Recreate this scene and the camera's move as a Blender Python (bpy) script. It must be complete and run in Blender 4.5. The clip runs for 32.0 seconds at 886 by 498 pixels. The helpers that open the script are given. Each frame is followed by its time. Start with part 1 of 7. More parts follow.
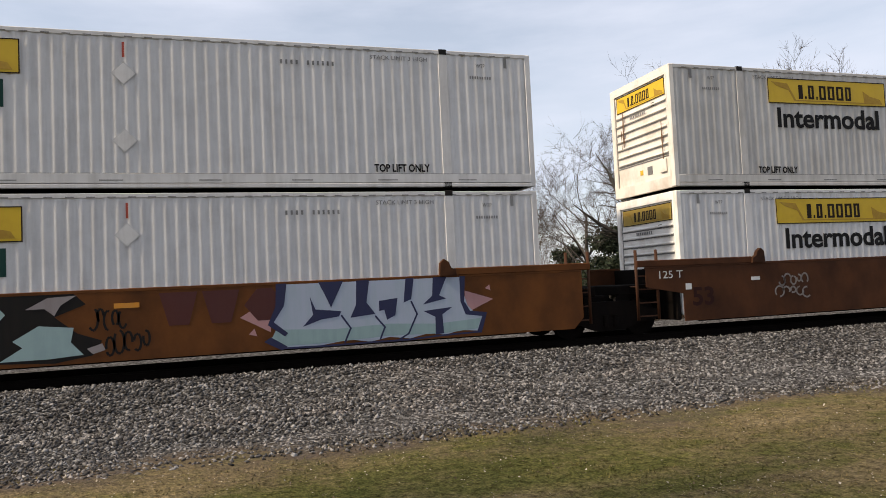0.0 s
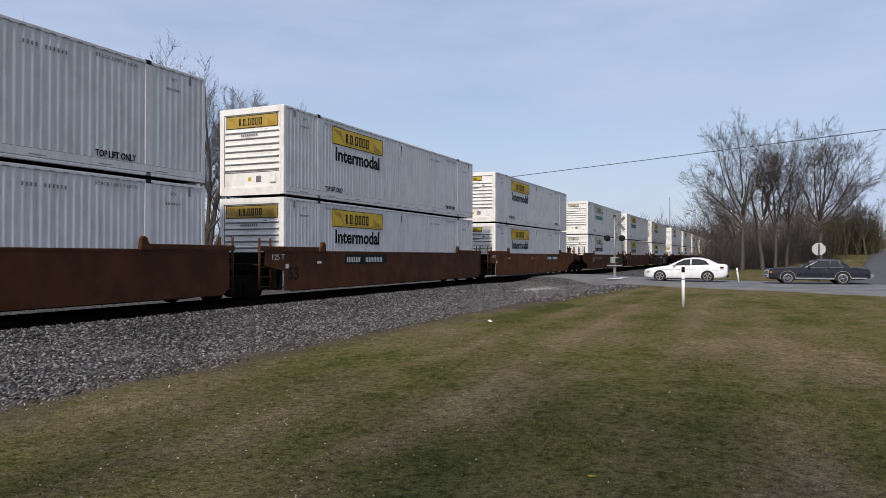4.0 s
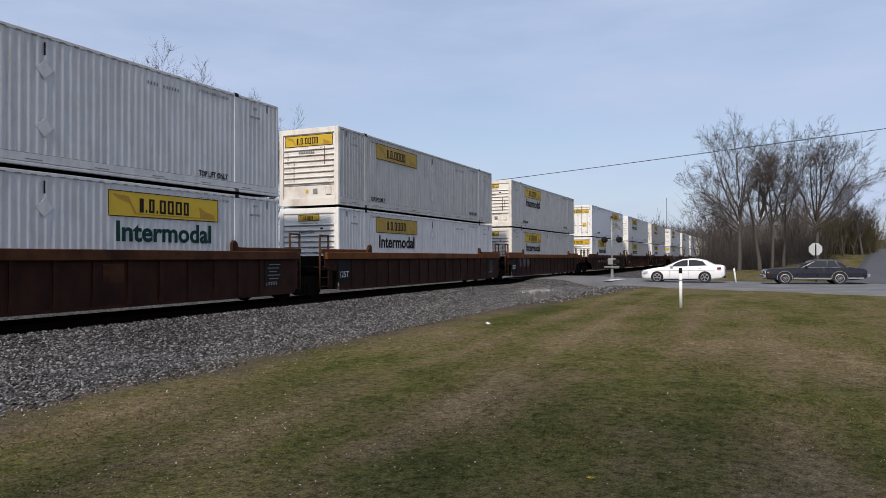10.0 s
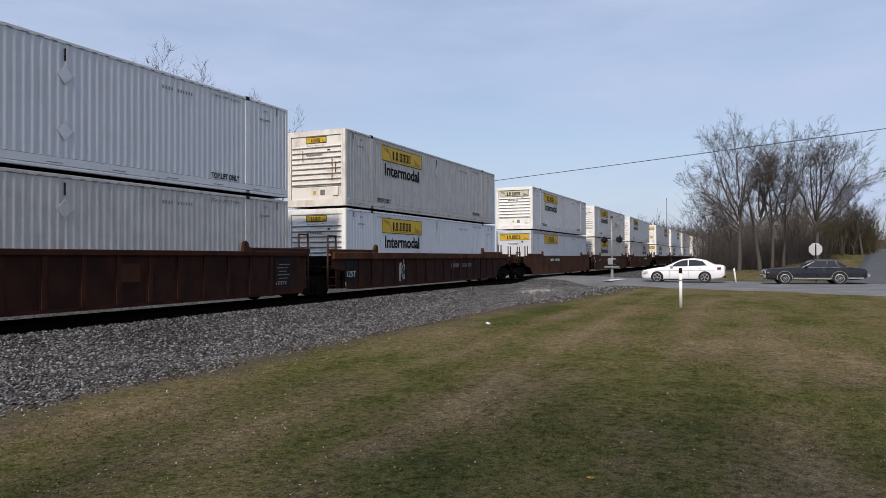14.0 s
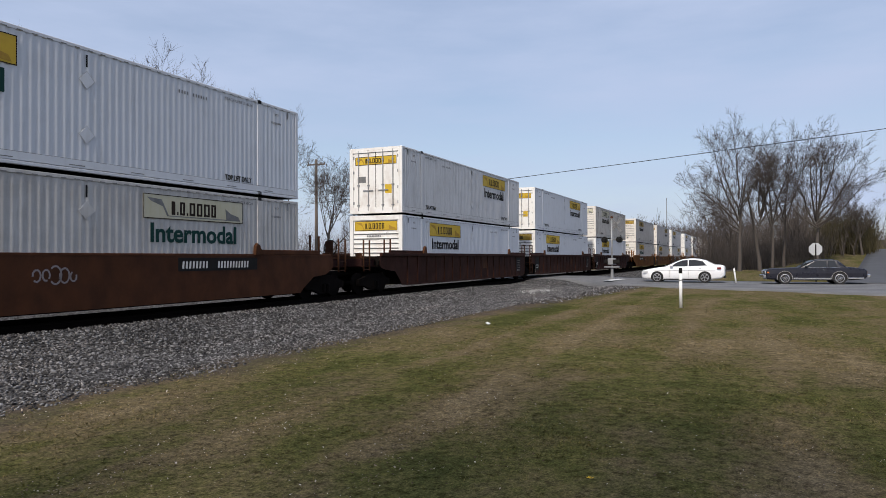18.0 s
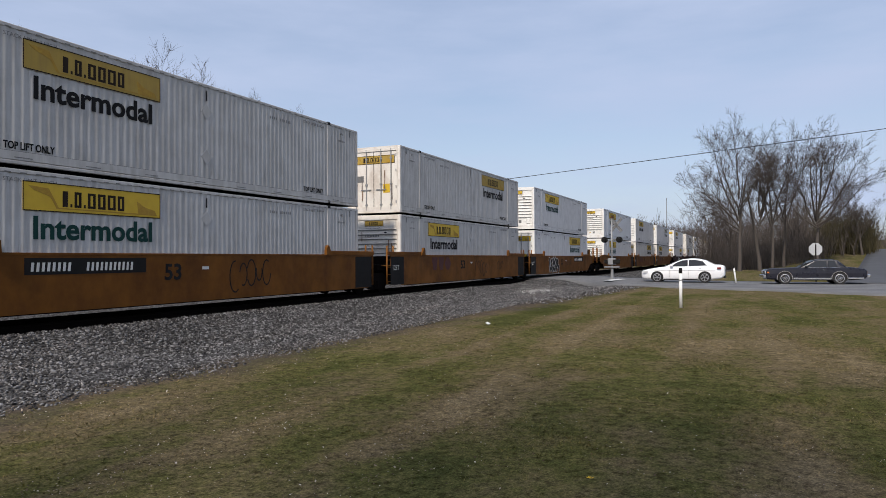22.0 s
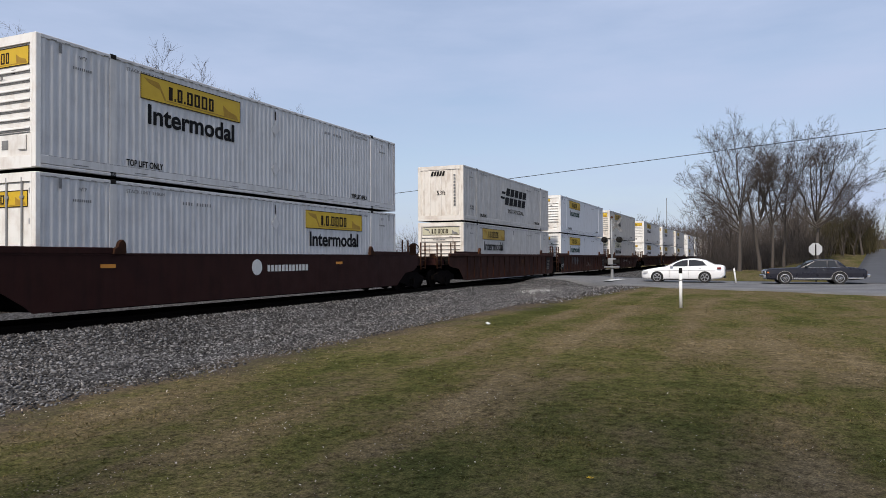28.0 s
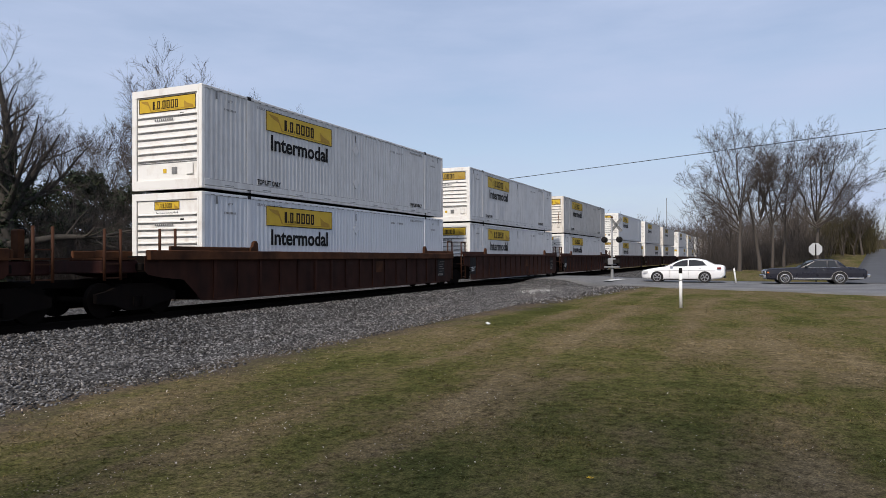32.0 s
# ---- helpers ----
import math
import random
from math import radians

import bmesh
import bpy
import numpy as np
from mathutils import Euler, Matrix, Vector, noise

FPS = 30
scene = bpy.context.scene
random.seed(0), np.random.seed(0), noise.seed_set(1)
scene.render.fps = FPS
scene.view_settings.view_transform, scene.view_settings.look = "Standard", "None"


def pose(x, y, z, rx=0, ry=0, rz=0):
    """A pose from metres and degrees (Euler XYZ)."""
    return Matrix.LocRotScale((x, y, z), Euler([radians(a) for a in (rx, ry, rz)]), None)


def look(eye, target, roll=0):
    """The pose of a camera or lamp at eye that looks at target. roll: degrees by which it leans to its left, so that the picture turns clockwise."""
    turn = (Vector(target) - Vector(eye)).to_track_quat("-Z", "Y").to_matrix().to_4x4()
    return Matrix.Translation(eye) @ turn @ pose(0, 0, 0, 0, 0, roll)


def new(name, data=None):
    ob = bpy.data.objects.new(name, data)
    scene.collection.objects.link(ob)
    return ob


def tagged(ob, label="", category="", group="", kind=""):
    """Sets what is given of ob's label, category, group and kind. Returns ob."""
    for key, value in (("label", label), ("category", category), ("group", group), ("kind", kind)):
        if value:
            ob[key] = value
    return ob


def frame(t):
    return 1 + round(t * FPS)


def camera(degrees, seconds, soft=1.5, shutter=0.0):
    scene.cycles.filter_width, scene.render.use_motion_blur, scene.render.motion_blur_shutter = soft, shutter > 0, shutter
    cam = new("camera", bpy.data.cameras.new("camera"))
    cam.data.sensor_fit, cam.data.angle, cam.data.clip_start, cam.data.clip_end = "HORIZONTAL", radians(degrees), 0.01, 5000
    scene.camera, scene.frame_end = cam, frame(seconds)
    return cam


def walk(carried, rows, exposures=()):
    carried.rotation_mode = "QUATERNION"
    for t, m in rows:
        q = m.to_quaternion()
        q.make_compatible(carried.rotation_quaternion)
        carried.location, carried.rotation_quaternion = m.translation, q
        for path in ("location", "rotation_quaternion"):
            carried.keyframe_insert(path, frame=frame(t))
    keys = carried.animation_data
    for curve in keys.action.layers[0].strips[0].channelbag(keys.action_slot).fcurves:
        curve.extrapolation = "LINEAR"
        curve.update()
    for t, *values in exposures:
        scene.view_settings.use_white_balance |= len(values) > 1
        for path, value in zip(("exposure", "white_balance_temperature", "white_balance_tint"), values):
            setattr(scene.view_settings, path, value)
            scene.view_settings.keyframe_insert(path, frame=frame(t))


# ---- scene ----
# The camera: pans for three seconds, then holds still.
EYE = Vector((0, 0, 1.38))


def aim(yaw, pitch, roll):
    y, p = radians(yaw), radians(pitch)
    return look(EYE, EYE + Vector((math.cos(p) * math.cos(y), math.cos(p) * math.sin(y), math.sin(p))), roll)


PAN = [(0, 72.55, 2.75, -2.65), (0.5, 61.26, 0.88, 0.0), (1, 49.65, 0.75, -0.09), (1.5, 39.03, -0.21, 1.04),
       (2, 31.79, -0.23, 0.96), (2.5, 27.59, -0.16, 0.80), (3, 25.81, 0.17, 0.68), (3.5, 24.62, 0.39, 0.41),
       (4.5, 23.98, 0.70, -0.12), (6, 23.92, 0.77, -0.30), (32, 23.92, 0.77, -0.30)]
cam = camera(63.78, 32.0, 0.62)
walk(cam, [(t, aim(*a)) for t, *a in PAN], [(0, 0.55, 7900, 12), (0.6, 0.52, 7800, 12), (1.0, 0.47, 7700, 12), (2.0, 0.22, 6900, 12), (3.5, 0.03, 6550, 12), (32, 0.03, 6550, 12)])

# ---- light: thin high cloud over blue, a low sun along the track behind the camera ----
SUN_EL, SUN_AZ = 42.0, 184.5
world = bpy.data.worlds.new("sky")
scene.world = world
world.use_nodes = True
wn, wl = world.node_tree.nodes, world.node_tree.links
wn.clear()
w_out = wn.new("ShaderNodeOutputWorld")
w_mix = wn.new("ShaderNodeMixShader")
w_sky = wn.new("ShaderNodeTexSky")
w_sky.sky_type, w_sky.sun_disc = "NISHITA", False
w_sky.sun_elevation, w_sky.sun_rotation = radians(SUN_EL), radians(90 - SUN_AZ)
w_sky.air_density, w_sky.dust_density = 1.0, 1.4
w_blue = wn.new("ShaderNodeBackground")
w_blue.inputs["Strength"].default_value = 0.125
w_cloud = wn.new("ShaderNodeBackground")
w_cloud.inputs["Color"].default_value = (0.588, 0.705, 0.955, 1)
w_cloud.inputs["Strength"].default_value = 0.84
w_co = wn.new("ShaderNodeTexCoord")
w_map = wn.new("ShaderNodeMapping")
w_map.inputs["Rotation"].default_value = (0, 0, radians(20))
w_map.inputs["Scale"].default_value = (1.4, 1.4, 6.5)
w_noise = wn.new("ShaderNodeTexNoise")
w_noise.inputs["Scale"].default_value = 1.7
w_noise.inputs["Detail"].default_value = 6
w_noise.inputs["Roughness"].default_value = 0.55
w_ramp = wn.new("ShaderNodeValToRGB")
w_ramp.color_ramp.elements[0].position, w_ramp.color_ramp.elements[0].color = 0.33, (0.42, 0.42, 0.42, 1)
w_ramp.color_ramp.elements[1].position, w_ramp.color_ramp.elements[1].color = 0.66, (0.93, 0.93, 0.93, 1)
wl.new(w_co.outputs["Generated"], w_map.inputs["Vector"])
wl.new(w_map.outputs["Vector"], w_noise.inputs["Vector"])
wl.new(w_noise.outputs["Fac"], w_ramp.inputs["Fac"])
wl.new(w_ramp.outputs["Color"], w_mix.inputs["Fac"])
wl.new(w_sky.outputs["Color"], w_blue.inputs["Color"])
wl.new(w_blue.outputs["Background"], w_mix.inputs[1])
wl.new(w_cloud.outputs["Background"], w_mix.inputs[2])
wl.new(w_mix.outputs["Shader"], w_out.inputs["Surface"])
sun_data = bpy.data.lights.new("sun", "SUN")
sun_data.energy, sun_data.angle, sun_data.color = 3.7, radians(3.5), (1.0, 0.93, 0.82)
sun = new("sun", sun_data)
_e, _a = radians(SUN_EL), radians(SUN_AZ)
TO_SUN = Vector((math.cos(_e) * math.cos(_a), math.cos(_e) * math.sin(_a), math.sin(_e)))
sun.matrix_world = look(TO_SUN * 60, (0, 0, 0))


# ---- materials ----
def shader(name, colour, rough=0.6, metal=0.0, spec=0.4):
    m = bpy.data.materials.new(name)
    m.use_nodes = True
    b = m.node_tree.nodes["Principled BSDF"]
    b.inputs["Base Color"].default_value = (*colour, 1)
    b.inputs["Roughness"].default_value = rough
    b.inputs["Metallic"].default_value = metal
    b.inputs["Specular IOR Level"].default_value = spec
    return m, m.node_tree.nodes, m.node_tree.links, b


def node(ns, kind, **values):
    n = ns.new(kind)
    for k, v in values.items():
        n.inputs[k].default_value = v
    return n


def ramp(ns, stops):
    r = ns.new("ShaderNodeValToRGB")
    while len(r.color_ramp.elements) < len(stops):
        r.color_ramp.elements.new(0.5)
    for e, (p, c) in zip(r.color_ramp.elements, stops):
        e.position, e.color = p, (*c, 1)
    return r


def mixer(ns, ls, fac, a, b, how="MIX"):
    """fac, a, b: a socket or a value."""
    m = ns.new("ShaderNodeMix")
    m.data_type, m.blend_type = "RGBA", how
    for i, v in ((0, fac), (6, a), (7, b)):
        if hasattr(v, "is_output"):
            ls.new(v, m.inputs[i])
        else:
            m.inputs[i].default_value = v if i == 0 else (*v, 1)
    return m.outputs[2]


def worn(name, colour, dirt, rough=0.55, metal=0.0, scale=2.0, streak=(6.0, 6.0, 0.6), amount=0.5, vary=0.12, bump=0.0, low=0.45, high=0.72, spec=0.4):
    """Paint with grime in soft vertical streaks, blotches and a little change from thing to thing."""
    m, ns, ls, b = shader(name, colour, rough, metal, spec)
    co = ns.new("ShaderNodeTexCoord")
    info = ns.new("ShaderNodeObjectInfo")
    off = ns.new("ShaderNodeVectorMath")
    off.operation = "ADD"
    ls.new(co.outputs["Object"], off.inputs[0])
    rnd = ns.new("ShaderNodeMath")
    rnd.operation, rnd.inputs[1].default_value = "MULTIPLY", 37.0
    ls.new(info.outputs["Random"], rnd.inputs[0])
    ls.new(rnd.outputs[0], off.inputs[1])
    mp = node(ns, "ShaderNodeMapping", Scale=streak)
    ls.new(off.outputs[0], mp.inputs["Vector"])
    n1 = node(ns, "ShaderNodeTexNoise", Scale=1.0, Detail=5.0, Roughness=0.6)
    ls.new(mp.outputs[0], n1.inputs["Vector"])
    n2 = node(ns, "ShaderNodeTexNoise", Scale=scale, Detail=6.0, Roughness=0.65)
    ls.new(off.outputs[0], n2.inputs["Vector"])
    add = ns.new("ShaderNodeMath")
    add.operation = "MULTIPLY_ADD"
    ls.new(n1.outputs["Fac"], add.inputs[0])
    add.inputs[1].default_value = 0.6
    half = ns.new("ShaderNodeMath")
    half.operation, half.inputs[1].default_value = "MULTIPLY", 0.4
    ls.new(n2.outputs["Fac"], half.inputs[0])
    ls.new(half.outputs[0], add.inputs[2])
    r = ramp(ns, [(low, (0, 0, 0)), (high, (amount, amount, amount))])
    ls.new(add.outputs[0], r.inputs["Fac"])
    tone = ns.new("ShaderNodeMapRange")
    tone.inputs["To Min"].default_value, tone.inputs["To Max"].default_value = 1 - vary, 1.0
    ls.new(info.outputs["Random"], tone.inputs["Value"])
    base = mixer(ns, ls, r.outputs["Color"], colour, dirt)
    full = ns.new("ShaderNodeVectorMath")
    full.operation = "SCALE"
    ls.new(base, full.inputs[0])
    ls.new(tone.outputs[0], full.inputs["Scale"])
    ls.new(full.outputs[0], b.inputs["Base Color"])
    rr = ns.new("ShaderNodeMapRange")
    rr.inputs["To Min"].default_value, rr.inputs["To Max"].default_value = rough - 0.1, min(1, rough + 0.25)
    ls.new(n2.outputs["Fac"], rr.inputs["Value"])
    ls.new(rr.outputs[0], b.inputs["Roughness"])
    if bump:
        bp = node(ns, "ShaderNodeBump", Strength=bump, Distance=0.01)
        ls.new(n2.outputs["Fac"], bp.inputs["Height"])
        ls.new(bp.outputs[0], b.inputs["Normal"])
    return m


def islands(name, stops, rough=0.8, scale=0.0):
    """Many small loose pieces in one mesh, each with its own tone."""
    m, ns, ls, b = shader(name, stops[0][1], rough, 0, 0.25)
    geo = ns.new("ShaderNodeNewGeometry")
    r = ramp(ns, stops)
    ls.new(geo.outputs["Random Per Island"], r.inputs["Fac"])
    tone = r.outputs["Color"]
    if scale:
        # bands of brown dust and of dark grime
        co = ns.new("ShaderNodeTexCoord")
        n1 = node(ns, "ShaderNodeTexNoise", Scale=scale, Detail=5.0, Roughness=0.65)
        mp = node(ns, "ShaderNodeMapping", Scale=(0.35, 1.0, 1.0))
        ls.new(co.outputs["Object"], mp.inputs["Vector"])
        ls.new(mp.outputs[0], n1.inputs["Vector"])
        d = ramp(ns, [(0.30, (0.68, 0.66, 0.66)), (0.50, (1.0, 1.0, 1.0)), (0.70, (1.16, 1.07, 1.02))])
        ls.new(n1.outputs["Fac"], d.inputs["Fac"])
        tone = mixer(ns, ls, 1.0, tone, d.outputs["Color"], "MULTIPLY")
    ls.new(tone, b.inputs["Base Color"])
    return m


M = {
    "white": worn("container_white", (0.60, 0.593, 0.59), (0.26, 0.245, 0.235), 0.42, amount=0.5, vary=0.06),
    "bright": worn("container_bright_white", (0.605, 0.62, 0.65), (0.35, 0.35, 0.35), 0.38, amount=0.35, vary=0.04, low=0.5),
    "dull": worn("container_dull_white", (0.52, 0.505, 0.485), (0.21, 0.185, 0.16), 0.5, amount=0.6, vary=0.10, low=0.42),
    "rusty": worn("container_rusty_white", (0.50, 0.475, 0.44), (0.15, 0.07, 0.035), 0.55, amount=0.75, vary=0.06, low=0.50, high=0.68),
    # leading ends: sunlight put into a lighter tone than the sides
    "end": worn("sunlit_end_white", (0.78, 0.765, 0.73), (0.33, 0.22, 0.14), 0.45, amount=0.6, vary=0.05, low=0.5, high=0.75, scale=1.3, streak=(2.0, 2.0, 1.2)),
    "enddirty": worn("sunlit_stained_end", (0.72, 0.68, 0.62), (0.27, 0.15, 0.08), 0.5, amount=0.62, vary=0.08, low=0.48, high=0.74, scale=1.3, streak=(1.8, 1.8, 1.1)),
    "plate": worn("smooth_container_white", (0.55, 0.57, 0.60), (0.34, 0.30, 0.27), 0.35, amount=0.4, streak=(1.2, 1.2, 0.3)),
    "capgrey": worn("grey_aluminium", (0.30, 0.30, 0.31), (0.16, 0.13, 0.11), 0.5, 0.3),
    "yellow": worn("logo_yellow", (0.60, 0.395, 0.024), (0.36, 0.21, 0.02), 0.5, amount=0.4, vary=0.15, streak=(3, 3, 3)),
    "palelogo": worn("faded_logo", (0.52, 0.495, 0.37), (0.42, 0.37, 0.20), 0.55, amount=0.6, vary=0.1),
    "oldlogo": worn("dirty_logo", (0.42, 0.28, 0.05), (0.24, 0.16, 0.05), 0.6, amount=0.6, vary=0.15),
    "ink": worn("dark_lettering", (0.020, 0.013, 0.009), (0.05, 0.034, 0.026), 0.65, amount=0.5, spec=0.12),
    "wing": worn("logo_brown", (0.34, 0.195, 0.02), (0.46, 0.29, 0.03), 0.6, scale=14.0, streak=(9, 9, 9), amount=0.9),
    "green": worn("dark_green_lettering", (0.005, 0.038, 0.033), (0.02, 0.06, 0.053), 0.6, spec=0.15),
    "teal": worn("teal_lettering", (0.005, 0.15, 0.125), (0.04, 0.2, 0.17), 0.5),
    "black": worn("black_lettering", (0.010, 0.010, 0.011), (0.03, 0.03, 0.03), 0.7, spec=0.12),
    "iron": worn("black_iron", (0.014, 0.0135, 0.013), (0.03, 0.022, 0.018), 0.6, 0.2, spec=0.12),
    "stencil": worn("grey_stencil", (0.14, 0.14, 0.14), (0.34, 0.34, 0.34), 0.6, scale=6.0, amount=0.7),
    "pale": worn("pale_line", (0.52, 0.52, 0.52), (0.40, 0.40, 0.40), 0.6),
    # near black for dark door joints and the shade painted on container floors
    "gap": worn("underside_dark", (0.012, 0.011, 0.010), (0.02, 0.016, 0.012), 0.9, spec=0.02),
    "red": worn("red_mark", (0.40, 0.05, 0.03), (0.3, 0.1, 0.06), 0.5),
    "brown": worn("freight_brown", (0.092, 0.033, 0.013), (0.028, 0.0115, 0.0068), 0.6, amount=0.8, vary=0.22, scale=1.1, streak=(1.6, 1.6, 0.9), low=0.38, high=0.66, spec=0.12),
    "orange": worn("freight_orange", (0.135, 0.047, 0.013), (0.05, 0.019, 0.008), 0.6, amount=0.85, vary=0.12, scale=1.1, streak=(1.4, 1.4, 0.9), low=0.40, high=0.68, spec=0.12),
    "gold": worn("freight_yellow", (0.175, 0.066, 0.010), (0.062, 0.022, 0.006), 0.55, amount=0.85, vary=0.16, scale=1.1, streak=(1.4, 1.4, 0.9), low=0.40, high=0.68, spec=0.12),
    "maroon": worn("freight_maroon", (0.052, 0.0175, 0.010), (0.013, 0.0054, 0.004), 0.65, amount=0.85, vary=0.3, scale=1.2, streak=(2.0, 2.0, 0.8), low=0.38, high=0.68, spec=0.12),
    "darkmaroon": worn("freight_dark_maroon", (0.029, 0.0092, 0.0072), (0.010, 0.0045, 0.0038), 0.6, amount=0.6, vary=0.1, spec=0.12),
    "rust": worn("rusty_chord", (0.100, 0.040, 0.017), (0.022, 0.010, 0.0065), 0.75, amount=0.9, vary=0.2, scale=1.5, streak=(1.2, 1.2, 1.2), low=0.36, high=0.62, bump=0.3, spec=0.12),
    "railbrown": worn("brown_handrail_paint", (0.055, 0.022, 0.011), (0.02, 0.010, 0.006), 0.6, amount=0.6, spec=0.15),
    "railgold": worn("ochre_handrail_paint", (0.19, 0.078, 0.016), (0.07, 0.028, 0.008), 0.6, amount=0.6, spec=0.15),
    # bogies, end gear and rails: under-car shade put into the base tones
    "truck": worn("shaded_truck_iron", (0.008, 0.0065, 0.006), (0.016, 0.011, 0.008), 0.9, 0.1, spec=0.02),
    "steel": worn("shaded_worn_steel", (0.010, 0.008, 0.007), (0.006, 0.005, 0.004), 0.8, 0.0, spec=0.02),
    "tagdark": worn("grimy_spray", (0.085, 0.078, 0.082), (0.035, 0.028, 0.028), 0.7, amount=0.8, scale=3.0),
    "stain": worn("rust_run", (0.13, 0.062, 0.030), (0.42, 0.33, 0.25), 0.8, amount=0.8, scale=5.0),
    "dimwhite": worn("faded_white_stencil", (0.24, 0.21, 0.19), (0.07, 0.045, 0.035), 0.7, amount=0.8, scale=6.0),
    "placard": worn("white_panel", (0.62, 0.62, 0.60), (0.4, 0.38, 0.34), 0.5),
    "reflector": worn("amber_reflector", (0.62, 0.24, 0.02), (0.4, 0.2, 0.05), 0.35),
    "ttx": worn("dark_red_logo", (0.062, 0.011, 0.009), (0.08, 0.02, 0.012), 0.6),
    "silver": worn("silver_spray", (0.36, 0.41, 0.50), (0.26, 0.36, 0.38), 0.6, amount=0.6, scale=1.2),
    "aqua": worn("aqua_spray", (0.26, 0.38, 0.38), (0.18, 0.26, 0.28), 0.6, amount=0.6),
    "pink": worn("pink_spray", (0.42, 0.22, 0.22), (0.36, 0.16, 0.15), 0.6),
    "navy": worn("navy_spray", (0.012, 0.016, 0.06), (0.03, 0.03, 0.06), 0.6),
    "greyspray": worn("grey_spray", (0.25, 0.22, 0.22), (0.18, 0.13, 0.12), 0.65),
    "bark": worn("bark", (0.082, 0.069, 0.060), (0.038, 0.031, 0.027), 0.9, scale=9.0, amount=0.8, bump=0.6, streak=(8, 8, 1.5)),
    "barkdark": worn("dark_bark", (0.050, 0.043, 0.036), (0.025, 0.022, 0.018), 0.9, scale=9.0, amount=0.8, bump=0.6),
    "twig": islands("twigs", [(0.0, (0.040, 0.032, 0.028)), (0.5, (0.068, 0.055, 0.048)), (1.0, (0.112, 0.091, 0.080))]),
    "twigdark": islands("dark_twigs", [(0.0, (0.045, 0.037, 0.032)), (1.0, (0.085, 0.07, 0.06))]),
    "brush": islands("brush_stems", [(0.0, (0.045, 0.037, 0.033)), (0.6, (0.092, 0.077, 0.067)), (1.0, (0.150, 0.125, 0.106))]),
    "ivy": islands("ivy_leaves", [(0.0, (0.010, 0.018, 0.008)), (0.7, (0.022, 0.036, 0.014)), (1.0, (0.04, 0.05, 0.02))], 0.6),
    "needle": islands("evergreen_leaves", [(0.0, (0.014, 0.022, 0.012)), (0.7, (0.028, 0.040, 0.020)), (1.0, (0.05, 0.055, 0.03))], 0.7),
    "stone": islands("ballast_stones", [(0.0, (0.016, 0.0155, 0.0155)), (0.40, (0.048, 0.046, 0.046)), (0.75, (0.130, 0.126, 0.126)), (1.0, (0.28, 0.275, 0.275))], 0.85, 0.9),
    "palestone": islands("pale_stones", [(0.0, (0.35, 0.34, 0.33)), (1.0, (0.6, 0.59, 0.57))], 0.85),
    "litter": islands("dead_leaves", [(0.0, (0.05, 0.03, 0.017)), (0.45, (0.12, 0.082, 0.052)), (0.75, (0.26, 0.21, 0.16)), (1.0, (0.50, 0.45, 0.39))], 0.8),
    "petal": worn("dandelion_yellow", (0.75, 0.48, 0.01), (0.6, 0.33, 0.01), 0.6),
    # asphalt toned down to hold the shade on the side road
    "darkasphalt": worn("shaded_asphalt", (0.075, 0.077, 0.083), (0.05, 0.05, 0.053), 0.85, amount=0.6, scale=0.4, streak=(0.6, 0.6, 0.6)),
    "olive": islands("olive_brush", [(0.0, (0.030, 0.026, 0.014)), (0.6, (0.062, 0.055, 0.026)), (1.0, (0.105, 0.085, 0.045))]),
    # ties carry the under-car shade in their base tone as well
    "tie": worn("shaded_creosoted_tie", (0.007, 0.006, 0.0055), (0.012, 0.010, 0.009), 0.9, bump=0.4, spec=0.02),
    "galv": worn("galvanised_steel", (0.30, 0.305, 0.31), (0.17, 0.17, 0.17), 0.45, 0.4),
    "signback": worn("sign_back_aluminium", (0.45, 0.46, 0.47), (0.32, 0.32, 0.32), 0.5, 0.2),
    "postwhite": worn("marker_white", (0.78, 0.78, 0.76), (0.5, 0.48, 0.44), 0.45, amount=0.3),
    "carwhite": worn("car_white", (0.78, 0.78, 0.79), (0.6, 0.59, 0.57), 0.22, amount=0.25, vary=0.0),
    "cardark": worn("car_dark_blue", (0.010, 0.010, 0.017), (0.024, 0.024, 0.028), 0.22, amount=0.4, vary=0.0),
    "chrome": shader("chrome", (0.75, 0.75, 0.76), 0.15, 1.0)[0],
    "rubber": worn("tyre_rubber", (0.02, 0.02, 0.021), (0.05, 0.048, 0.045), 0.85),
    "rim": shader("alloy_rim", (0.45, 0.45, 0.46), 0.3, 0.8)[0],
    "glassdark": shader("tinted_glass", (0.012, 0.014, 0.016), 0.06, 0.0, 0.6)[0],
    "tail": shader("tail_lamp_red", (0.17, 0.012, 0.012), 0.25)[0],
    "head": shader("headlamp_clear", (0.55, 0.55, 0.55), 0.12)[0],
    "amber": shader("amber_lamp", (0.55, 0.16, 0.02), 0.3)[0],
    "paint": worn("road_paint", (0.62, 0.62, 0.60), (0.35, 0.34, 0.33), 0.7, amount=0.6),
    "wood": worn("weathered_pole", (0.17, 0.14, 0.115), (0.08, 0.065, 0.05), 0.85, streak=(20, 20, 0.6), bump=0.3),
    "wire": shader("black_cable", (0.02, 0.02, 0.022), 0.6)[0],
}


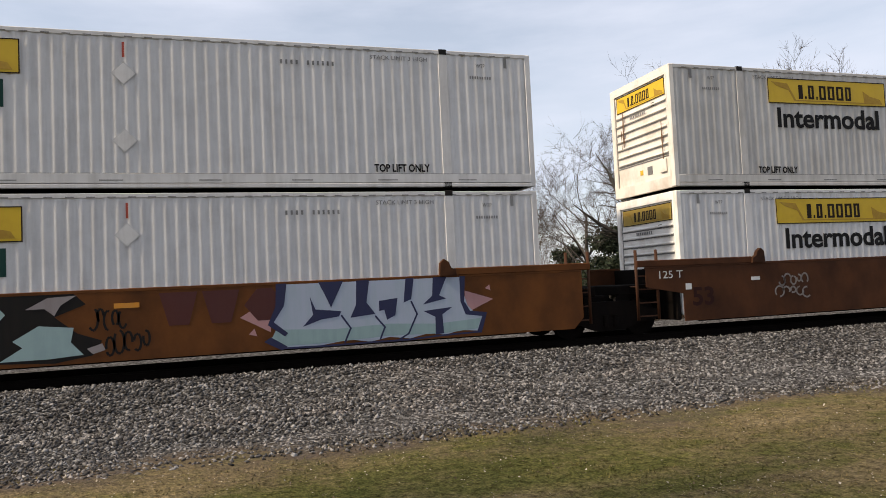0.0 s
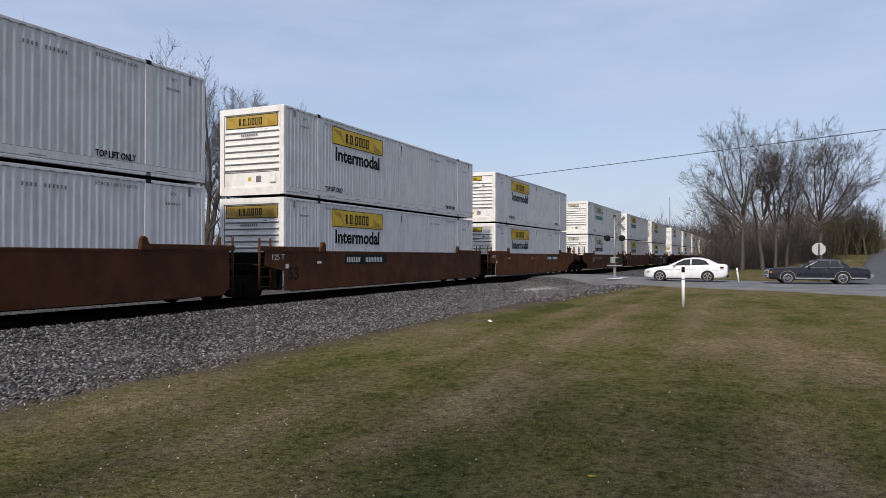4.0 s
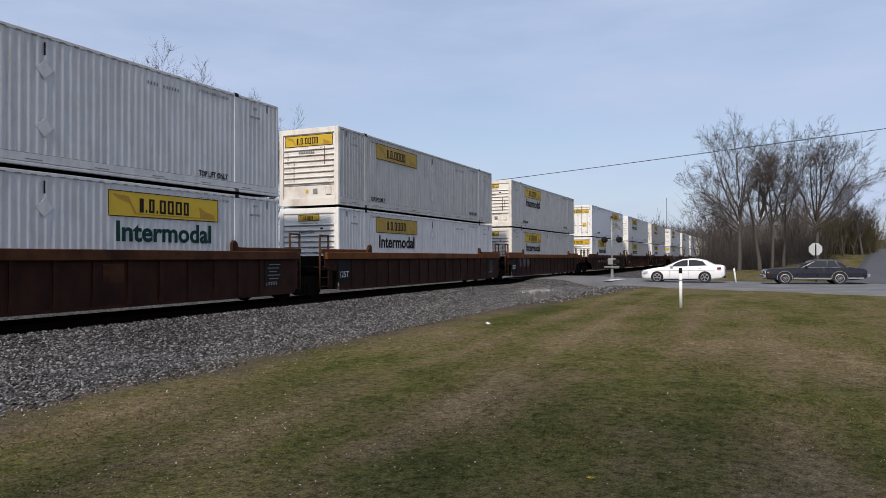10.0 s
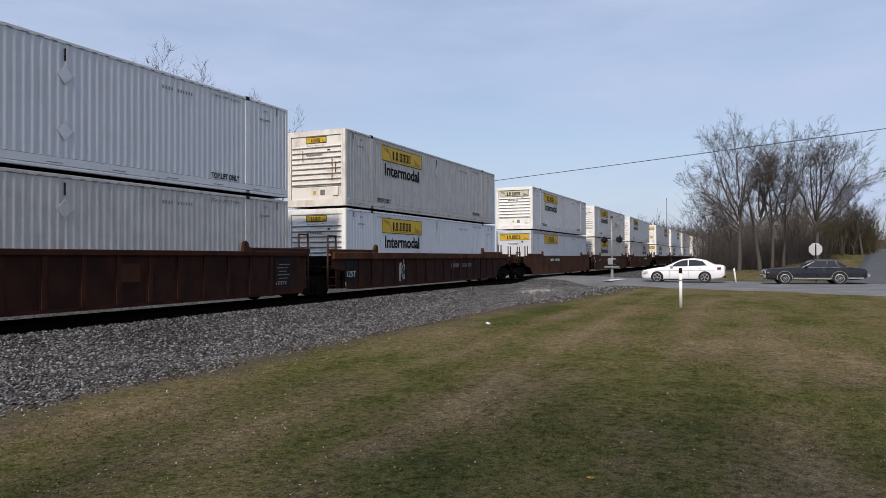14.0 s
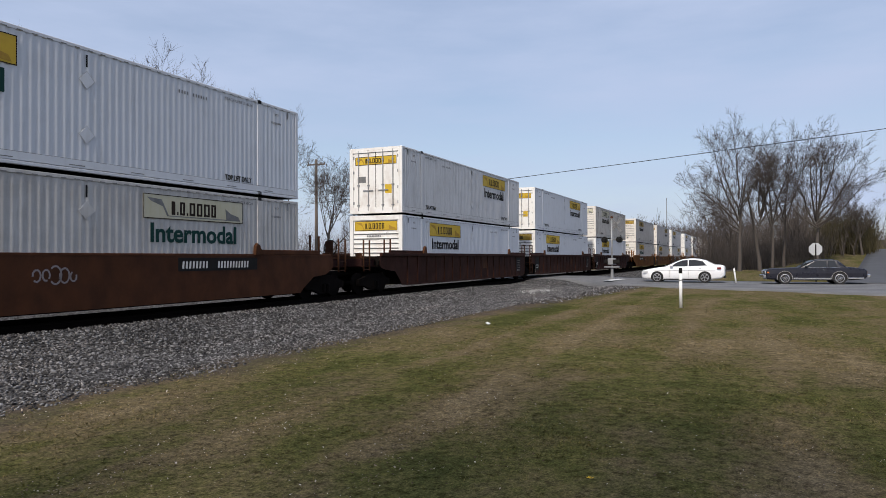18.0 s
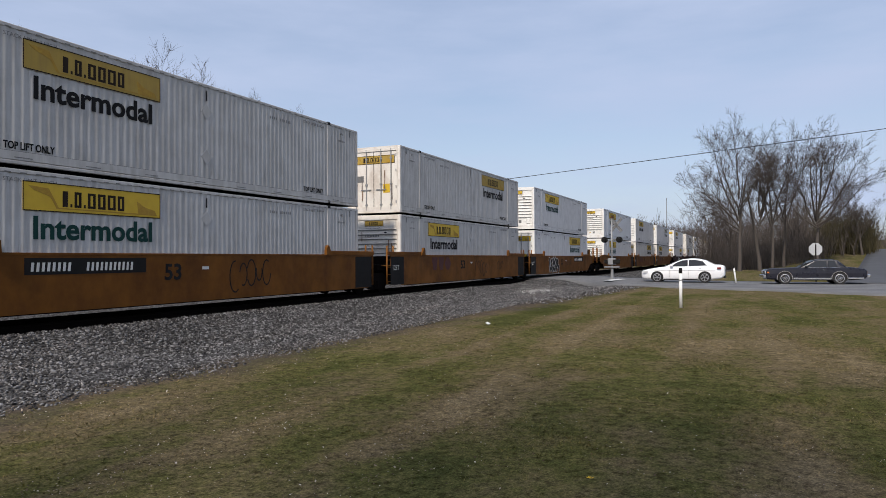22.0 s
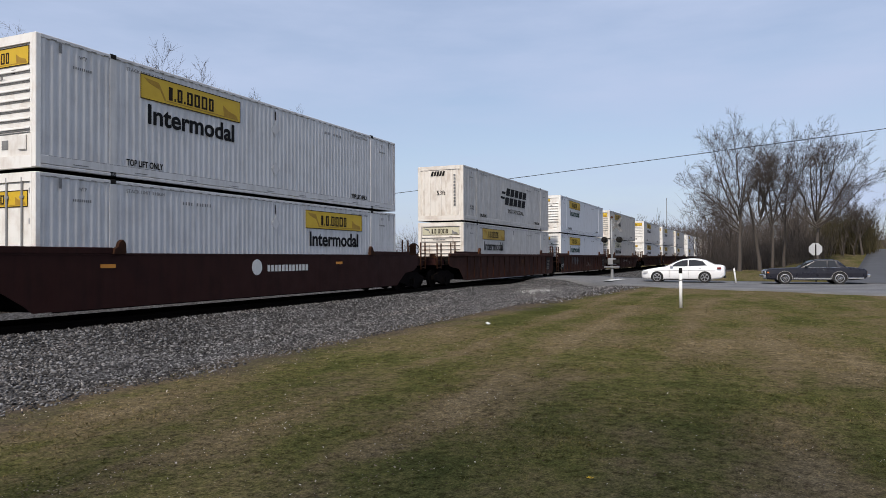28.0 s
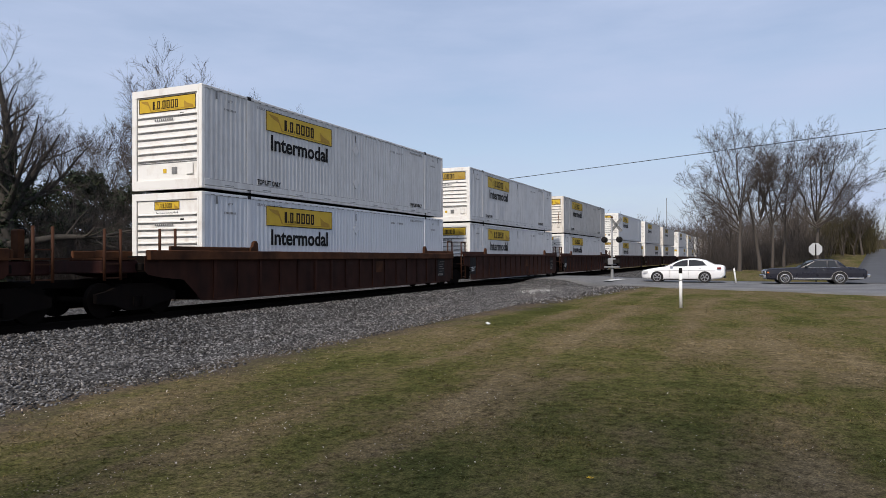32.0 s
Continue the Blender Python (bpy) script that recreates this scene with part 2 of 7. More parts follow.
def turf_tone(ns, ls, P, noise_of, two, sep):
    """Green and straw patches, drawn out along the way it is mown, with tufts and two faint wheel tracks."""
    big = noise_of(0.42, 5, 0.62, (0.60, 1.3, 1))
    mid = noise_of(2.1, 7, 0.78)
    mow = noise_of(0.9, 2, 0.5, (0.10, 1.0, 1))
    s = two("ADD", two("MULTIPLY", big, 0.42), two("ADD", two("MULTIPLY", mid, 0.38), two("MULTIPLY", mow, 0.20)))
    verge = node(ns, "ShaderNodeMapRange", **{"From Min": 2.5, "From Max": 7.5, "To Max": 0.012})
    ls.new(sep.outputs["Y"], verge.inputs["Value"])
    s = two("ADD", s, verge.outputs[0])
    wob = two("MULTIPLY", two("SUBTRACT", noise_of(0.6, 3, 0.55), 0.5), 0.7)
    lane = two("ADD", two("SUBTRACT", sep.outputs["Y"], two("MULTIPLY", sep.outputs["X"], 0.025)), wob)
    # lanes of straw left by wheels and mower, and greener ones between them
    for off, half, gain in ((2.95, 0.34, 0.060), (4.45, 0.22, 0.050), (0.95, 0.30, 0.030), (-0.50, 0.20, 0.030), (6.4, 0.5, 0.030), (3.75, 0.40, -0.035), (1.9, 0.45, -0.020), (5.5, 0.45, -0.030)):
        away = two("ABSOLUTE", two("SUBTRACT", lane, off), 0.0)
        rut = node(ns, "ShaderNodeMapRange", **{"From Min": half, "From Max": half * 0.3, "To Max": gain})
        ls.new(away, rut.inputs["Value"])
        s = two("ADD", s, rut.outputs[0])
    # patches: lush moss by the stones, lush turf, tree shade painted green at (8.0, 0.9), worn spots
    for px, py, rx, ry, gain in ((18.5, 5.7, 4.5, 0.9, -0.070), (8.0, 0.9, 3.4, 0.9, -0.030), (24.0, -1.5, 5.0, 1.6, -0.045), (13.5, 0.6, 2.2, 1.0, 0.055), (13.0, -1.6, 3.0, 0.7, 0.040), (8.5, 6.2, 2.5, 0.5, -0.03)):
        dx, dy = two("DIVIDE", two("SUBTRACT", sep.outputs["X"], px), rx), two("DIVIDE", two("SUBTRACT", sep.outputs["Y"], py), ry)
        dist = two("SQRT", two("ADD", two("MULTIPLY", dx, dx), two("MULTIPLY", dy, dy)), 0.0)
        spot = node(ns, "ShaderNodeMapRange", **{"From Min": 1.25, "From Max": 0.45, "To Max": gain})
        ls.new(dist, spot.inputs["Value"])
        s = two("ADD", s, spot.outputs[0])
    turf = ramp(ns, [(0.39, (0.054, 0.060, 0.0215)), (0.455, (0.081, 0.079, 0.030)), (0.505, (0.103, 0.090, 0.043)), (0.55, (0.120, 0.096, 0.054)), (0.61, (0.152, 0.121, 0.074))])
    ls.new(s, turf.inputs["Fac"])
    clump = noise_of(11.0, 5, 0.75)
    tuft = ramp(ns, [(0.36, (0.52, 0.50, 0.48)), (0.47, (0.98, 0.98, 0.97)), (0.62, (1.45, 1.40, 1.32))])
    ls.new(clump, tuft.inputs["Fac"])
    return mixer(ns, ls, 1.0, turf.outputs["Color"], tuft.outputs["Color"], "MULTIPLY")


def ground_material(blades=False):
    m, ns, ls, b = shader("grass_blades" if blades else "ground_cover", (0.1, 0.09, 0.05), 0.95, 0, 0.0)
    co = ns.new("ShaderNodeTexCoord")
    P = co.outputs["Object"]
    sep = ns.new("ShaderNodeSeparateXYZ")
    ls.new(P, sep.inputs[0])

    def noise_of(scale, detail=5.0, rough=0.6, mapping=None):
        n = node(ns, "ShaderNodeTexNoise", Scale=scale, Detail=detail, Roughness=rough)
        if mapping:
            mp = node(ns, "ShaderNodeMapping", Scale=mapping)
            ls.new(P, mp.inputs["Vector"])
            ls.new(mp.outputs[0], n.inputs["Vector"])
        else:
            ls.new(P, n.inputs["Vector"])
        return n.outputs["Fac"]

    def two(op, a, c, e=None):
        n = ns.new("ShaderNodeMath")
        n.operation = op
        for i, v in enumerate((a, c, e)):
            if v is None:
                continue
            if hasattr(v, "is_output"):
                ls.new(v, n.inputs[i])
            else:
                n.inputs[i].default_value = v
        return n.outputs[0]

    if blades:
        geo = ns.new("ShaderNodeNewGeometry")
        tone = ramp(ns, [(0.0, (0.72, 0.76, 0.66)), (0.5, (1.0, 1.05, 0.9)), (0.85, (1.25, 1.18, 1.05)), (0.95, (1.5, 1.36, 1.22)), (1.0, (2.0, 1.8, 1.7))])
        ls.new(geo.outputs["Random Per Island"], tone.inputs["Fac"])
        ls.new(mixer(ns, ls, 1.0, turf_tone(ns, ls, P, noise_of, two, sep), tone.outputs["Color"], "MULTIPLY"), b.inputs["Base Color"])
        return m
    fine = noise_of(46.0, 3, 0.7)
    turf = turf_tone(ns, ls, P, noise_of, two, sep)
    mott = ramp(ns, [(0.30, (0.52, 0.52, 0.52)), (0.50, (0.95, 0.95, 0.95)), (0.70, (1.65, 1.63, 1.60))])
    ls.new(fine, mott.inputs["Fac"])
    grass = mixer(ns, ls, 1.0, turf, mott.outputs["Color"], "MULTIPLY")
    # crushed stone
    vor = node(ns, "ShaderNodeTexVoronoi", Scale=20.0)
    ls.new(P, vor.inputs["Vector"])
    sp = ns.new("ShaderNodeSeparateColor")
    ls.new(vor.outputs["Color"], sp.inputs[0])
    rock = ramp(ns, [(0.0, (0.017, 0.0165, 0.0165)), (0.5, (0.055, 0.053, 0.053)), (0.85, (0.13, 0.127, 0.127)), (1.0, (0.24, 0.235, 0.235))])
    ls.new(sp.outputs[0], rock.inputs["Fac"])
    dusty = noise_of(0.8, 4, 0.6)
    dr = ramp(ns, [(0.54, (0, 0, 0)), (0.75, (0.35, 0.35, 0.35))])
    ls.new(dusty, dr.inputs["Fac"])
    rocks = mixer(ns, ls, dr.outputs["Color"], rock.outputs["Color"], (0.095, 0.078, 0.062))
    # edge between the two, ragged, with a strip of dirt
    edge = two("ADD", sep.outputs["Y"], two("MULTIPLY", two("SUBTRACT", noise_of(0.7, 6, 0.65), 0.5), 3.0))
    edge = two("ADD", edge, two("MULTIPLY", two("MAXIMUM", two("SUBTRACT", sep.outputs["X"], 12.0), 0.0), 0.06))
    e1 = node(ns, "ShaderNodeMapRange", **{"From Min": 7.5, "From Max": 8.5})
    ls.new(edge, e1.inputs["Value"])
    e0 = node(ns, "ShaderNodeMapRange", **{"From Min": 6.6, "From Max": 7.6})
    ls.new(edge, e0.inputs["Value"])
    far = node(ns, "ShaderNodeMapRange", **{"From Min": 26.0, "From Max": 23.0})
    ls.new(edge, far.inputs["Value"])
    dirt = mixer(ns, ls, fine, (0.034, 0.026, 0.024), (0.118, 0.092, 0.084))
    col = mixer(ns, ls, two("MULTIPLY", e0.outputs[0], two("MULTIPLY", far.outputs[0], 0.75)), grass, dirt)
    col = mixer(ns, ls, two("MULTIPLY", e1.outputs[0], far.outputs[0]), col, rocks)
    back = node(ns, "ShaderNodeMapRange", **{"From Min": 22.0, "From Max": 24.0})
    ls.new(sep.outputs["Y"], back.inputs["Value"])
    front = node(ns, "ShaderNodeMapRange", **{"From Min": 420.0, "From Max": 380.0})
    ls.new(sep.outputs["Y"], front.inputs["Value"])
    col = mixer(ns, ls, two("MULTIPLY", back.outputs[0], front.outputs[0]), col, mixer(ns, ls, fine, (0.008, 0.0065, 0.005), (0.028, 0.021, 0.014)))
    # the train's shade, painted near black along the track bed
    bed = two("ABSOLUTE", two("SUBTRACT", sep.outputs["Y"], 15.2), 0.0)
    train_shade = node(ns, "ShaderNodeMapRange", **{"From Min": 2.2, "From Max": 1.5, "To Max": 0.95})
    ls.new(bed, train_shade.inputs["Value"])
    col = mixer(ns, ls, train_shade.outputs[0], col, (0.004, 0.0037, 0.0034))
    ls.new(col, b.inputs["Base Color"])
    hgt = two("ADD", two("MULTIPLY", fine, 0.5), two("MULTIPLY", vor.outputs["Distance"], 0.6))
    bp = node(ns, "ShaderNodeBump", Strength=0.7, Distance=0.04)
    ls.new(hgt, bp.inputs["Height"])
    ls.new(bp.outputs[0], b.inputs["Normal"])
    return m


def asphalt_material():
    m, ns, ls, b = shader("old_asphalt", (0.16, 0.16, 0.17), 0.85, 0, 0.2)
    co = ns.new("ShaderNodeTexCoord")
    n1 = node(ns, "ShaderNodeTexNoise", Scale=0.5, Detail=5.0)
    n2 = node(ns, "ShaderNodeTexNoise", Scale=60.0, Detail=2.0)
    for n in (n1, n2):
        ls.new(co.outputs["Object"], n.inputs["Vector"])
    r = ramp(ns, [(0.3, (0.112, 0.112, 0.114)), (0.7, (0.185, 0.184, 0.185))])
    ls.new(n1.outputs["Fac"], r.inputs["Fac"])
    g = ramp(ns, [(0.3, (0.75, 0.75, 0.75)), (0.7, (1.2, 1.2, 1.2))])
    ls.new(n2.outputs["Fac"], g.inputs["Fac"])
    ls.new(mixer(ns, ls, 1.0, r.outputs["Color"], g.outputs["Color"], "MULTIPLY"), b.inputs["Base Color"])
    bp = node(ns, "ShaderNodeBump", Strength=0.3, Distance=0.01)
    ls.new(n2.outputs["Fac"], bp.inputs["Height"])
    ls.new(bp.outputs[0], b.inputs["Normal"])
    return m


M["ground"], M["blade"], M["asphalt"] = ground_material(), ground_material(True), asphalt_material()


# ---- mesh helpers ----
class Shape:
    """Collects vertices and faces for one mesh."""

    def __init__(self):
        self.v, self.f = [], []

    def add(self, verts, faces):
        k = len(self.v)
        self.v += [tuple(p) for p in verts]
        self.f += [tuple(i + k for i in q) for q in faces]
        return self

    def box(self, x0, x1, y0, y1, z0, z1, c=0.0):
        """A box; c: width of its chamfered edges."""
        if not c:
            v = [(x, y, z) for x in (x0, x1) for y in (y0, y1) for z in (z0, z1)]
            return self.add(v, [(0, 1, 3, 2), (4, 6, 7, 5), (0, 4, 5, 1), (2, 3, 7, 6), (0, 2, 6, 4), (1, 5, 7, 3)])
        c = min(c, (x1 - x0) / 2.2, (y1 - y0) / 2.2, (z1 - z0) / 2.2)
        bm = bmesh.new()
        bmesh.ops.create_cube(bm, size=1)
        for p in bm.verts:
            p.co = Vector(((x0, x1)[p.co.x > 0], (y0, y1)[p.co.y > 0], (z0, z1)[p.co.z > 0]))
        bmesh.ops.bevel(bm, geom=bm.edges[:], offset=c, segments=1, affect="EDGES")
        bm.verts.index_update()
        self.add([p.co.copy() for p in bm.verts], [[p.index for p in q.verts] for q in bm.faces])
        bm.free()
        return self

    def prism(self, poly, y0, y1):
        """Outline in x, z (counter-clockwise seen from -y), pushed from y0 to y1."""
        n = len(poly)
        self.add([(x, y0, z) for x, z in poly] + [(x, y1, z) for x, z in poly],
                 [tuple(range(n)), tuple(range(2 * n - 1, n - 1, -1))] + [(i, i + n, (i + 1) % n + n, (i + 1) % n) for i in range(n)])
        return self

    def tube(self, a, b, r0, r1=None, k=8, caps=True):
        a, b = Vector(a), Vector(b)
        r1 = r0 if r1 is None else r1
        q = (b - a).to_track_quat("Z", "Y")
        ring = [Vector((math.cos(2 * math.pi * i / k), math.sin(2 * math.pi * i / k), 0)) for i in range(k)]
        v = [a + q @ (p * r0) for p in ring] + [b + q @ (p * r1) for p in ring]
        f = [(i, (i + 1) % k, (i + 1) % k + k, i + k) for i in range(k)]
        if caps:
            f += [tuple(range(k - 1, -1, -1)), tuple(range(k, 2 * k))]
        return self.add(v, f)

    def mesh(self, name, mat, smooth=False):
        me = bpy.data.meshes.new(name)
        me.from_pydata(self.v, [], self.f)
        me.materials.append(M[mat])
        if smooth:
            me.polygons.foreach_set("use_smooth", [True] * len(me.polygons))
        me.update()
        return me


KEPT = {}


def kept(key, make):
    """A mesh that alike pieces share."""
    if key not in KEPT:
        KEPT[key] = make()
    return KEPT[key]


def put(name, me, parent=None, at=(0, 0, 0), label="", turn=None):
    ob = new(name, me)
    if parent is not None:
        ob.parent = parent
    ob.location = at
    if turn is not None:
        ob.rotation_euler = [radians(a) for a in turn]
    return tagged(ob, label)


def boxpart(name, mat, parent, x0, x1, y0, y1, z0, z1, c=0.0, label=""):
    """A box as a part; alike sizes share one mesh."""
    s = (round(x1 - x0, 4), round(y1 - y0, 4), round(z1 - z0, 4), c, mat)
    me = kept(("box", s), lambda: Shape().box(0, s[0], 0, s[1], 0, s[2], c).mesh(name, mat))
    return put(name, me, parent, (x0, y0, z0), label)


def letters(text, height, mat, width=None, weight=0.0, shear=0.0):
    """Text as a mesh in the x, z plane facing -y; its left foot at the origin. height: of a capital."""
    def make():
        cu = bpy.data.curves.new("lettering", "FONT")
        cu.body, cu.size, cu.offset, cu.extrude, cu.shear, cu.resolution_u = text, height / 0.70, weight, 0.0015, shear, 3
        tmp = new("lettering", cu)
        bpy.context.view_layer.update()
        me = bpy.data.meshes.new_from_object(tmp.evaluated_get(bpy.context.evaluated_depsgraph_get()))
        bpy.data.objects.remove(tmp)
        n = len(me.vertices)
        co = np.empty(n * 3)
        me.vertices.foreach_get("co", co)
        co = co.reshape(n, 3)
        x = co[:, 0] - co[:, 0].min()
        if width:
            x *= width / x.max()
        me.vertices.foreach_set("co", np.stack([x, -co[:, 2], co[:, 1]], 1).ravel())
        me.materials.clear()
        me.materials.append(M[mat])
        me.update()
        return me
    return kept(("text", text, height, mat, width, weight, shear), make)


def marks(blocks, mat, y0=-0.003, y1=0.0):
    """Flat painted shapes: outlines in x, z."""
    s = Shape()
    for poly in blocks:
        s.prism(poly, y0, y1)
    return s


def rect(x0, x1, z0, z1, lean=0.0):
    d = lean * (z1 - z0)
    return [(x0, z0), (x1, z0), (x1 + d, z1), (x0 + d, z1)]


def bars(n, width, height, fill=0.66, lean=0.0):
    """A row of n upright bars, for writing that is not lettered."""
    p = width / n
    return [rect(i * p, i * p + p * fill, 0, height, lean) for i in range(n)]


# ---- ground, track and road ----
def ease(v, a, b):
    t = np.clip((v - a) / (b - a), 0, 1)
    return t * t * (3 - 2 * t)


def ground_z(x, y):
    """Height of the ground; the rail heads lie at 0."""
    x, y = np.asarray(x, float), np.asarray(y, float)
    z = -0.27 + 0.12 * ease(x, 2, 24) - 0.05 * ease(x, 26, 44)
    z = z + (-0.40 - z) * ease(y, 7.0, 9.5) * (1 - ease(y, 20, 30))
    z = z + (-0.21 - z) * ease(y, 11.6, 13.1) * (1 - ease(y, 20.0, 25.0))
    z = z + 0.09 * ease(y, 12.4, 13.3) * (1 - ease(y, 13.75, 14.1)) * (1 - ease(x, 34, 42))
    z = z - 0.75 * ease(y, 22.0, 29.0)
    cross = ease(x, 42, 46) * (1 - ease(x, 56, 60)) * ease(y, 4, 11) * (1 - ease(y, 20, 26))
    z = z + (-0.03 - z) * cross
    z = z + 2.6 * ease(x, 58, 125) * (1 - ease(y, -9, 1)) + 7 * ease(x, 140, 420) * (1 - ease(y, -10, 5))
    return z


def build_ground():
    xs = np.concatenate([np.linspace(-2500, -60, 14), np.arange(-50, -10, 4), np.arange(-10, 30, 0.5), np.arange(30, 64, 1.0), np.arange(64, 140, 4), np.linspace(140, 2500, 24)])
    ys = np.concatenate([np.linspace(-2500, -60, 14), np.arange(-50, -12, 4), np.arange(-12, 6, 0.7), np.arange(6, 21, 0.35), np.arange(21, 60, 3), np.linspace(60, 2500, 18)])
    gx, gy = np.meshgrid(xs, ys, indexing="ij")
    gz = ground_z(gx, gy)
    near = (np.abs(gx) < 70) & (np.abs(gy) < 60)
    bumpy = np.array([[noise.noise((float(a) * 0.9, float(b) * 0.9, 0.3)) for b in ys] for a in xs]) * 0.025
    gz = gz + np.where(near, bumpy, 0)
    n, k = len(xs), len(ys)
    v = np.stack([gx, gy, gz], -1).reshape(-1, 3)
    i = np.arange(n * k).reshape(n, k)
    f = np.stack([i[:-1, :-1], i[1:, :-1], i[1:, 1:], i[:-1, 1:]], -1).reshape(-1, 4)
    me = bpy.data.meshes.new("ground")
    me.from_pydata(v.tolist(), [], f.tolist())
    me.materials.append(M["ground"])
    me.polygons.foreach_set("use_smooth", [True] * len(me.polygons))
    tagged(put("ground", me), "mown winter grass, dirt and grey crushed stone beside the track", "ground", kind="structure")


def strip(near, far, steps, lift, name, mat):
    """A paved sheet between two edge lines, laid on the ground."""
    def along(line, u):
        p = np.array(line, float)
        d = np.concatenate([[0], np.cumsum(np.linalg.norm(np.diff(p, axis=0), axis=1))])
        d /= d[-1]
        return np.stack([np.interp(u, d, p[:, k]) for k in (0, 1)], 1)
    u = np.linspace(0, 1, steps)
    a, b = along(near, u), along(far, u)
    rows = [a + (b - a) * w for w in np.linspace(0, 1, 9)]
    v, f = [], []
    for r in rows:
        z = ground_z(r[:, 0], r[:, 1]) + lift
        v += [(x, y, h) for (x, y), h in zip(r, z)]
    for j in range(8):
        f += [(j * steps + i, j * steps + i + 1, (j + 1) * steps + i + 1, (j + 1) * steps + i) for i in range(steps - 1)]
    edge = [j for j in range(steps)] + [j * steps + steps - 1 for j in range(1, 9)] + [8 * steps + j for j in range(steps - 2, -1, -1)] + [j * steps for j in range(7, 0, -1)]
    k = len(v)
    v += [(v[e][0], v[e][1], v[e][2] - 0.25) for e in edge]
    f += [(edge[i], k + i, k + (i + 1) % len(edge), edge[(i + 1) % len(edge)]) for i in range(len(edge))]
    s = Shape().add(v, f)
    return put(name, s.mesh(name, mat, True))


def build_road():
    tagged(strip([(54, 30), (49.5, 17), (45.8, 12), (41.5, 8), (37.5, 3.6), (34.5, -1.3), (31.5, -5), (26, -14), (18, -30)],
                 [(60, 30), (56, 17), (54, 12), (51, 6), (49, 0), (48.0, -4), (46.5, -9), (42, -18), (36, -32)], 70, 0.045, "road", "asphalt"),
           "worn grey asphalt road over the level crossing", "road", kind="structure")
    tagged(strip([(46.4, -4.2), (70, -7.5), (100, -12.0), (150, -20)], [(43.5, -9.5), (68, -12.8), (99, -18.5), (150, -29)], 50, 0.07, "road_branch", "darkasphalt"),
           "grey asphalt side road climbing a slope", "road", kind="structure")
    s = Shape()
    for a, b in (((44.6, 8.6), (48.3, 8.3)),):
        z = float(ground_z(46, 8.4)) + 0.075
        s.add([(a[0], a[1] - 0.25, z), (b[0], b[1] - 0.25, z), (b[0], b[1] + 0.3, z + 0.02), (a[0], a[1] + 0.3, z + 0.02)], [(0, 1, 2, 3)])
    tagged(put("road_marking", s.mesh("road_marking", "paint")), "worn white stop line painted on asphalt", "road marking", kind="structure")


TRACK_Y = 15.2


def build_track():
    track = tagged(new("railway_track"), "steel rails on dark wooden ties in grey ballast", "track", kind="structure")
    prof = [(-0.07, -0.17), (0.07, -0.17), (0.07, -0.155), (0.012, -0.13), (0.012, -0.04), (0.036, -0.03), (0.036, 0.0), (-0.036, 0.0), (-0.036, -0.03), (-0.012, -0.04), (-0.012, -0.13), (-0.07, -0.155)]
    for side in (-0.754, 0.754):
        s = Shape()
        n = len(prof)
        xs = (-120.0, 620.0)
        s.add([(x, TRACK_Y + side + a, h) for x in xs for a, h in prof], [tuple(range(n - 1, -1, -1)), tuple(range(n, 2 * n))] + [(i, (i + 1) % n, (i + 1) % n + n, i + n) for i in range(n)])
        put("rail", s.mesh("rail", "steel"), track)
    tie = kept("tie", lambda: Shape().box(-0.115, 0.115, -1.3, 1.3, -0.36, -0.172, 0.015).mesh("tie", "tie"))
    for i in range(60):
        put("tie", tie, track, (-7 + i * 0.52 + random.uniform(-0.02, 0.02), TRACK_Y + random.uniform(-0.05, 0.05), 0), turn=(0, 0, random.uniform(-1, 1)))
    pad = Shape()
    for y0, y1 in ((12.2, 14.3), (14.62, 15.78), (16.1, 18.2)):
        pad.box(46.5, 55.5, y0, y1, -0.3, -0.015, 0.02)
    tagged(put("crossing_panel", pad.mesh("crossing_panel", "asphalt")), "grey asphalt crossing panels between the rails", "crossing", kind="structure")


def scatter_mesh(name, mat, verts, faces):
    me = bpy.data.meshes.new(name)
    me.vertices.add(len(verts))
    me.vertices.foreach_set("co", verts.astype(np.float32).ravel())
    k = faces.shape[1]
    me.loops.add(faces.size)
    me.loops.foreach_set("vertex_index", faces.astype(np.int32).ravel())
    me.polygons.add(len(faces))
    me.polygons.foreach_set("loop_start", np.arange(0, faces.size, k, dtype=np.int32))
    me.materials.append(M[mat])
    me.update(calc_edges=True)
    me.validate()
    return me


OCT = np.array([(1, 0, 0), (-1, 0, 0), (0, 1, 0), (0, -1, 0), (0, 0, 1), (0, 0, -1)], float)
OCT_F = np.array([(0, 2, 4), (2, 1, 4), (1, 3, 4), (3, 0, 4), (2, 0, 5), (1, 2, 5), (3, 1, 5), (0, 3, 5)])


def stones(rng, x, y, size, mat, name, label):
    n = len(x)
    shape = OCT[None] * rng.uniform(0.55, 1.25, (n, 6, 1)) + rng.normal(0, 0.16, (n, 6, 3))
    a = rng.uniform(0, 2 * math.pi, n)
    c, s = np.cos(a), np.sin(a)
    tip = rng.normal(0, 0.5, (n, 1))
    px = shape[..., 0] + tip * shape[..., 2]
    v = np.stack([px * c[:, None] - shape[..., 1] * s[:, None], px * s[:, None] + shape[..., 1] * c[:, None], shape[..., 2] * 0.75], -1) * size[:, None, None]
    v += np.stack([x, y, ground_z(x, y) + size * 0.25], -1)[:, None]
    f = OCT_F[None] + 6 * np.arange(n)[:, None, None]
    return tagged(put(name, scatter_mesh(name, mat, v.reshape(-1, 3), f.reshape(-1, 3))), label, "gravel", kind="stuff")


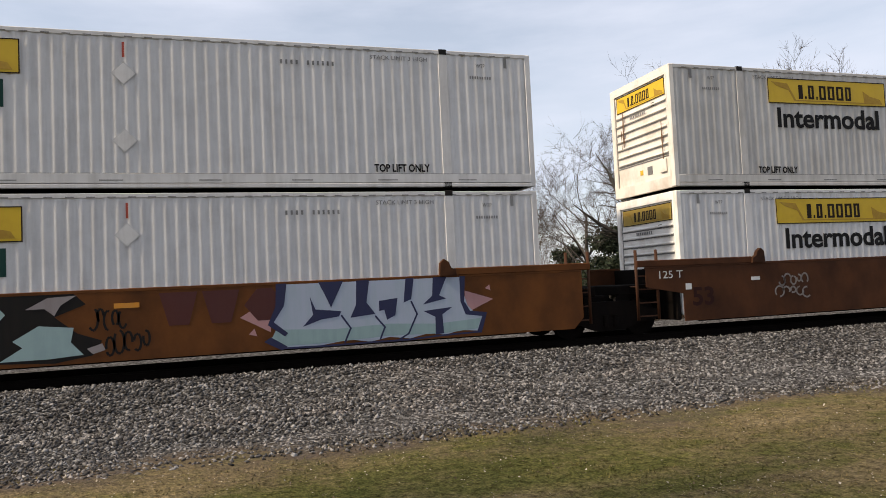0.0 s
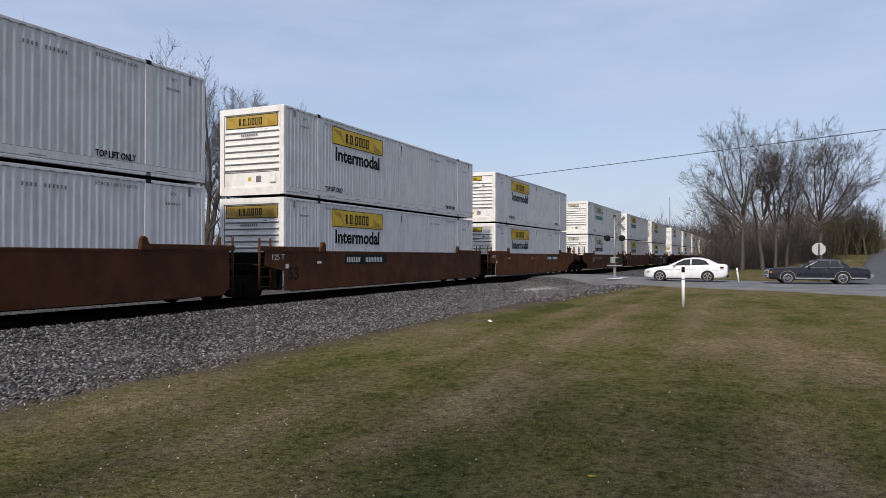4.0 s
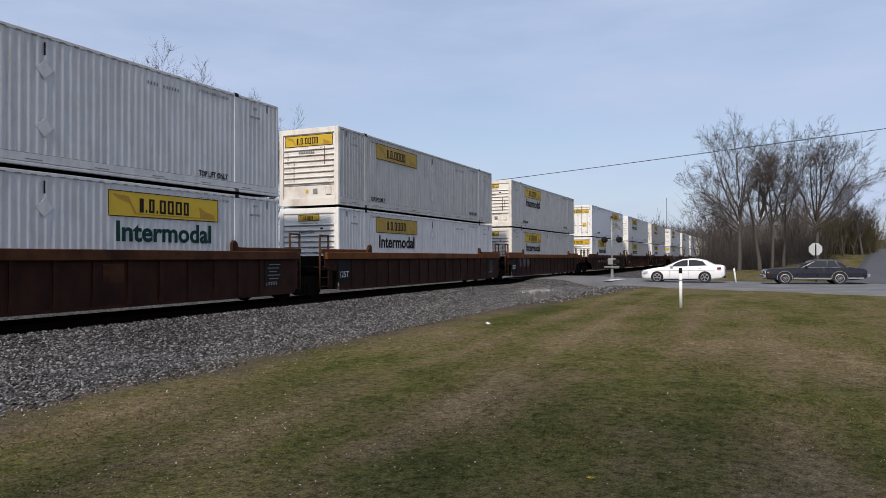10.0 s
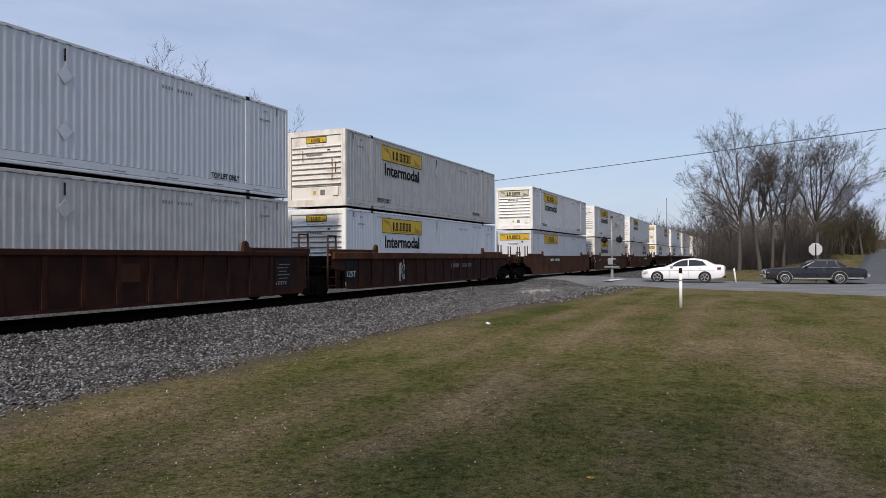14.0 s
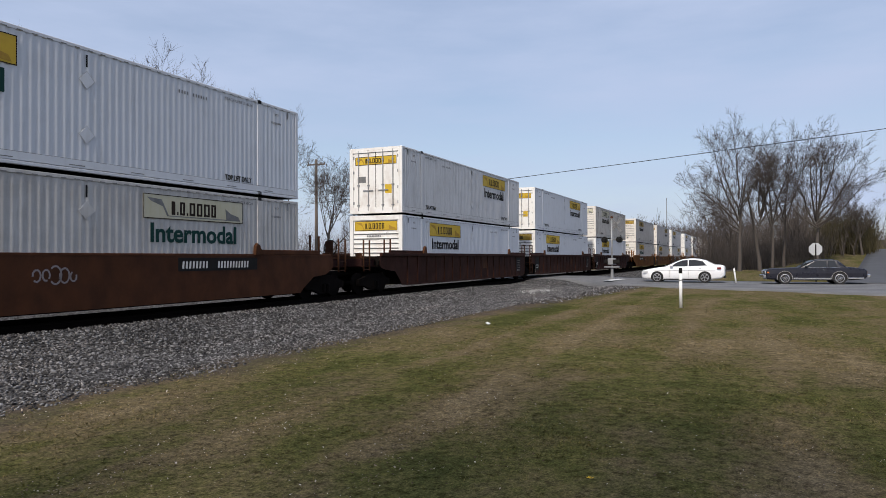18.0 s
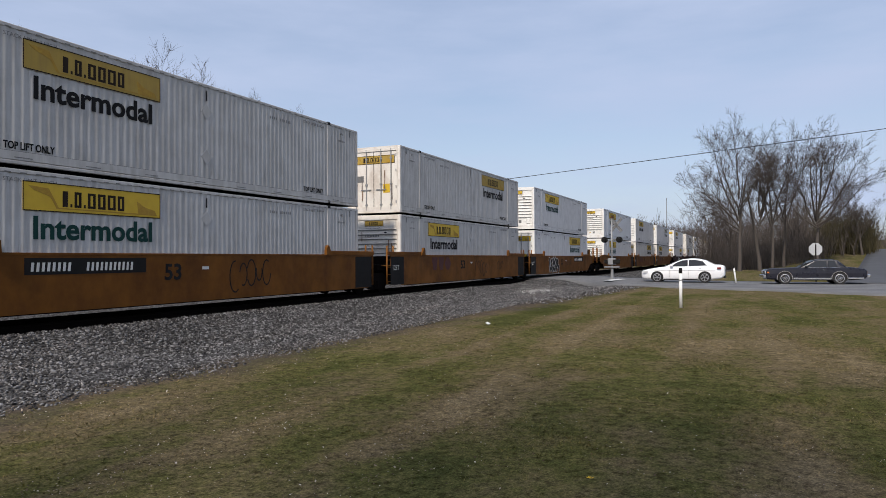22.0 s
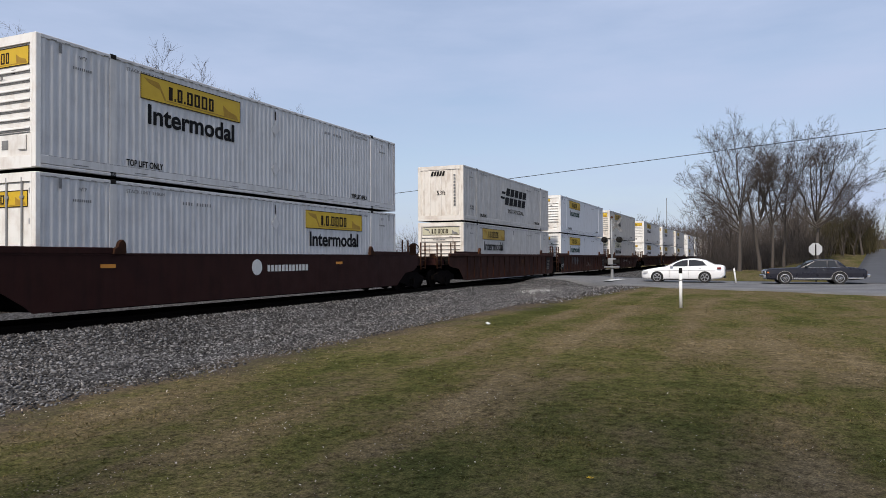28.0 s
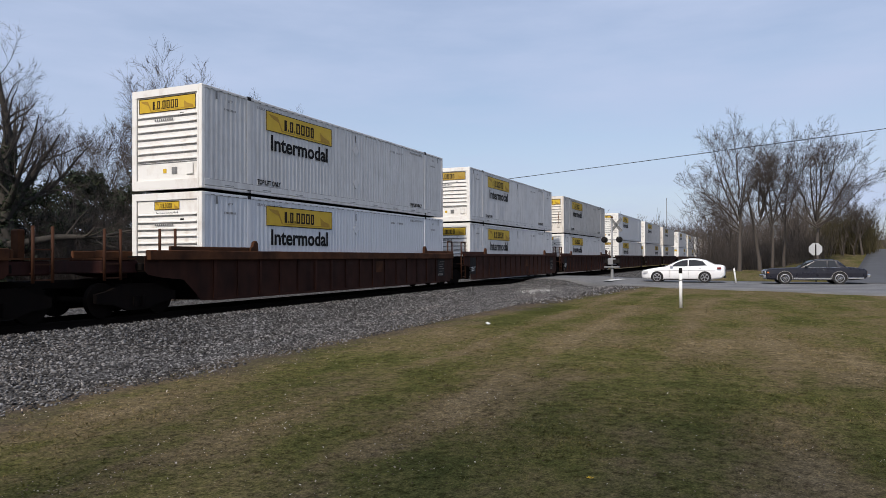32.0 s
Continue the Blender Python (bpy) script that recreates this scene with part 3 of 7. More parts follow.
def build_stones():
    rng = np.random.default_rng(3)
    n = 74000
    u = rng.uniform(0, 1, n)
    x = -6 + 54 * u ** 1.55
    y = 13.85 - 6.6 * rng.uniform(0, 1, n) ** 0.95
    keep = (y > 7.25 + 0.9 * rng.normal(0, 1, n) ** 2 * 0.55 - 0.055 * np.maximum(x - 12, 0)) & ~((x > 40) & (y < 12.3) & (x > 33 + y + rng.normal(-0.6, 1.3, n)))
    x, y = x[keep], y[keep]
    size = rng.uniform(0.022, 0.044, len(x)) * np.where(y < 9.5, 0.75, 1.0)
    stones(rng, x, y, size, "stone", "ballast_stones", "loose grey crushed-stone ballast along the track")
    n = 1500
    x, y = 38 + rng.gamma(2.0, 1.8, n), 7.4 + 4.2 * rng.uniform(0, 1, n)
    ok = x < 33.6 + y
    stones(rng, x[ok], y[ok], rng.uniform(0.015, 0.035, n)[ok], "stone", "spilt_gravel", "thin gravel spilt over dirt at the road's edge")
    n = 12000
    x = 23 + 22 * rng.uniform(0, 1, n)
    y = 7.0 - 0.055 * (x - 12) + (5.6 + 0.055 * (x - 12)) * rng.uniform(0, 1, n) ** 0.8 + rng.normal(0, 0.2, n)
    ok = x < 33.4 + y + rng.normal(-0.5, 0.5, n)
    stones(rng, x[ok], y[ok], rng.uniform(0.026, 0.05, n)[ok], "stone", "crossing_gravel", "grey gravel spread towards the level crossing")
    n = 700
    a = rng.normal(0, 1, (n, 2))
    stones(rng, 37.0 + a[:, 0] * 1.5, 10.9 + a[:, 1] * 0.5, rng.uniform(0.02, 0.05, n), "palestone", "pale_stones", "patch of pale broken stone beside the crossing")


def build_grass():
    rng = np.random.default_rng(5)
    n = 230000
    r = 0.4 + 27 * rng.uniform(0, 1, n) ** 1.25
    az = np.radians(np.where(r < 6, rng.uniform(-180, 180, n), rng.uniform(-16, 112, n)))
    x, y = r * np.cos(az), r * np.sin(az)
    ok = (y < 8.0 - 0.055 * np.maximum(x - 12, 0) + rng.normal(0, 0.5, n)) & (y > -9)
    x, y, r = x[ok], y[ok], r[ok]
    patch = np.array([noise.noise((float(a) * 0.9, float(b) * 0.9, 5.0)) for a, b in zip(x, y)])
    thin = rng.uniform(0, 1, len(x)) < np.clip(0.62 + patch * 1.1, 0.12, 1) * np.where(y > 6.0, 0.55, 1)
    x, y, r, patch = x[thin], y[thin], r[thin], patch[thin]
    n = len(x)
    h = rng.uniform(0.010, 0.030, n) * (1 + 0.6 * np.clip(patch, 0, 1))
    w = rng.uniform(0.0025, 0.0055, n) * (0.8 + r / 9)
    a = rng.uniform(0, 2 * math.pi, n)
    lean = rng.normal(0, 0.7, (n, 2)) * h[:, None]
    base = np.stack([x, y, ground_z(x, y) - 0.004], -1)
    side = np.stack([np.cos(a) * w, np.sin(a) * w, 0 * w], -1)
    tip = base + np.concatenate([lean, h[:, None]], 1)
    v = np.stack([base - side, base + side, tip], 1).reshape(-1, 3)
    f = np.arange(3 * n).reshape(n, 3)
    tagged(put("grass", scatter_mesh("grass", "blade", v, f)), "short mown grass, half green and half straw", "grass", kind="stuff")
    # leaf litter and crumbs of stone, thickest along the worn lanes and by the ballast
    n = 80000
    r = 3.2 + 20 * rng.uniform(0, 1, n) ** 1.3
    az = np.radians(rng.uniform(-14, 112, n))
    x, y = r * np.cos(az), r * np.sin(az)
    lane = y - 0.025 * x
    near = np.exp(-((lane - 4.4) / 0.45) ** 2) + 0.6 * np.exp(-((lane - 2.7) / 0.5) ** 2) + 0.9 * np.exp(-((y - 7.0) / 0.9) ** 2) + 0.25
    clump = np.array([noise.noise((float(a) * 1.3, float(b) * 1.3, 9.0)) for a, b in zip(x, y)])
    ok = (y < 8.3) & (rng.uniform(0, 1, n) < near * np.clip(0.45 + clump, 0.08, 1))
    x, y = x[ok], y[ok]
    n = len(x)
    s = rng.uniform(0.0045, 0.012, n) * np.where(rng.uniform(0, 1, n) < 0.05, 1.4, 1.0)
    a = rng.uniform(0, 2 * math.pi, n)
    c = np.stack([x, y, ground_z(x, y) + rng.uniform(0.012, 0.04, n)], -1)
    e1 = np.stack([np.cos(a) * s, np.sin(a) * s, rng.normal(0, 0.4, n) * s], -1)
    e2 = np.stack([-np.sin(a) * s, np.cos(a) * s, rng.normal(0, 0.5, n) * s], -1) * 0.6
    v = np.stack([c - e1, c - e2, c + e1, c + e2], 1).reshape(-1, 3)
    tagged(put("dead_leaves", scatter_mesh("dead_leaves", "litter", v, np.arange(4 * n).reshape(n, 4))), "scattered dead leaves and pale bits on the grass", "leaves", kind="stuff")
    flower = tagged(new("dandelion"), "small yellow dandelion low in the grass", "flower")
    flower.location = (5.2, 1.14, float(ground_z(5.2, 1.14)))
    put("stem", Shape().tube((0, 0, -0.02), (0.004, 0, 0.035), 0.003, 0.002, 6).mesh("stem", "blade"), flower)
    head = Shape()
    for i in range(16):
        a, ln = 2 * math.pi * i / 16, 0.016 + 0.006 * (i % 3)
        head.add([(0.004, 0, 0.034), (0.004 + ln * math.cos(a - 0.15), ln * math.sin(a - 0.15), 0.040 + 0.003 * (i % 2)), (0.004 + ln * 1.1 * math.cos(a), ln * 1.1 * math.sin(a), 0.041), (0.004 + ln * math.cos(a + 0.15), ln * math.sin(a + 0.15), 0.040)], [(0, 1, 2, 3)])
    put("blossom", head.mesh("blossom", "petal"), flower, label="yellow blossom")
    scrap = Shape().add([(-0.07, -0.04, 0.02), (0.06, -0.05, 0.03), (0.08, 0.04, 0.07), (-0.02, 0.05, 0.05), (-0.07, -0.04, 0.017), (0.06, -0.05, 0.027), (0.08, 0.04, 0.067), (-0.02, 0.05, 0.047)], [(0, 1, 2, 3), (7, 6, 5, 4), (0, 4, 5, 1), (1, 5, 6, 2), (2, 6, 7, 3), (3, 7, 4, 0)])
    tagged(put("paper_scrap", scrap.mesh("paper_scrap", "postwhite"), None, (15.87, 5.89, float(ground_z(15.87, 5.89)) - 0.01)), "crumpled white paper scrap lying on the grass", "litter")


# ---- trees ----
def tubes(segs, name, mat, k):
    """segs: rows of two ends and two radii."""
    a = np.array(segs, float)
    p0, p1, r0, r1 = a[:, 0:3], a[:, 3:6], a[:, 6], a[:, 7]
    d = p1 - p0
    d /= np.linalg.norm(d, axis=1, keepdims=True) + 1e-9
    ref = np.where(np.abs(d[:, 2:3]) > 0.9, np.array([[1.0, 0, 0]]), np.array([[0, 0, 1.0]]))
    u = np.cross(d, ref)
    u /= np.linalg.norm(u, axis=1, keepdims=True)
    w = np.cross(d, u)
    ang = 2 * math.pi * np.arange(k) / k
    ring = u[:, None] * np.cos(ang)[None, :, None] + w[:, None] * np.sin(ang)[None, :, None]
    v = np.concatenate([p0[:, None] + ring * r0[:, None, None], p1[:, None] + ring * r1[:, None, None]], 1)
    i = np.arange(k)
    q = np.stack([i, (i + 1) % k, (i + 1) % k + k, i + k], -1)
    f = q[None] + (2 * k * np.arange(len(a)))[:, None, None]
    me = scatter_mesh(name, mat, v.reshape(-1, 3), f.reshape(-1, 4))
    if k > 4:
        me.polygons.foreach_set("use_smooth", [True] * len(me.polygons))
    return me


def grow(rng, p, d, length, r, level, plan, out):
    """One branch, bending as it goes, with side branches; plan: per level (count, length share, spread, lift)."""
    steps = (6, 6, 5, 3, 2, 2)[level]
    p, d = np.array(p, float), np.array(d, float)
    count, share, spread, lift = plan[level]
    spots = sorted(rng.uniform(0.25 if level else 0.45, 1.0, count)) if count else []
    j = 0
    for i in range(steps):
        d = d + rng.normal(0, 0.12 if level else 0.05, 3) + np.array([0, 0, lift])
        d /= np.linalg.norm(d)
        q = p + d * length / steps
        taper = 0.72 if level == 0 else 0.90
        f0, f1 = 1 - taper * i / steps, 1 - taper * (i + 1) / steps
        out[min(level, 5)].append((*p, *q, r * f0, r * f1))
        while j < len(spots) and spots[j] <= (i + 1) / steps:
            w = rng.normal(0, 1, 3)
            w -= w.dot(d) * d
            w /= np.linalg.norm(w) + 1e-9
            s = spread * rng.uniform(0.7, 1.3)
            cd = d * math.cos(s) + w * math.sin(s)
            grow(rng, p + (q - p) * rng.uniform(0, 1), cd, length * share * rng.uniform(0.7, 1.25) * (1.15 - 0.4 * spots[j]), max(r * f1 * (0.62 if level == 0 else 0.48), plan[5][0]), level + 1, plan, out)
            j += 1
        p = q


# last entry: radius of the finest twigs
PLANS = {
    "spreading": [(9, 0.95, 0.85, 0.0), (8, 0.55, 0.7, 0.07), (7, 0.5, 0.65, 0.06), (6, 0.55, 0.6, 0.04), (0, 0, 0, 0), (0.008, 0, 0, 0)],
    "upright": [(11, 0.85, 0.6, 0.0), (8, 0.52, 0.55, 0.11), (8, 0.5, 0.6, 0.09), (5, 0.55, 0.6, 0.05), (0, 0, 0, 0), (0.0095, 0, 0, 0)],
    "broad": [(11, 1.0, 0.74, 0.0), (9, 0.55, 0.62, 0.11), (8, 0.5, 0.62, 0.09), (6, 0.55, 0.6, 0.05), (0, 0, 0, 0), (0.011, 0, 0, 0)],
    "slim": [(14, 0.36, 0.6, 0.02), (6, 0.5, 0.6, 0.10), (6, 0.5, 0.6, 0.05), (3, 0.5, 0.6, 0.03), (0, 0, 0, 0), (0.011, 0, 0, 0)],
    "crown": [(0, 0, 0, 0), (15, 0.40, 0.66, 0.07), (8, 0.52, 0.60, 0.07), (6, 0.55, 0.55, 0.05), (0, 0, 0, 0), (0.0110, 0, 0, 0)],
    "limbs": [(0, 0, 0, 0), (13, 0.40, 0.75, 0.06), (7, 0.55, 0.7, 0.07), (7, 0.55, 0.62, 0.05), (0, 0, 0, 0), (0.0072, 0, 0, 0)],
    "vase": [(0, 0, 0, 0), (18, 0.26, 0.62, 0.06), (9, 0.52, 0.58, 0.07), (6, 0.55, 0.55, 0.05), (0, 0, 0, 0), (0.0095, 0, 0, 0)],
}


def tree(seed, x, y, height, kind, trunk_share, radius, label, dark=False, ivy=0, name="bare_tree", limbs=()):
    rng = np.random.default_rng(seed)
    out = [[] for _ in range(6)]
    grow(rng, (0, 0, -0.3), (rng.normal(0, 0.04), rng.normal(0, 0.04), 1), height * trunk_share, radius, 0, PLANS[kind], out)
    for z, dx, dz, dy, r in limbs:
        side, away = np.array([y, -x, 0]) / math.hypot(x, y), np.array([x, y, 0]) / math.hypot(x, y)
        d = side * dx + away * dy + np.array([0, 0, dz])
        n = np.linalg.norm(d)
        grow(rng, (0, 0, z), d / n, n * 0.98, r, 1, PLANS[kind], out)
    tops = np.array(out[4] + out[3] + out[2])[:, 5]
    k = 1.0 if limbs else height / np.quantile(tops, 0.995)
    for lv in out:
        lv[:] = [tuple(np.array(s[:6]) * k) + s[6:] for s in lv]
    root = tagged(new(name), label, "tree", "bare trees")
    root.location = (x, y, float(ground_z(x, y)))
    put("trunk", tubes(out[0] + out[1] + out[2], "trunk", "barkdark" if dark else "bark", 6), root)
    put("crown", tubes(out[3] + out[4] + out[5], "crown", "twigdark" if dark else "twig", 3), root)
    if ivy:
        segs = np.array(out[0] + out[1])
        segs = segs[(segs[:, 2] < height * 0.75)]
        wgt = segs[:, 6] * np.linalg.norm(segs[:, 3:6] - segs[:, :3], axis=1) * np.where((np.hypot(segs[:, 0], segs[:, 1]) < 0.9) & (segs[:, 2] < height * 0.6), 3.0, 0.12)
        pick = rng.choice(len(segs), ivy, p=wgt / wgt.sum())
        t = rng.uniform(0, 1, (ivy, 1))
        c = segs[pick, :3] * (1 - t) + segs[pick, 3:6] * t + rng.normal(0, 0.10, (ivy, 3)) * (1 + 1.6 * segs[pick, 6:7])
        put("ivy", leaf_cloud(rng, c, 0.10, "ivy", "ivy"), root, label="dark green climbing ivy")
    return root


def leaf_cloud(rng, c, size, name, mat):
    n = len(c)
    e = rng.normal(0, 1, (n, 2, 3))
    e /= np.linalg.norm(e, axis=2, keepdims=True)
    s = size * rng.uniform(0.5, 1.3, (n, 1))
    v = np.stack([c - e[:, 0] * s * 0.5, c + e[:, 1] * s * 0.5, c + e[:, 0] * s * 0.8, c - e[:, 1] * s * 0.4], 1)
    return scatter_mesh(name, mat, v.reshape(-1, 3), np.arange(4 * n).reshape(n, 4))


def evergreen(seed, x, y, height, width, label, cone=False, leaves=5000, name="evergreen_bush"):
    rng = np.random.default_rng(seed)
    root = tagged(new(name), label, "bush" if not cone else "tree", "evergreens")
    root.location = (x, y, float(ground_z(x, y)))
    segs, c = [], []
    for i in range(26):
        t = rng.uniform(0.08, 0.97)
        a = rng.uniform(0, 2 * math.pi)
        reach = width * ((1 - t) ** 0.8 if cone else math.sqrt(max(0.05, 1 - (2 * t - 0.85) ** 2))) * rng.uniform(0.55, 1.1)
        p = np.array([0, 0, t * height * 0.9])
        q = np.array([math.cos(a) * reach, math.sin(a) * reach, t * height + 0.1 * reach])
        segs.append((*p, *q, 0.035, 0.01))
        m = leaves // 26
        u = rng.uniform(0.25, 1.05, (m, 1))
        c.append(p + (q - p) * u + rng.normal(0, 1, (m, 3)) * np.array([0.24, 0.24, 0.2]) * (0.25 + 0.22 * width))
    segs.append((0, 0, -0.2, 0, 0, height * 0.9, 0.12, 0.03))
    put("trunk", tubes(segs, "trunk", "barkdark", 5), root)
    put("crown", leaf_cloud(rng, np.concatenate(c), 0.17, "crown", "needle"), root)
    return root


def thicket(seed, name, label, spots, height, mat="brush", stems=4, thick=0.025, fine=True, rise=0.0, low=-999):
    """Leafless brush or far woods: one object of many thin stems."""
    rng = np.random.default_rng(seed)
    segs = []
    for x, y in spots:
        z = float(ground_z(x, y))
        for _ in range(stems):
            h = (height + rise * max(0.0, x - 190)) * rng.uniform(0.55, 1.15) * (0.55 if y < low else 1.0)
            p = np.array([x + rng.normal(0, 0.4), y + rng.normal(0, 0.4), z - 0.1])
            d = np.array([rng.normal(0, 0.16), rng.normal(0, 0.16), 1.0])
            for i in range(3):
                q = p + d * h / 3
                segs.append((*p, *q, thick * (1 - i * 0.27), thick * (0.73 - i * 0.27)))
                for _ in range(3):
                    b = d * 0.55 + rng.normal(0, 0.5, 3) + np.array([0, 0, 0.25])
                    m = p + (q - p) * rng.uniform(0.2, 1)
                    e = m + b * h * rng.uniform(0.12, 0.25)
                    segs.append((*m, *e, thick * 0.5, thick * 0.2))
                    if not fine:
                        continue
                    e2 = e + (b + rng.normal(0, 0.5, 3)) * h * 0.09
                    segs.append((*e, *e2, thick * 0.25, thick * 0.1))
                d = d + rng.normal(0, 0.12, 3)
                p = q
    return tagged(put(name, tubes(segs, name, mat, 3)), label, "brush", kind="stuff")


def at(az, dist):
    return dist * math.cos(radians(az)), dist * math.sin(radians(az))


def build_trees():
    tree(11, *at(55.6, 41), 12.6, "limbs", 0.5, 0.55, "large bare tree, its dark trunk wrapped in ivy", dark=True, ivy=12000, name="ivy_covered_tree",
         limbs=((5.0, 0.2, 7.2, 0.2, 0.38), (4.2, -2.7, 4.6, 0.5, 0.30), (3.2, -5.4, 2.3, -0.6, 0.24), (4.4, 3.3, 3.8, -0.5, 0.30), (3.0, 6.6, 1.6, 0.6, 0.27),
                (5.4, -1.3, 4.6, -1.6, 0.2), (5.6, 1.7, 4.6, 1.5, 0.22), (4.4, -2.0, 3.0, 4.0, 0.2), (4.6, 4.6, 2.6, 1.2, 0.2), (4.8, 1.5, 3.4, -4.0, 0.2), (5.0, -4.8, 3.6, 1.4, 0.18)))
    tree(22, *at(42.6, 48), 15.0, "vase", 0.14, 0.42, "bare many-stemmed winter tree behind the railway", limbs=(
        (1.2, 4.5, 3.2, -1.0, 0.12), (1.6, 4.2, 8.9, 0.5, 0.14), (1.6, 2.5, 11.0, -0.5, 0.16), (1.8, 0.8, 12.1, 0.2, 0.18), (1.8, -0.9, 11.9, 0.8, 0.16), (2.0, -2.4, 10.4, -0.6, 0.14),
        (2.4, -3.8, 8.3, 0.5, 0.13), (4.0, -4.1, 4.7, 0.0, 0.09), (3.6, 4.1, 5.7, 1.4, 0.09), (3.0, 0.5, 8.7, -3.2, 0.10), (3.0, -1.0, 9.0, 3.2, 0.10)))
    tree(41, *at(46.0, 54), 15.0, "vase", 0.2, 0.36, "bare many-stemmed winter tree behind the railway", limbs=(
        (2.4, 3.4, 7.9, 0.5, 0.13), (2.2, 1.4, 10.3, -0.5, 0.14), (2.4, -0.8, 10.9, 0.4, 0.15), (2.2, -2.9, 8.7, -0.4, 0.13), (3.0, -4.1, 5.9, 0.6, 0.10), (3.2, 4.1, 5.2, 0.4, 0.09), (3.0, 0.2, 8.0, 3.0, 0.10)))
    for seed, az, dist, h, kind in ((21, 49.4, 56, 12.0, "upright"), (23, 38.2, 56, 13.0, "upright"),
                                    (24, 33.4, 60, 12.0, "upright"), (25, 60.9, 44, 10.8, "spreading"), (26, 66.3, 55, 9.0, "upright"), (27, 50.2, 60, 13.0, "upright"),
                                    (28, 30.5, 75, 10.5, "slim"), (29, 73.0, 60, 8.5, "upright")):
        tree(seed, *at(az, dist), h, kind, 0.45, 0.22, "bare grey-brown winter tree behind the railway")
    tall = "tall bare grey tree at the wood beyond the road"
    tree(31, *at(1.34, 85), 16.6, "crown", 0.66, 0.25, tall, limbs=(
        (4.6, -4.8, 3.4, 0.5, 0.11), (5.0, -4.6, 5.3, -1.0, 0.12), (5.6, -3.6, 7.6, 0.6, 0.13), (7.0, -2.0, 7.6, 0.8, 0.11), (6.0, -4.1, 3.8, 2.0, 0.09),
        (8.0, 0.5, 7.3, -0.5, 0.10), (4.2, -4.0, 0.9, -1.0, 0.08), (7.0, 2.4, 4.5, -0.6, 0.09), (6.2, -1.4, 5.4, -3.0, 0.09), (6.4, 1.4, 5.0, 3.0, 0.09)))
    tree(32, *at(-0.07, 87), 15.6, "crown", 0.60, 0.26, tall, limbs=(
        (6.0, 0.7, 7.6, 0.4, 0.13), (6.4, -1.4, 7.4, -0.5, 0.11), (5.4, 2.6, 7.7, 1.0, 0.11), (5.2, 3.8, 4.2, -0.8, 0.10), (5.0, -2.8, 4.4, 1.2, 0.09), (6.0, 1.4, 4.7, -2.6, 0.09)))
    tree(33, *at(-0.9, 88), 15.8, "crown", 0.52, 0.20, tall, limbs=(
        (5.4, 1.4, 8.5, 0.6, 0.12), (5.0, 3.0, 8.3, -0.4, 0.11), (4.6, -1.0, 7.1, 0.8, 0.10), (5.0, 3.2, 4.5, 1.2, 0.09)))
    tree(37, *at(-1.65, 91), 14.4, "crown", 0.58, 0.22, tall, limbs=(
        (6.0, 1.0, 7.1, 0.6, 0.11), (5.2, 2.4, 6.9, 1.0, 0.10), (5.6, -1.8, 6.9, -0.8, 0.10), (5.2, -3.2, 4.2, 0.6, 0.09)))
    tree(34, *at(-3.76, 86), 15.6, "crown", 0.34, 0.30, tall, limbs=(
        (4.8, 0.9, 8.5, 0.4, 0.15), (4.6, 2.6, 8.5, -0.6, 0.13), (4.4, 4.4, 6.4, 0.8, 0.12), (4.2, 5.2, 4.9, -0.8, 0.12), (4.0, 4.6, 2.9, 1.2, 0.10), (3.8, 3.3, 1.8, -1.0, 0.08),
        (4.6, -1.2, 8.5, 0.6, 0.12), (4.2, -2.8, 5.9, -0.8, 0.11), (4.0, -3.2, 3.5, 0.8, 0.09), (4.6, 1.4, 5.9, -3.4, 0.10), (4.6, 1.4, 5.9, 3.4, 0.10)))
    tree(36, *at(1.9, 104), 12.2, "upright", 0.42, 0.2, tall)
    tree(39, *at(-6.6, 100), 7.6, "upright", 0.42, 0.17, "small bare tree beside the side road")
    # stand behind the camera, whose shade lies on the grass
    tree(51, -5.2, -1.5, 15.0, "broad", 0.5, 0.30, "bare tree standing on the grass", name="bare_tree")
    tree(52, -7.0, -0.25, 15.0, "spreading", 0.42, 0.26, "bare tree standing on the grass", name="bare_tree")
    tree(54, -6.6, -1.5, 12.5, "broad", 0.45, 0.22, "bare tree standing on the grass", name="bare_tree")
    tree(53, -7.6, 4.6, 12.0, "slim", 0.5, 0.22, "bare tree standing on the grass", name="bare_tree")
    for i, (az, dist, h, w) in enumerate(((57.8, 45, 6.0, 3.0), (54.4, 46, 7.0, 3.2), (51.8, 50, 7.8, 3.4), (49.4, 55, 8.8, 3.6), (47.0, 54, 8.8, 3.4), (45.2, 56, 7.6, 3.0), (50.4, 52, 8.2, 3.0), (62.5, 50, 4.4, 2.6))):
        evergreen(80 + i, *at(az, dist), h, w, "dark evergreen thicket behind the railway", leaves=11000)
    evergreen(61, *at(57.6, 40), 3.6, 2.4, "dark evergreen bush under an ivy-covered tree", leaves=7000)
    evergreen(62, *at(59.5, 42), 4.6, 2.2, "dark evergreen bush under an ivy-covered tree")
    evergreen(63, *at(46.6, 62), 8.0, 2.6, "dark evergreen tree behind the railway", cone=True, leaves=6000, name="evergreen_tree")
    evergreen(64, *at(48.8, 66), 8.4, 2.4, "dark evergreen tree behind the railway", cone=True, leaves=5000, name="evergreen_tree")
    evergreen(67, *at(44.0, 70), 7.4, 2.6, "dark evergreen tree behind the railway", cone=True, leaves=5000, name="evergreen_tree")
    evergreen(65, *at(8.6, 205), 13.0, 4.0, "dark evergreen tree behind the railway", cone=True, leaves=3000, name="evergreen_tree")
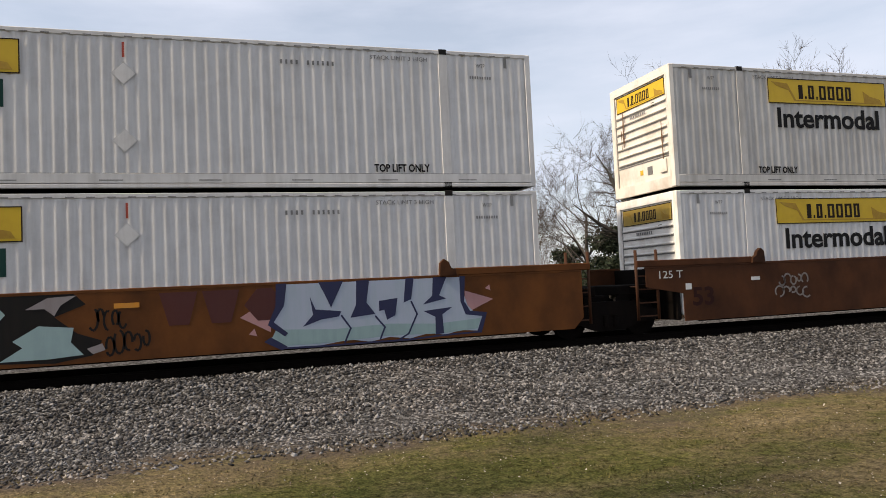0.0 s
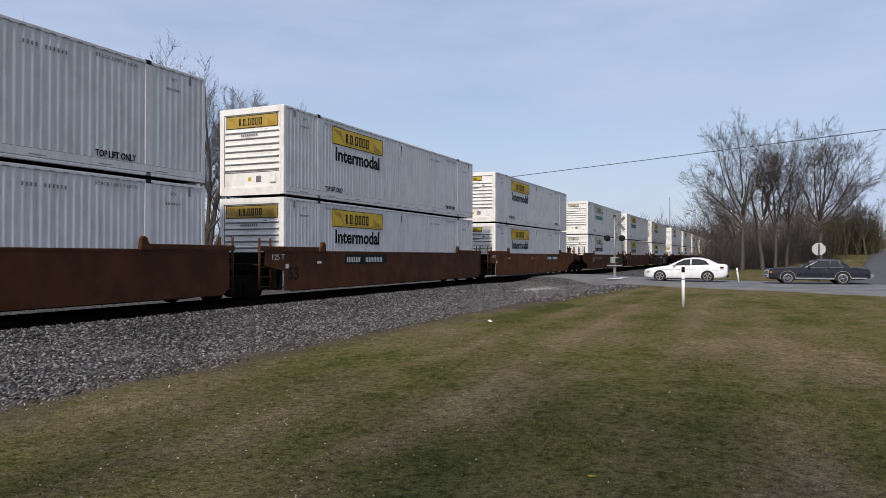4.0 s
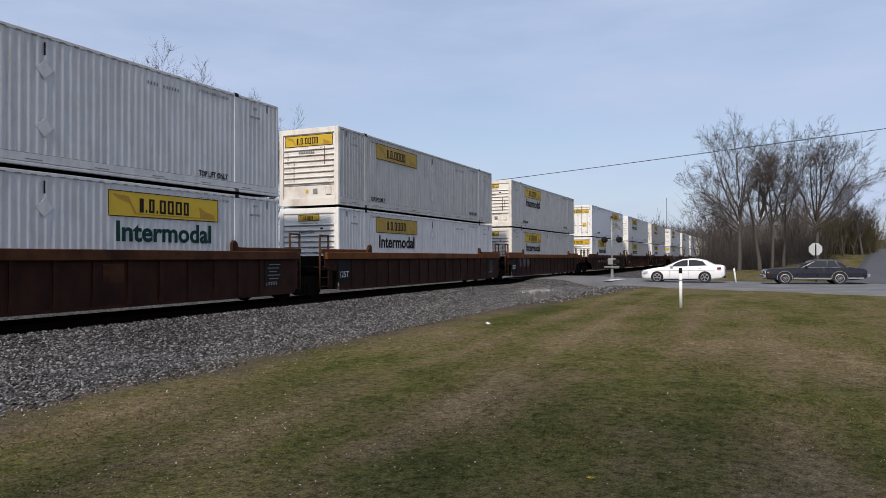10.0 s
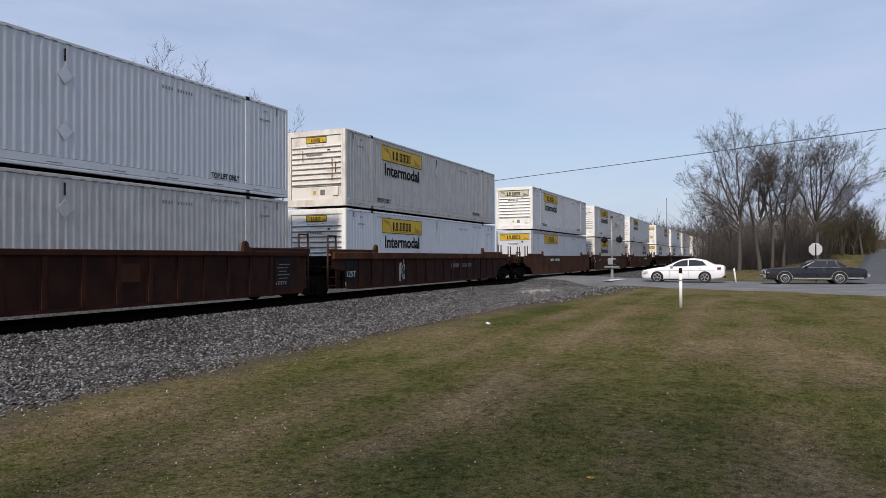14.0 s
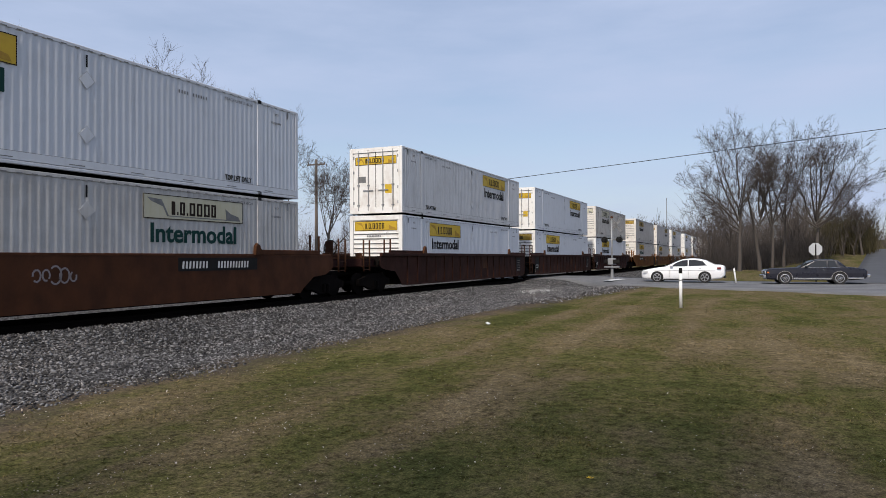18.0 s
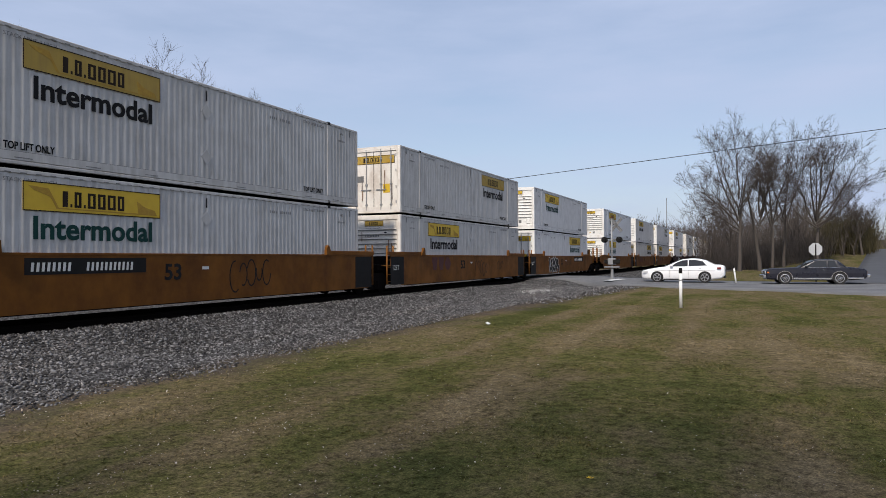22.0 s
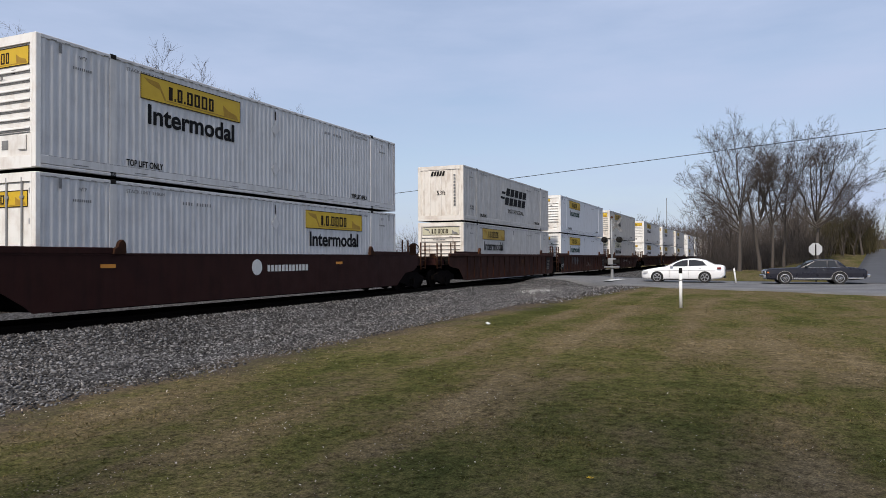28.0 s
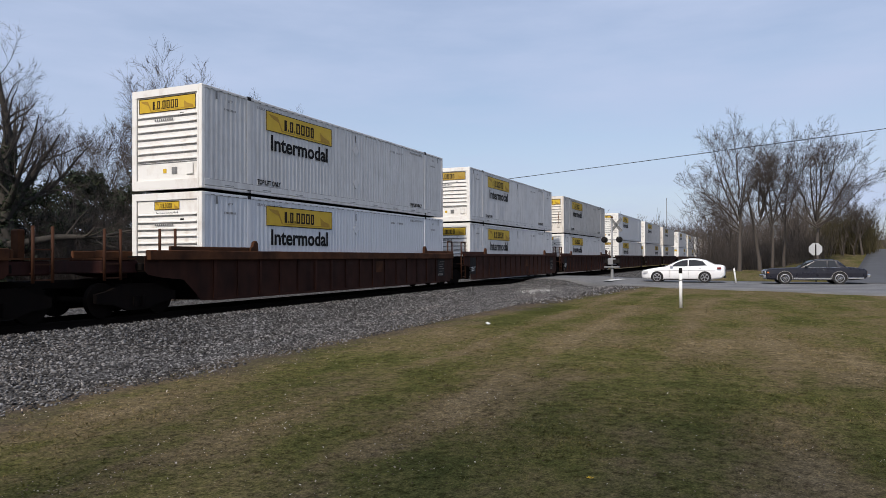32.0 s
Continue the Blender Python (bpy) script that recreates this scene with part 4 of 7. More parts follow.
    evergreen(66, *at(9.3, 215), 13.4, 4.0, "dark evergreen tree behind the railway", cone=True, leaves=3000, name="evergreen_tree")
    rng = np.random.default_rng(8)
    band = [(x, 40 + rng.uniform(-4, 16)) for x in rng.uniform(12, 90, 330)]
    thicket(71, "brush_behind_track", "tangle of bare grey-brown brush behind the railway", band, 4.6, "brush", 4)
    band = [(x, rng.uniform(70, 130)) for x in rng.uniform(-110, 150, 260)]
    thicket(72, "far_woods", "far leafless woods", band, 7.0, "brush", 3, 0.05, False)
    band = [(rng.uniform(190, 520), rng.uniform(24, 60)) for _ in range(1000)]
    thicket(76, "woods_behind_track", "far grey leafless woods behind the railway", band, 10.0, "brush", 3, 0.13, False, rise=0.022)
    band = [(rng.uniform(-12, 60), rng.uniform(27, 31)) for _ in range(200)]
    thicket(77, "low_brush", "low dark brush along the far side of the track", band, 0.9, "brush", 4, 0.02)
    spots = []
    while len(spots) < 400:
        az, dist = rng.uniform(-13, 4.0), rng.uniform(98, 200)
        px, py = at(az, dist)
        if py > 8.5 or (px < 155 and -30 < py < -6 - (px - 60) * 0.14):
            continue
        spots.append((px, py))
    thicket(73, "woodland", "dense leafless woodland beyond the road", spots, 8.0, "brush", 6, 0.045, True, low=-8.5)
    spots = [at(rng.uniform(-7.2, -3.9), rng.uniform(100, 114)) for _ in range(150)]
    thicket(78, "olive_brush", "tangled olive-brown brush on the bank beside the side road", spots, 4.2, "olive", 6, 0.03)
    spots = [at(rng.uniform(43.5, 55), rng.uniform(41, 47)) for _ in range(110)]
    thicket(79, "grey_brush", "thin grey leafless brush before dark evergreens", spots, 5.2, "twig", 4, 0.016)
    spots = [at(rng.uniform(-4.6, 3.0), rng.uniform(92, 112)) for _ in range(260)]
    thicket(74, "undergrowth", "brown leafless undergrowth below the trees", spots, 2.8, "brush", 4, 0.03)
    spots = [at(rng.uniform(-30, -8.6), rng.uniform(80, 150)) for _ in range(140)]
    thicket(75, "hillside_woods", "leafless woods on the slope", spots, 7.5, "brush", 3, 0.05, False)


# ---- roadside things ----
def marker_post(x, y, h, lean, name="marker_post"):
    p = tagged(new(name), "white plastic marker post with a black cap in the grass", "post", "marker posts")
    p.location, p.rotation_euler = (x, y, float(ground_z(x, y)) - 0.05), (radians(lean), 0, 0)
    put("shaft", Shape().tube((0, 0, 0), (0, 0, h - 0.16), 0.05, 0.05, 12).mesh("shaft", "postwhite", True), p)
    put("cap", Shape().tube((0, 0, h - 0.19), (0, 0, h - 0.02), 0.053, 0.050, 12).mesh("cap", "iron", True), p, label="black cap")
    put("band", Shape().tube((0, 0, h - 0.42), (0, 0, h - 0.38), 0.052, 0.052, 12).mesh("band", "stencil"), p)


def stop_sign(x, y):
    s = tagged(new("stop_sign"), "eight-sided road sign seen from its bare metal back on a post", "sign")
    s.location = (x, y, float(ground_z(x, y)))
    r, t = 0.41, 0.004
    pts = [(r * math.cos(radians(22.5 + 45 * i)), r * math.sin(radians(22.5 + 45 * i))) for i in range(8)]
    sh = Shape()
    sh.add([(-t, a, 2.04 + b) for a, b in pts] + [(t, a, 2.04 + b) for a, b in pts], [tuple(range(8)), tuple(range(15, 7, -1))] + [(i, i + 8, (i + 1) % 8 + 8, (i + 1) % 8) for i in range(8)])
    put("plate", sh.mesh("plate", "signback"), s)
    put("post", Shape().box(-0.07, -0.02, -0.035, 0.035, -0.2, 2.36, 0.008).mesh("post", "iron"), s)
    s.rotation_euler = (0, 0, radians(8))


def crossing_signal(x, y):
    s = tagged(new("crossing_signal"), "grey level-crossing signal mast with crossbuck and flashing-lamp heads", "signal")
    s.location = (x, y, float(ground_z(x, y)) - 0.02)
    put("mast", Shape().tube((0, 0, 0), (0, 0, 4.25), 0.065, 0.06, 12).mesh("mast", "galv", True), s)
    put("base", Shape().box(-0.16, 0.16, -0.16, 0.16, 0, 0.12, 0.03).tube((0, 0, 0.1), (0, 0, 0.75), 0.11, 0.09, 10).mesh("base", "galv"), s)
    put("top_cap", Shape().tube((0, 0, 4.2), (0, 0, 4.34), 0.1, 0.06, 10).mesh("top_cap", "rust"), s)
    bar = Shape().box(-0.6, 0.6, -0.01, 0.01, -0.10, 0.10, 0.004).mesh("crossbuck_board", "stencil")
    for a in (48, -48):
        put("crossbuck_board", bar, s, (0.0, -0.30, 3.72), turn=(0, a, 72))
    put("crossbuck_arm", Shape().box(-0.02, 0.02, -0.32, 0.0, 3.70, 3.74, 0.005).mesh("crossbuck_arm", "galv"), s)
    put("lamp_arm", Shape().box(-0.03, 0.03, -0.62, 0.62, 2.68, 2.74, 0.01).mesh("lamp_arm", "galv"), s)
    for side in (-0.5, 0.5):
        for face in (-1, 1):
            h = put("lamp_head", Shape().tube((0.05 * face, side, 2.72), (0.12 * face, side, 2.72), 0.21, 0.21, 16).tube((0.12 * face, side, 2.72), (0.30 * face, side, 2.72), 0.12, 0.10, 12).mesh("lamp_head", "iron"), s, label="black round lamp head with hood")
            put("lens", Shape().tube((0.121 * face, side, 2.72), (0.14 * face, side, 2.72), 0.1, 0.1, 12).mesh("lens", "tail"), h)
    box = put("gate_mechanism", Shape().box(-0.2, 0.2, -0.26, 0.26, 1.0, 1.45, 0.04).mesh("gate_mechanism", "galv"), s)
    put("counterweight", Shape().box(-0.32, -0.26, -0.58, -0.1, 1.08, 1.36, 0.03).mesh("counterweight", "iron"), box)
    put("counterweight", Shape().box(0.26, 0.32, 0.1, 0.58, 1.08, 1.36, 0.03).mesh("counterweight", "iron"), box)
    put("bracket", Shape().box(-0.2, 0.2, -0.5, 0.5, 0.80, 0.9, 0.02).mesh("bracket", "galv"), s)


def wire(name, a, b, sag, r, label, mat="wire"):
    a, b = Vector(a), Vector(b)
    side = (b - a).cross(Vector((0, 0, 1))).normalized()
    s, k, n = Shape(), 5, 25
    for i in range(n):
        u = i / (n - 1)
        p = a.lerp(b, u) - Vector((0, 0, 4 * sag * u * (1 - u)))
        s.v += [tuple(p + side * (r * math.cos(2 * math.pi * q / k)) + Vector((0, 0, r * math.sin(2 * math.pi * q / k)))) for q in range(k)]
    s.f = [(i * k + q, i * k + (q + 1) % k, (i + 1) * k + (q + 1) % k, (i + 1) * k + q) for i in range(n - 1) for q in range(k)]
    tagged(put(name, s.mesh(name, mat, True)), label, "cable")


def ray_point(az, el, d):
    return EYE.x + d * math.cos(radians(az)), EYE.y + d * math.sin(radians(az)), EYE.z + d * math.tan(radians(el))


def utility_pole(x, y, h, label="weathered wooden utility pole behind the railway"):
    p = tagged(new("utility_pole"), label, "pole")
    z = float(ground_z(x, y))
    p.location = (x, y, z - 0.3)
    put("pole", Shape().tube((0, 0, 0), (0, 0, h), 0.16, 0.11, 10).mesh("pole", "wood", True), p)
    put("crossarm", Shape().box(-0.05, 0.05, -0.9, 0.9, h - 0.5, h - 0.38, 0.01).mesh("crossarm", "wood"), p)
    for s in (-0.8, 0.0, 0.8):
        put("insulator", Shape().tube((0, s, h - 0.38), (0, s, h - 0.2), 0.05, 0.03, 8).mesh("insulator", "iron"), p)
    return p


def wheel_part(parent, x, y, r, w, side, white=False):
    tyre = put("wheel", Shape().tube((0, -w / 2, 0), (0, w / 2, 0), r, r, 24).mesh("wheel", "rubber", False), parent, (x, y, r))
    o = side * w / 2
    put("rim", Shape().tube((0, o, 0), (0, o + side * 0.012, 0), r * 0.72, r * 0.66, 24).mesh("rim", "rim"), tyre)
    put("rim_well", Shape().tube((0, o + side * 0.006, 0), (0, o + side * 0.014, 0), r * 0.60, r * 0.60, 24).mesh("rim_well", "iron"), tyre)
    n = 14 if white else 5
    for i in range(n):
        a = 2 * math.pi * i / n + 0.31
        wide = 0.020 if white else 0.055
        spoke = kept(("spoke", r, wide, side), lambda: Shape().box(0.06, r * 0.66, *sorted((o + side * 0.012, o + side * 0.024)), -wide / 2, wide / 2, 0.004).mesh("spoke", "chrome" if white else "rim"))
        put("spoke", spoke, tyre, turn=(0, math.degrees(a), 0))
    put("hub", Shape().tube((0, o, 0), (0, o + side * 0.034, 0), r * 0.17, r * 0.13, 12).mesh("hub", "rim" if not white else "chrome"), tyre)


def loft(stations, name, mat, smooth=True):
    """Body lofted from front to back; each station: x and half-section points (y, z) from sill to centre line."""
    s = Shape()
    n = len(stations[0][1])
    for x, sec in stations:
        s.v += [(x, -y, z) for y, z in sec] + [(x, y, z) for y, z in reversed(sec)]
    k = 2 * n
    for i in range(len(stations) - 1):
        s.f += [(i * k + j, i * k + j + 1, (i + 1) * k + j + 1, (i + 1) * k + j) for j in range(k - 1)]
        s.f.append((i * k + k - 1, i * k, (i + 1) * k, (i + 1) * k + k - 1))
    s.f.append(tuple(range(k - 1, -1, -1)))
    s.f.append(tuple(range((len(stations) - 1) * k, len(stations) * k)))
    return s.mesh(name, mat, smooth)


def car(x, y, spec):
    """A car that faces +y. Local: x forward, y to its left."""
    c = tagged(new(spec["name"]), spec["label"], "car")
    c.location, c.rotation_euler = (x, y, float(ground_z(x, y)) + 0.045), (0, 0, radians(90 + spec.get("turn", 0)))
    w, paint = spec["width"] / 2, spec["paint"]
    sill = spec["sill"]
    st = []
    for px, zb, zt, wf in spec["body"]:
        ww = w * wf
        zm = zb + (zt - zb) * 0.55
        st.append((px, [(ww * 0.93, zb), (ww, zb + 0.10), (ww, zm), (ww * 0.975, zt - 0.06), (ww * 0.90, zt - 0.005), (0.02, zt + 0.02)]))
    put("body", loft(st, "body", paint, spec["smooth"]), c)
    gs = []
    for px, zt, wf in spec["roof"]:
        base = spec["belt"]
        gs.append((px, [(w * 0.94, base - 0.03), (w * (0.94 + (wf - 0.94) * 0.5), base + (zt - base) * 0.5), (w * wf, zt - 0.04), (w * wf * 0.9, zt - 0.005), (0.02, zt + 0.012)]))
    put("cabin", loft(gs, "cabin", paint, spec["smooth"]), c)
    # glass lies a finger's breadth outside the cabin shell
    for side in (-1, 1):
        for name, quad in spec["side_glass"]:
            s = Shape()
            pts = []
            for px, pz in quad:
                u = (pz - spec["belt"]) / (spec["top"] - spec["belt"])
                pts.append((px, side * (w * (0.945 + (spec["roof_in"] - 0.945) * u) + 0.008), pz))
            s.add(pts, [tuple(range(len(pts))) if side < 0 else tuple(range(len(pts) - 1, -1, -1))])
            put(name, s.mesh(name, "glassdark"), c)
        for px in spec["wheels"]:
            arch = [(px + math.cos(radians(a)) * spec["arch"], spec["r"] + math.sin(radians(a)) * spec["arch"]) for a in range(-18, 199, 18)]
            s = Shape().prism(arch, side * (w + 0.006) - 0.004, side * (w + 0.006) + 0.004)
            put("wheel_arch", s.mesh("wheel_arch", "iron"), c)
            if spec["trim"]:
                ring = Shape()
                out = [(px + math.cos(radians(a)) * (spec["arch"] + 0.03), spec["r"] + math.sin(radians(a)) * (spec["arch"] + 0.03)) for a in range(-10, 191, 10)]
                inn = [(px + math.cos(radians(a)) * spec["arch"], spec["r"] + math.sin(radians(a)) * spec["arch"]) for a in range(-10, 191, 10)]
                for i in range(len(out) - 1):
                    ring.prism([inn[i], out[i], out[i + 1], inn[i + 1]], side * (w + 0.014) - 0.008, side * (w + 0.014) + 0.008)
                put("arch_trim", ring.mesh("arch_trim", "chrome"), c)
            wheel_part(c, px, side * (w - 0.06), spec["r"], 0.2, side, spec["trim"])
        for name, mat, x0, x1, z0, z1 in spec["side_bits"]:
            put(name, Shape().box(x0, x1, side * (w + 0.012) - 0.012, side * (w + 0.012) + 0.012, z0, z1, 0.006).mesh(name, mat), c)
        m = put("mirror", Shape().box(spec["mirror"] - 0.06, spec["mirror"] + 0.1, side * (w + 0.09) - 0.09, side * (w + 0.09) + 0.09, spec["belt"] + 0.0, spec["belt"] + 0.13, 0.04).mesh("mirror", paint), c)
    for name, mat, quad in spec["end_glass"]:
        s = Shape().add(quad, [tuple(range(len(quad)))])
        put(name, s.mesh(name, mat), c)
    for name, mat, b in spec["end_bits"]:
        put(name, Shape().box(*b, 0.02).mesh(name, mat), c)
    return c


def build_cars():
    car(46.2, 4.3, dict(
        name="sedan", label="white four-door sedan with dark tinted windows waiting at the crossing", width=1.83, paint="carwhite", sill=0.2, smooth=True, trim=False,
        body=[(2.40, 0.32, 0.62, 0.62), (2.30, 0.22, 0.72, 0.85), (2.0, 0.20, 0.80, 0.96), (1.4, 0.18, 0.90, 1.0), (0.85, 0.18, 0.97, 1.0), (0.0, 0.18, 0.99, 1.0), (-1.2, 0.18, 1.03, 1.0), (-1.75, 0.20, 1.07, 0.98), (-2.2, 0.26, 1.06, 0.93), (-2.38, 0.36, 1.0, 0.82), (-2.43, 0.45, 0.9, 0.75)],
        roof=[(0.95, 0.97, 0.86), (0.45, 1.21, 0.80), (0.0, 1.40, 0.76), (-0.45, 1.455, 0.75), (-0.95, 1.44, 0.75), (-1.4, 1.33, 0.77), (-1.95, 1.08, 0.82)],
        belt=0.96, top=1.42, roof_in=0.79,
        side_glass=[("front_window", [(0.62, 0.99), (-0.36, 1.0), (-0.36, 1.37), (-0.02, 1.34), (0.3, 1.2)]), ("rear_window", [(-0.42, 1.0), (-1.45, 1.05), (-1.2, 1.29), (-0.85, 1.37), (-0.42, 1.38)])],
        wheels=(1.42, -1.33), r=0.325, arch=0.37, mirror=0.55,
        # the black strip along the sill paints in the shadow there
        side_bits=[("door_handle", "carwhite", -0.25, -0.08, 0.84, 0.87), ("door_handle", "carwhite", -1.15, -0.98, 0.87, 0.90), ("door_seam", "signback", -0.41, -0.397, 0.3, 0.97), ("door_seam", "signback", 0.69, 0.703, 0.3, 0.95), ("door_seam", "signback", -1.30, -1.287, 0.62, 0.98), ("body_crease", "pale", -1.9, 1.75, 0.735, 0.745), ("tail_lamp", "tail", -2.24, -2.02, 0.83, 0.93), ("headlamp", "head", 1.98, 2.25, 0.60, 0.70), ("sill_trim", "iron", -0.92, 1.02, 0.17, 0.22)],
        end_glass=[("windscreen", "glassdark", [(1.0, -0.68, 0.99), (1.0, 0.68, 0.99), (0.08, 0.58, 1.405), (0.08, -0.58, 1.405)]), ("rear_screen", "glassdark", [(-1.42, -0.58, 1.355), (-1.42, 0.58, 1.355), (-1.95, 0.66, 1.105), (-1.95, -0.66, 1.105)])],
        end_bits=[("rear_bumper", "iron", (-2.46, -2.38, -0.7, 0.7, 0.28, 0.4)), ("grille", "iron", (2.36, 2.42, -0.5, 0.5, 0.36, 0.58))]))
    car(45.4, -2.75, dict(turn=7,
        name="coupe", label="dark blue old two-door coupe with chrome trim waiting on the road", width=1.82, paint="cardark", sill=0.2, smooth=False, trim=True,
        body=[(2.52, 0.42, 0.74, 0.95), (2.45, 0.26, 0.82, 0.98), (2.0, 0.24, 0.87, 1.0), (0.75, 0.22, 0.92, 1.0), (0.0, 0.22, 0.92, 1.0), (-1.3, 0.22, 0.94, 1.0), (-1.9, 0.24, 0.93, 1.0), (-2.45, 0.30, 0.86, 0.98), (-2.55, 0.42, 0.80, 0.94)],
        roof=[(0.72, 0.93, 0.88), (0.02, 1.33, 0.80), (-0.25, 1.375, 0.79), (-0.95, 1.375, 0.79), (-1.12, 1.35, 0.80), (-1.58, 0.95, 0.86)],
        belt=0.91, top=1.36, roof_in=0.83,
        side_glass=[("door_window", [(0.52, 0.96), (-0.58, 0.96), (-0.58, 1.31), (-0.02, 1.30)]), ("quarter_window", [(-0.66, 0.96), (-1.12, 0.96), (-0.98, 1.31), (-0.66, 1.31)])],
        wheels=(1.55, -1.20), r=0.33, arch=0.38, mirror=0.45,
        side_bits=[("side_moulding", "chrome", -0.78, 1.12, 0.27, 0.36), ("side_moulding", "chrome", -2.4, -1.62, 0.30, 0.38), ("window_trim", "chrome", -1.2, 0.55, 0.925, 0.94), ("door_seam", "iron", -0.62, -0.612, 0.36, 0.92), ("side_lamp", "amber", 2.36, 2.47, 0.61, 0.69), ("door_handle", "chrome", -0.5, -0.34, 0.78, 0.81)],
        end_glass=[("windscreen", "glassdark", [(0.74, -0.72, 0.95), (0.74, 0.72, 0.95), (0.06, 0.62, 1.335), (0.06, -0.62, 1.335)]), ("rear_screen", "glassdark", [(-1.14, -0.6, 1.345), (-1.14, 0.6, 1.345), (-1.6, 0.68, 0.97), (-1.6, -0.68, 0.97)])],
        end_bits=[("front_bumper", "chrome", (2.5, 2.66, -0.88, 0.88, 0.36, 0.52)), ("rear_bumper", "chrome", (-2.72, -2.54, -0.88, 0.88, 0.38, 0.56)), ("grille", "chrome", (2.5, 2.545, -0.4, 0.4, 0.55, 0.75)), ("headlamp", "head", (2.5, 2.55, -0.82, -0.5, 0.58, 0.74)), ("headlamp", "head", (2.5, 2.55, 0.5, 0.82, 0.58, 0.74)), ("tail_lamp", "tail", (-2.58, -2.54, -0.8, -0.5, 0.6, 0.75)), ("tail_lamp", "tail", (-2.58, -2.54, 0.5, 0.8, 0.6, 0.75))]))


# ---- containers ----
CL, CW, CH = 16.25, 2.6, 2.86


def corrugated(y_out, y_in, z0, z1, mat):
    """A steel side with upright corrugations."""
    def make():
        # shallow rounded waves, five to the metre
        k, step = 0, 0.05
        xs, ys = [0.11], [y_in]
        while xs[-1] + step < CL - 0.12:
            k += 1
            xs.append(0.11 + k * step)
            ys.append((y_in, (y_in + y_out) / 2, y_out, (y_in + y_out) / 2)[k % 4])
        xs.append(CL - 0.11)
        ys.append(y_in)
        n = len(xs)
        v = [(a, b, z0) for a, b in zip(xs, ys)] + [(a, b, z1) for a, b in zip(xs, ys)]
        f = [(i, i + 1, i + 1 + n, i + n) if y_out < 0 else (i + n, i + 1 + n, i + 1, i) for i in range(n - 1)]
        return Shape().add(v, f).mesh("side_panel", mat, True)
    return kept(("corr", y_out, z0, mat), make)


def logo_shapes(w, h):
    """Letter-sized blocks and two wings, standing in for the haulier's mark."""
    s = []
    x, z0, z1, t = w * 0.25, h * 0.20, h * 0.76, w * 0.0185
    for size in (0.045, 0.0, 0.058, 0.0, 0.066, 0.066, 0.070, 0.060):
        if not size:
            s.append(rect(x, x + 0.013 * w, z0, z0 + h * 0.12))
            x += w * 0.028
            continue
        b = x + size * w - 0.010 * w
        s += [rect(x, x + t, z0, z1), rect(b - t, b, z0, z1), rect(x + t, b - t, z0, z0 + 0.8 * t), rect(x + t, b - t, z1 - 0.8 * t, z1)]
        x += size * w + 0.007 * w
    wings = [[(0.03 * w, 0.86 * h), (0.07 * w, 0.70 * h), (0.17 * w, 0.52 * h), (0.21 * w, 0.12 * h), (0.97 * w, 0.10 * h), (0.95 * w, 0.30 * h), (0.86 * w, 0.42 * h),
              (0.80 * w, 0.62 * h), (0.81 * w, 0.145 * h), (0.225 * w, 0.155 * h), (0.16 * w, 0.80 * h)]]
    frame_t = 0.02
    edge = [rect(0, w, 0, frame_t), rect(0, w, h - frame_t, h), rect(0, frame_t, 0, h), rect(w - frame_t, w, 0, h)]
    return s, wings, edge


def logo(parent, x, y, z, w, h, mat, turn=None, emblem=True):
    me = kept(("logo", w, h, mat), lambda: Shape().box(0, w, -0.004, 0.0, 0, h).mesh("logo_plate", mat))
    plate = put("logo_plate", me, parent, (x, y, z), turn=turn, label="yellow panel with a dark wordmark" if mat == "yellow" else "faded pale panel with a dark wordmark")
    blocks, wings, edge = logo_shapes(w, h)
    put("wordmark", kept(("mark", w, h), lambda: marks(blocks + edge, "ink").mesh("wordmark", "ink")), plate, (0, -0.0045, 0))
    if emblem:
        tone = "stencil" if mat == "palelogo" else "wing"
        put("emblem", kept(("wing", w, h, tone), lambda: marks(wings, tone).mesh("emblem", tone)), plate, (0, -0.0045, 0))


def hoop(x0, x1, half, z0, z1, side, low, high):
    """A rectangular frame in the y, z plane."""
    o = [(-half, z0), (half, z0), (half, z1), (-half, z1)]
    i = [(-half + side, z0 + low), (half - side, z0 + low), (half - side, z1 - high), (-half + side, z1 - high)]
    v = [(x, y, z) for x in (x0, x1) for ring in (o, i) for y, z in ring]
    f = []
    for k in range(4):
        n = (k + 1) % 4
        f += [(k, k + 4, n + 4, n), (k + 8, n + 8, n + 12, k + 12), (k + 4, k + 12, n + 12, n + 4), (k, n, n + 8, k + 8)]
    return Shape().add(v, f)


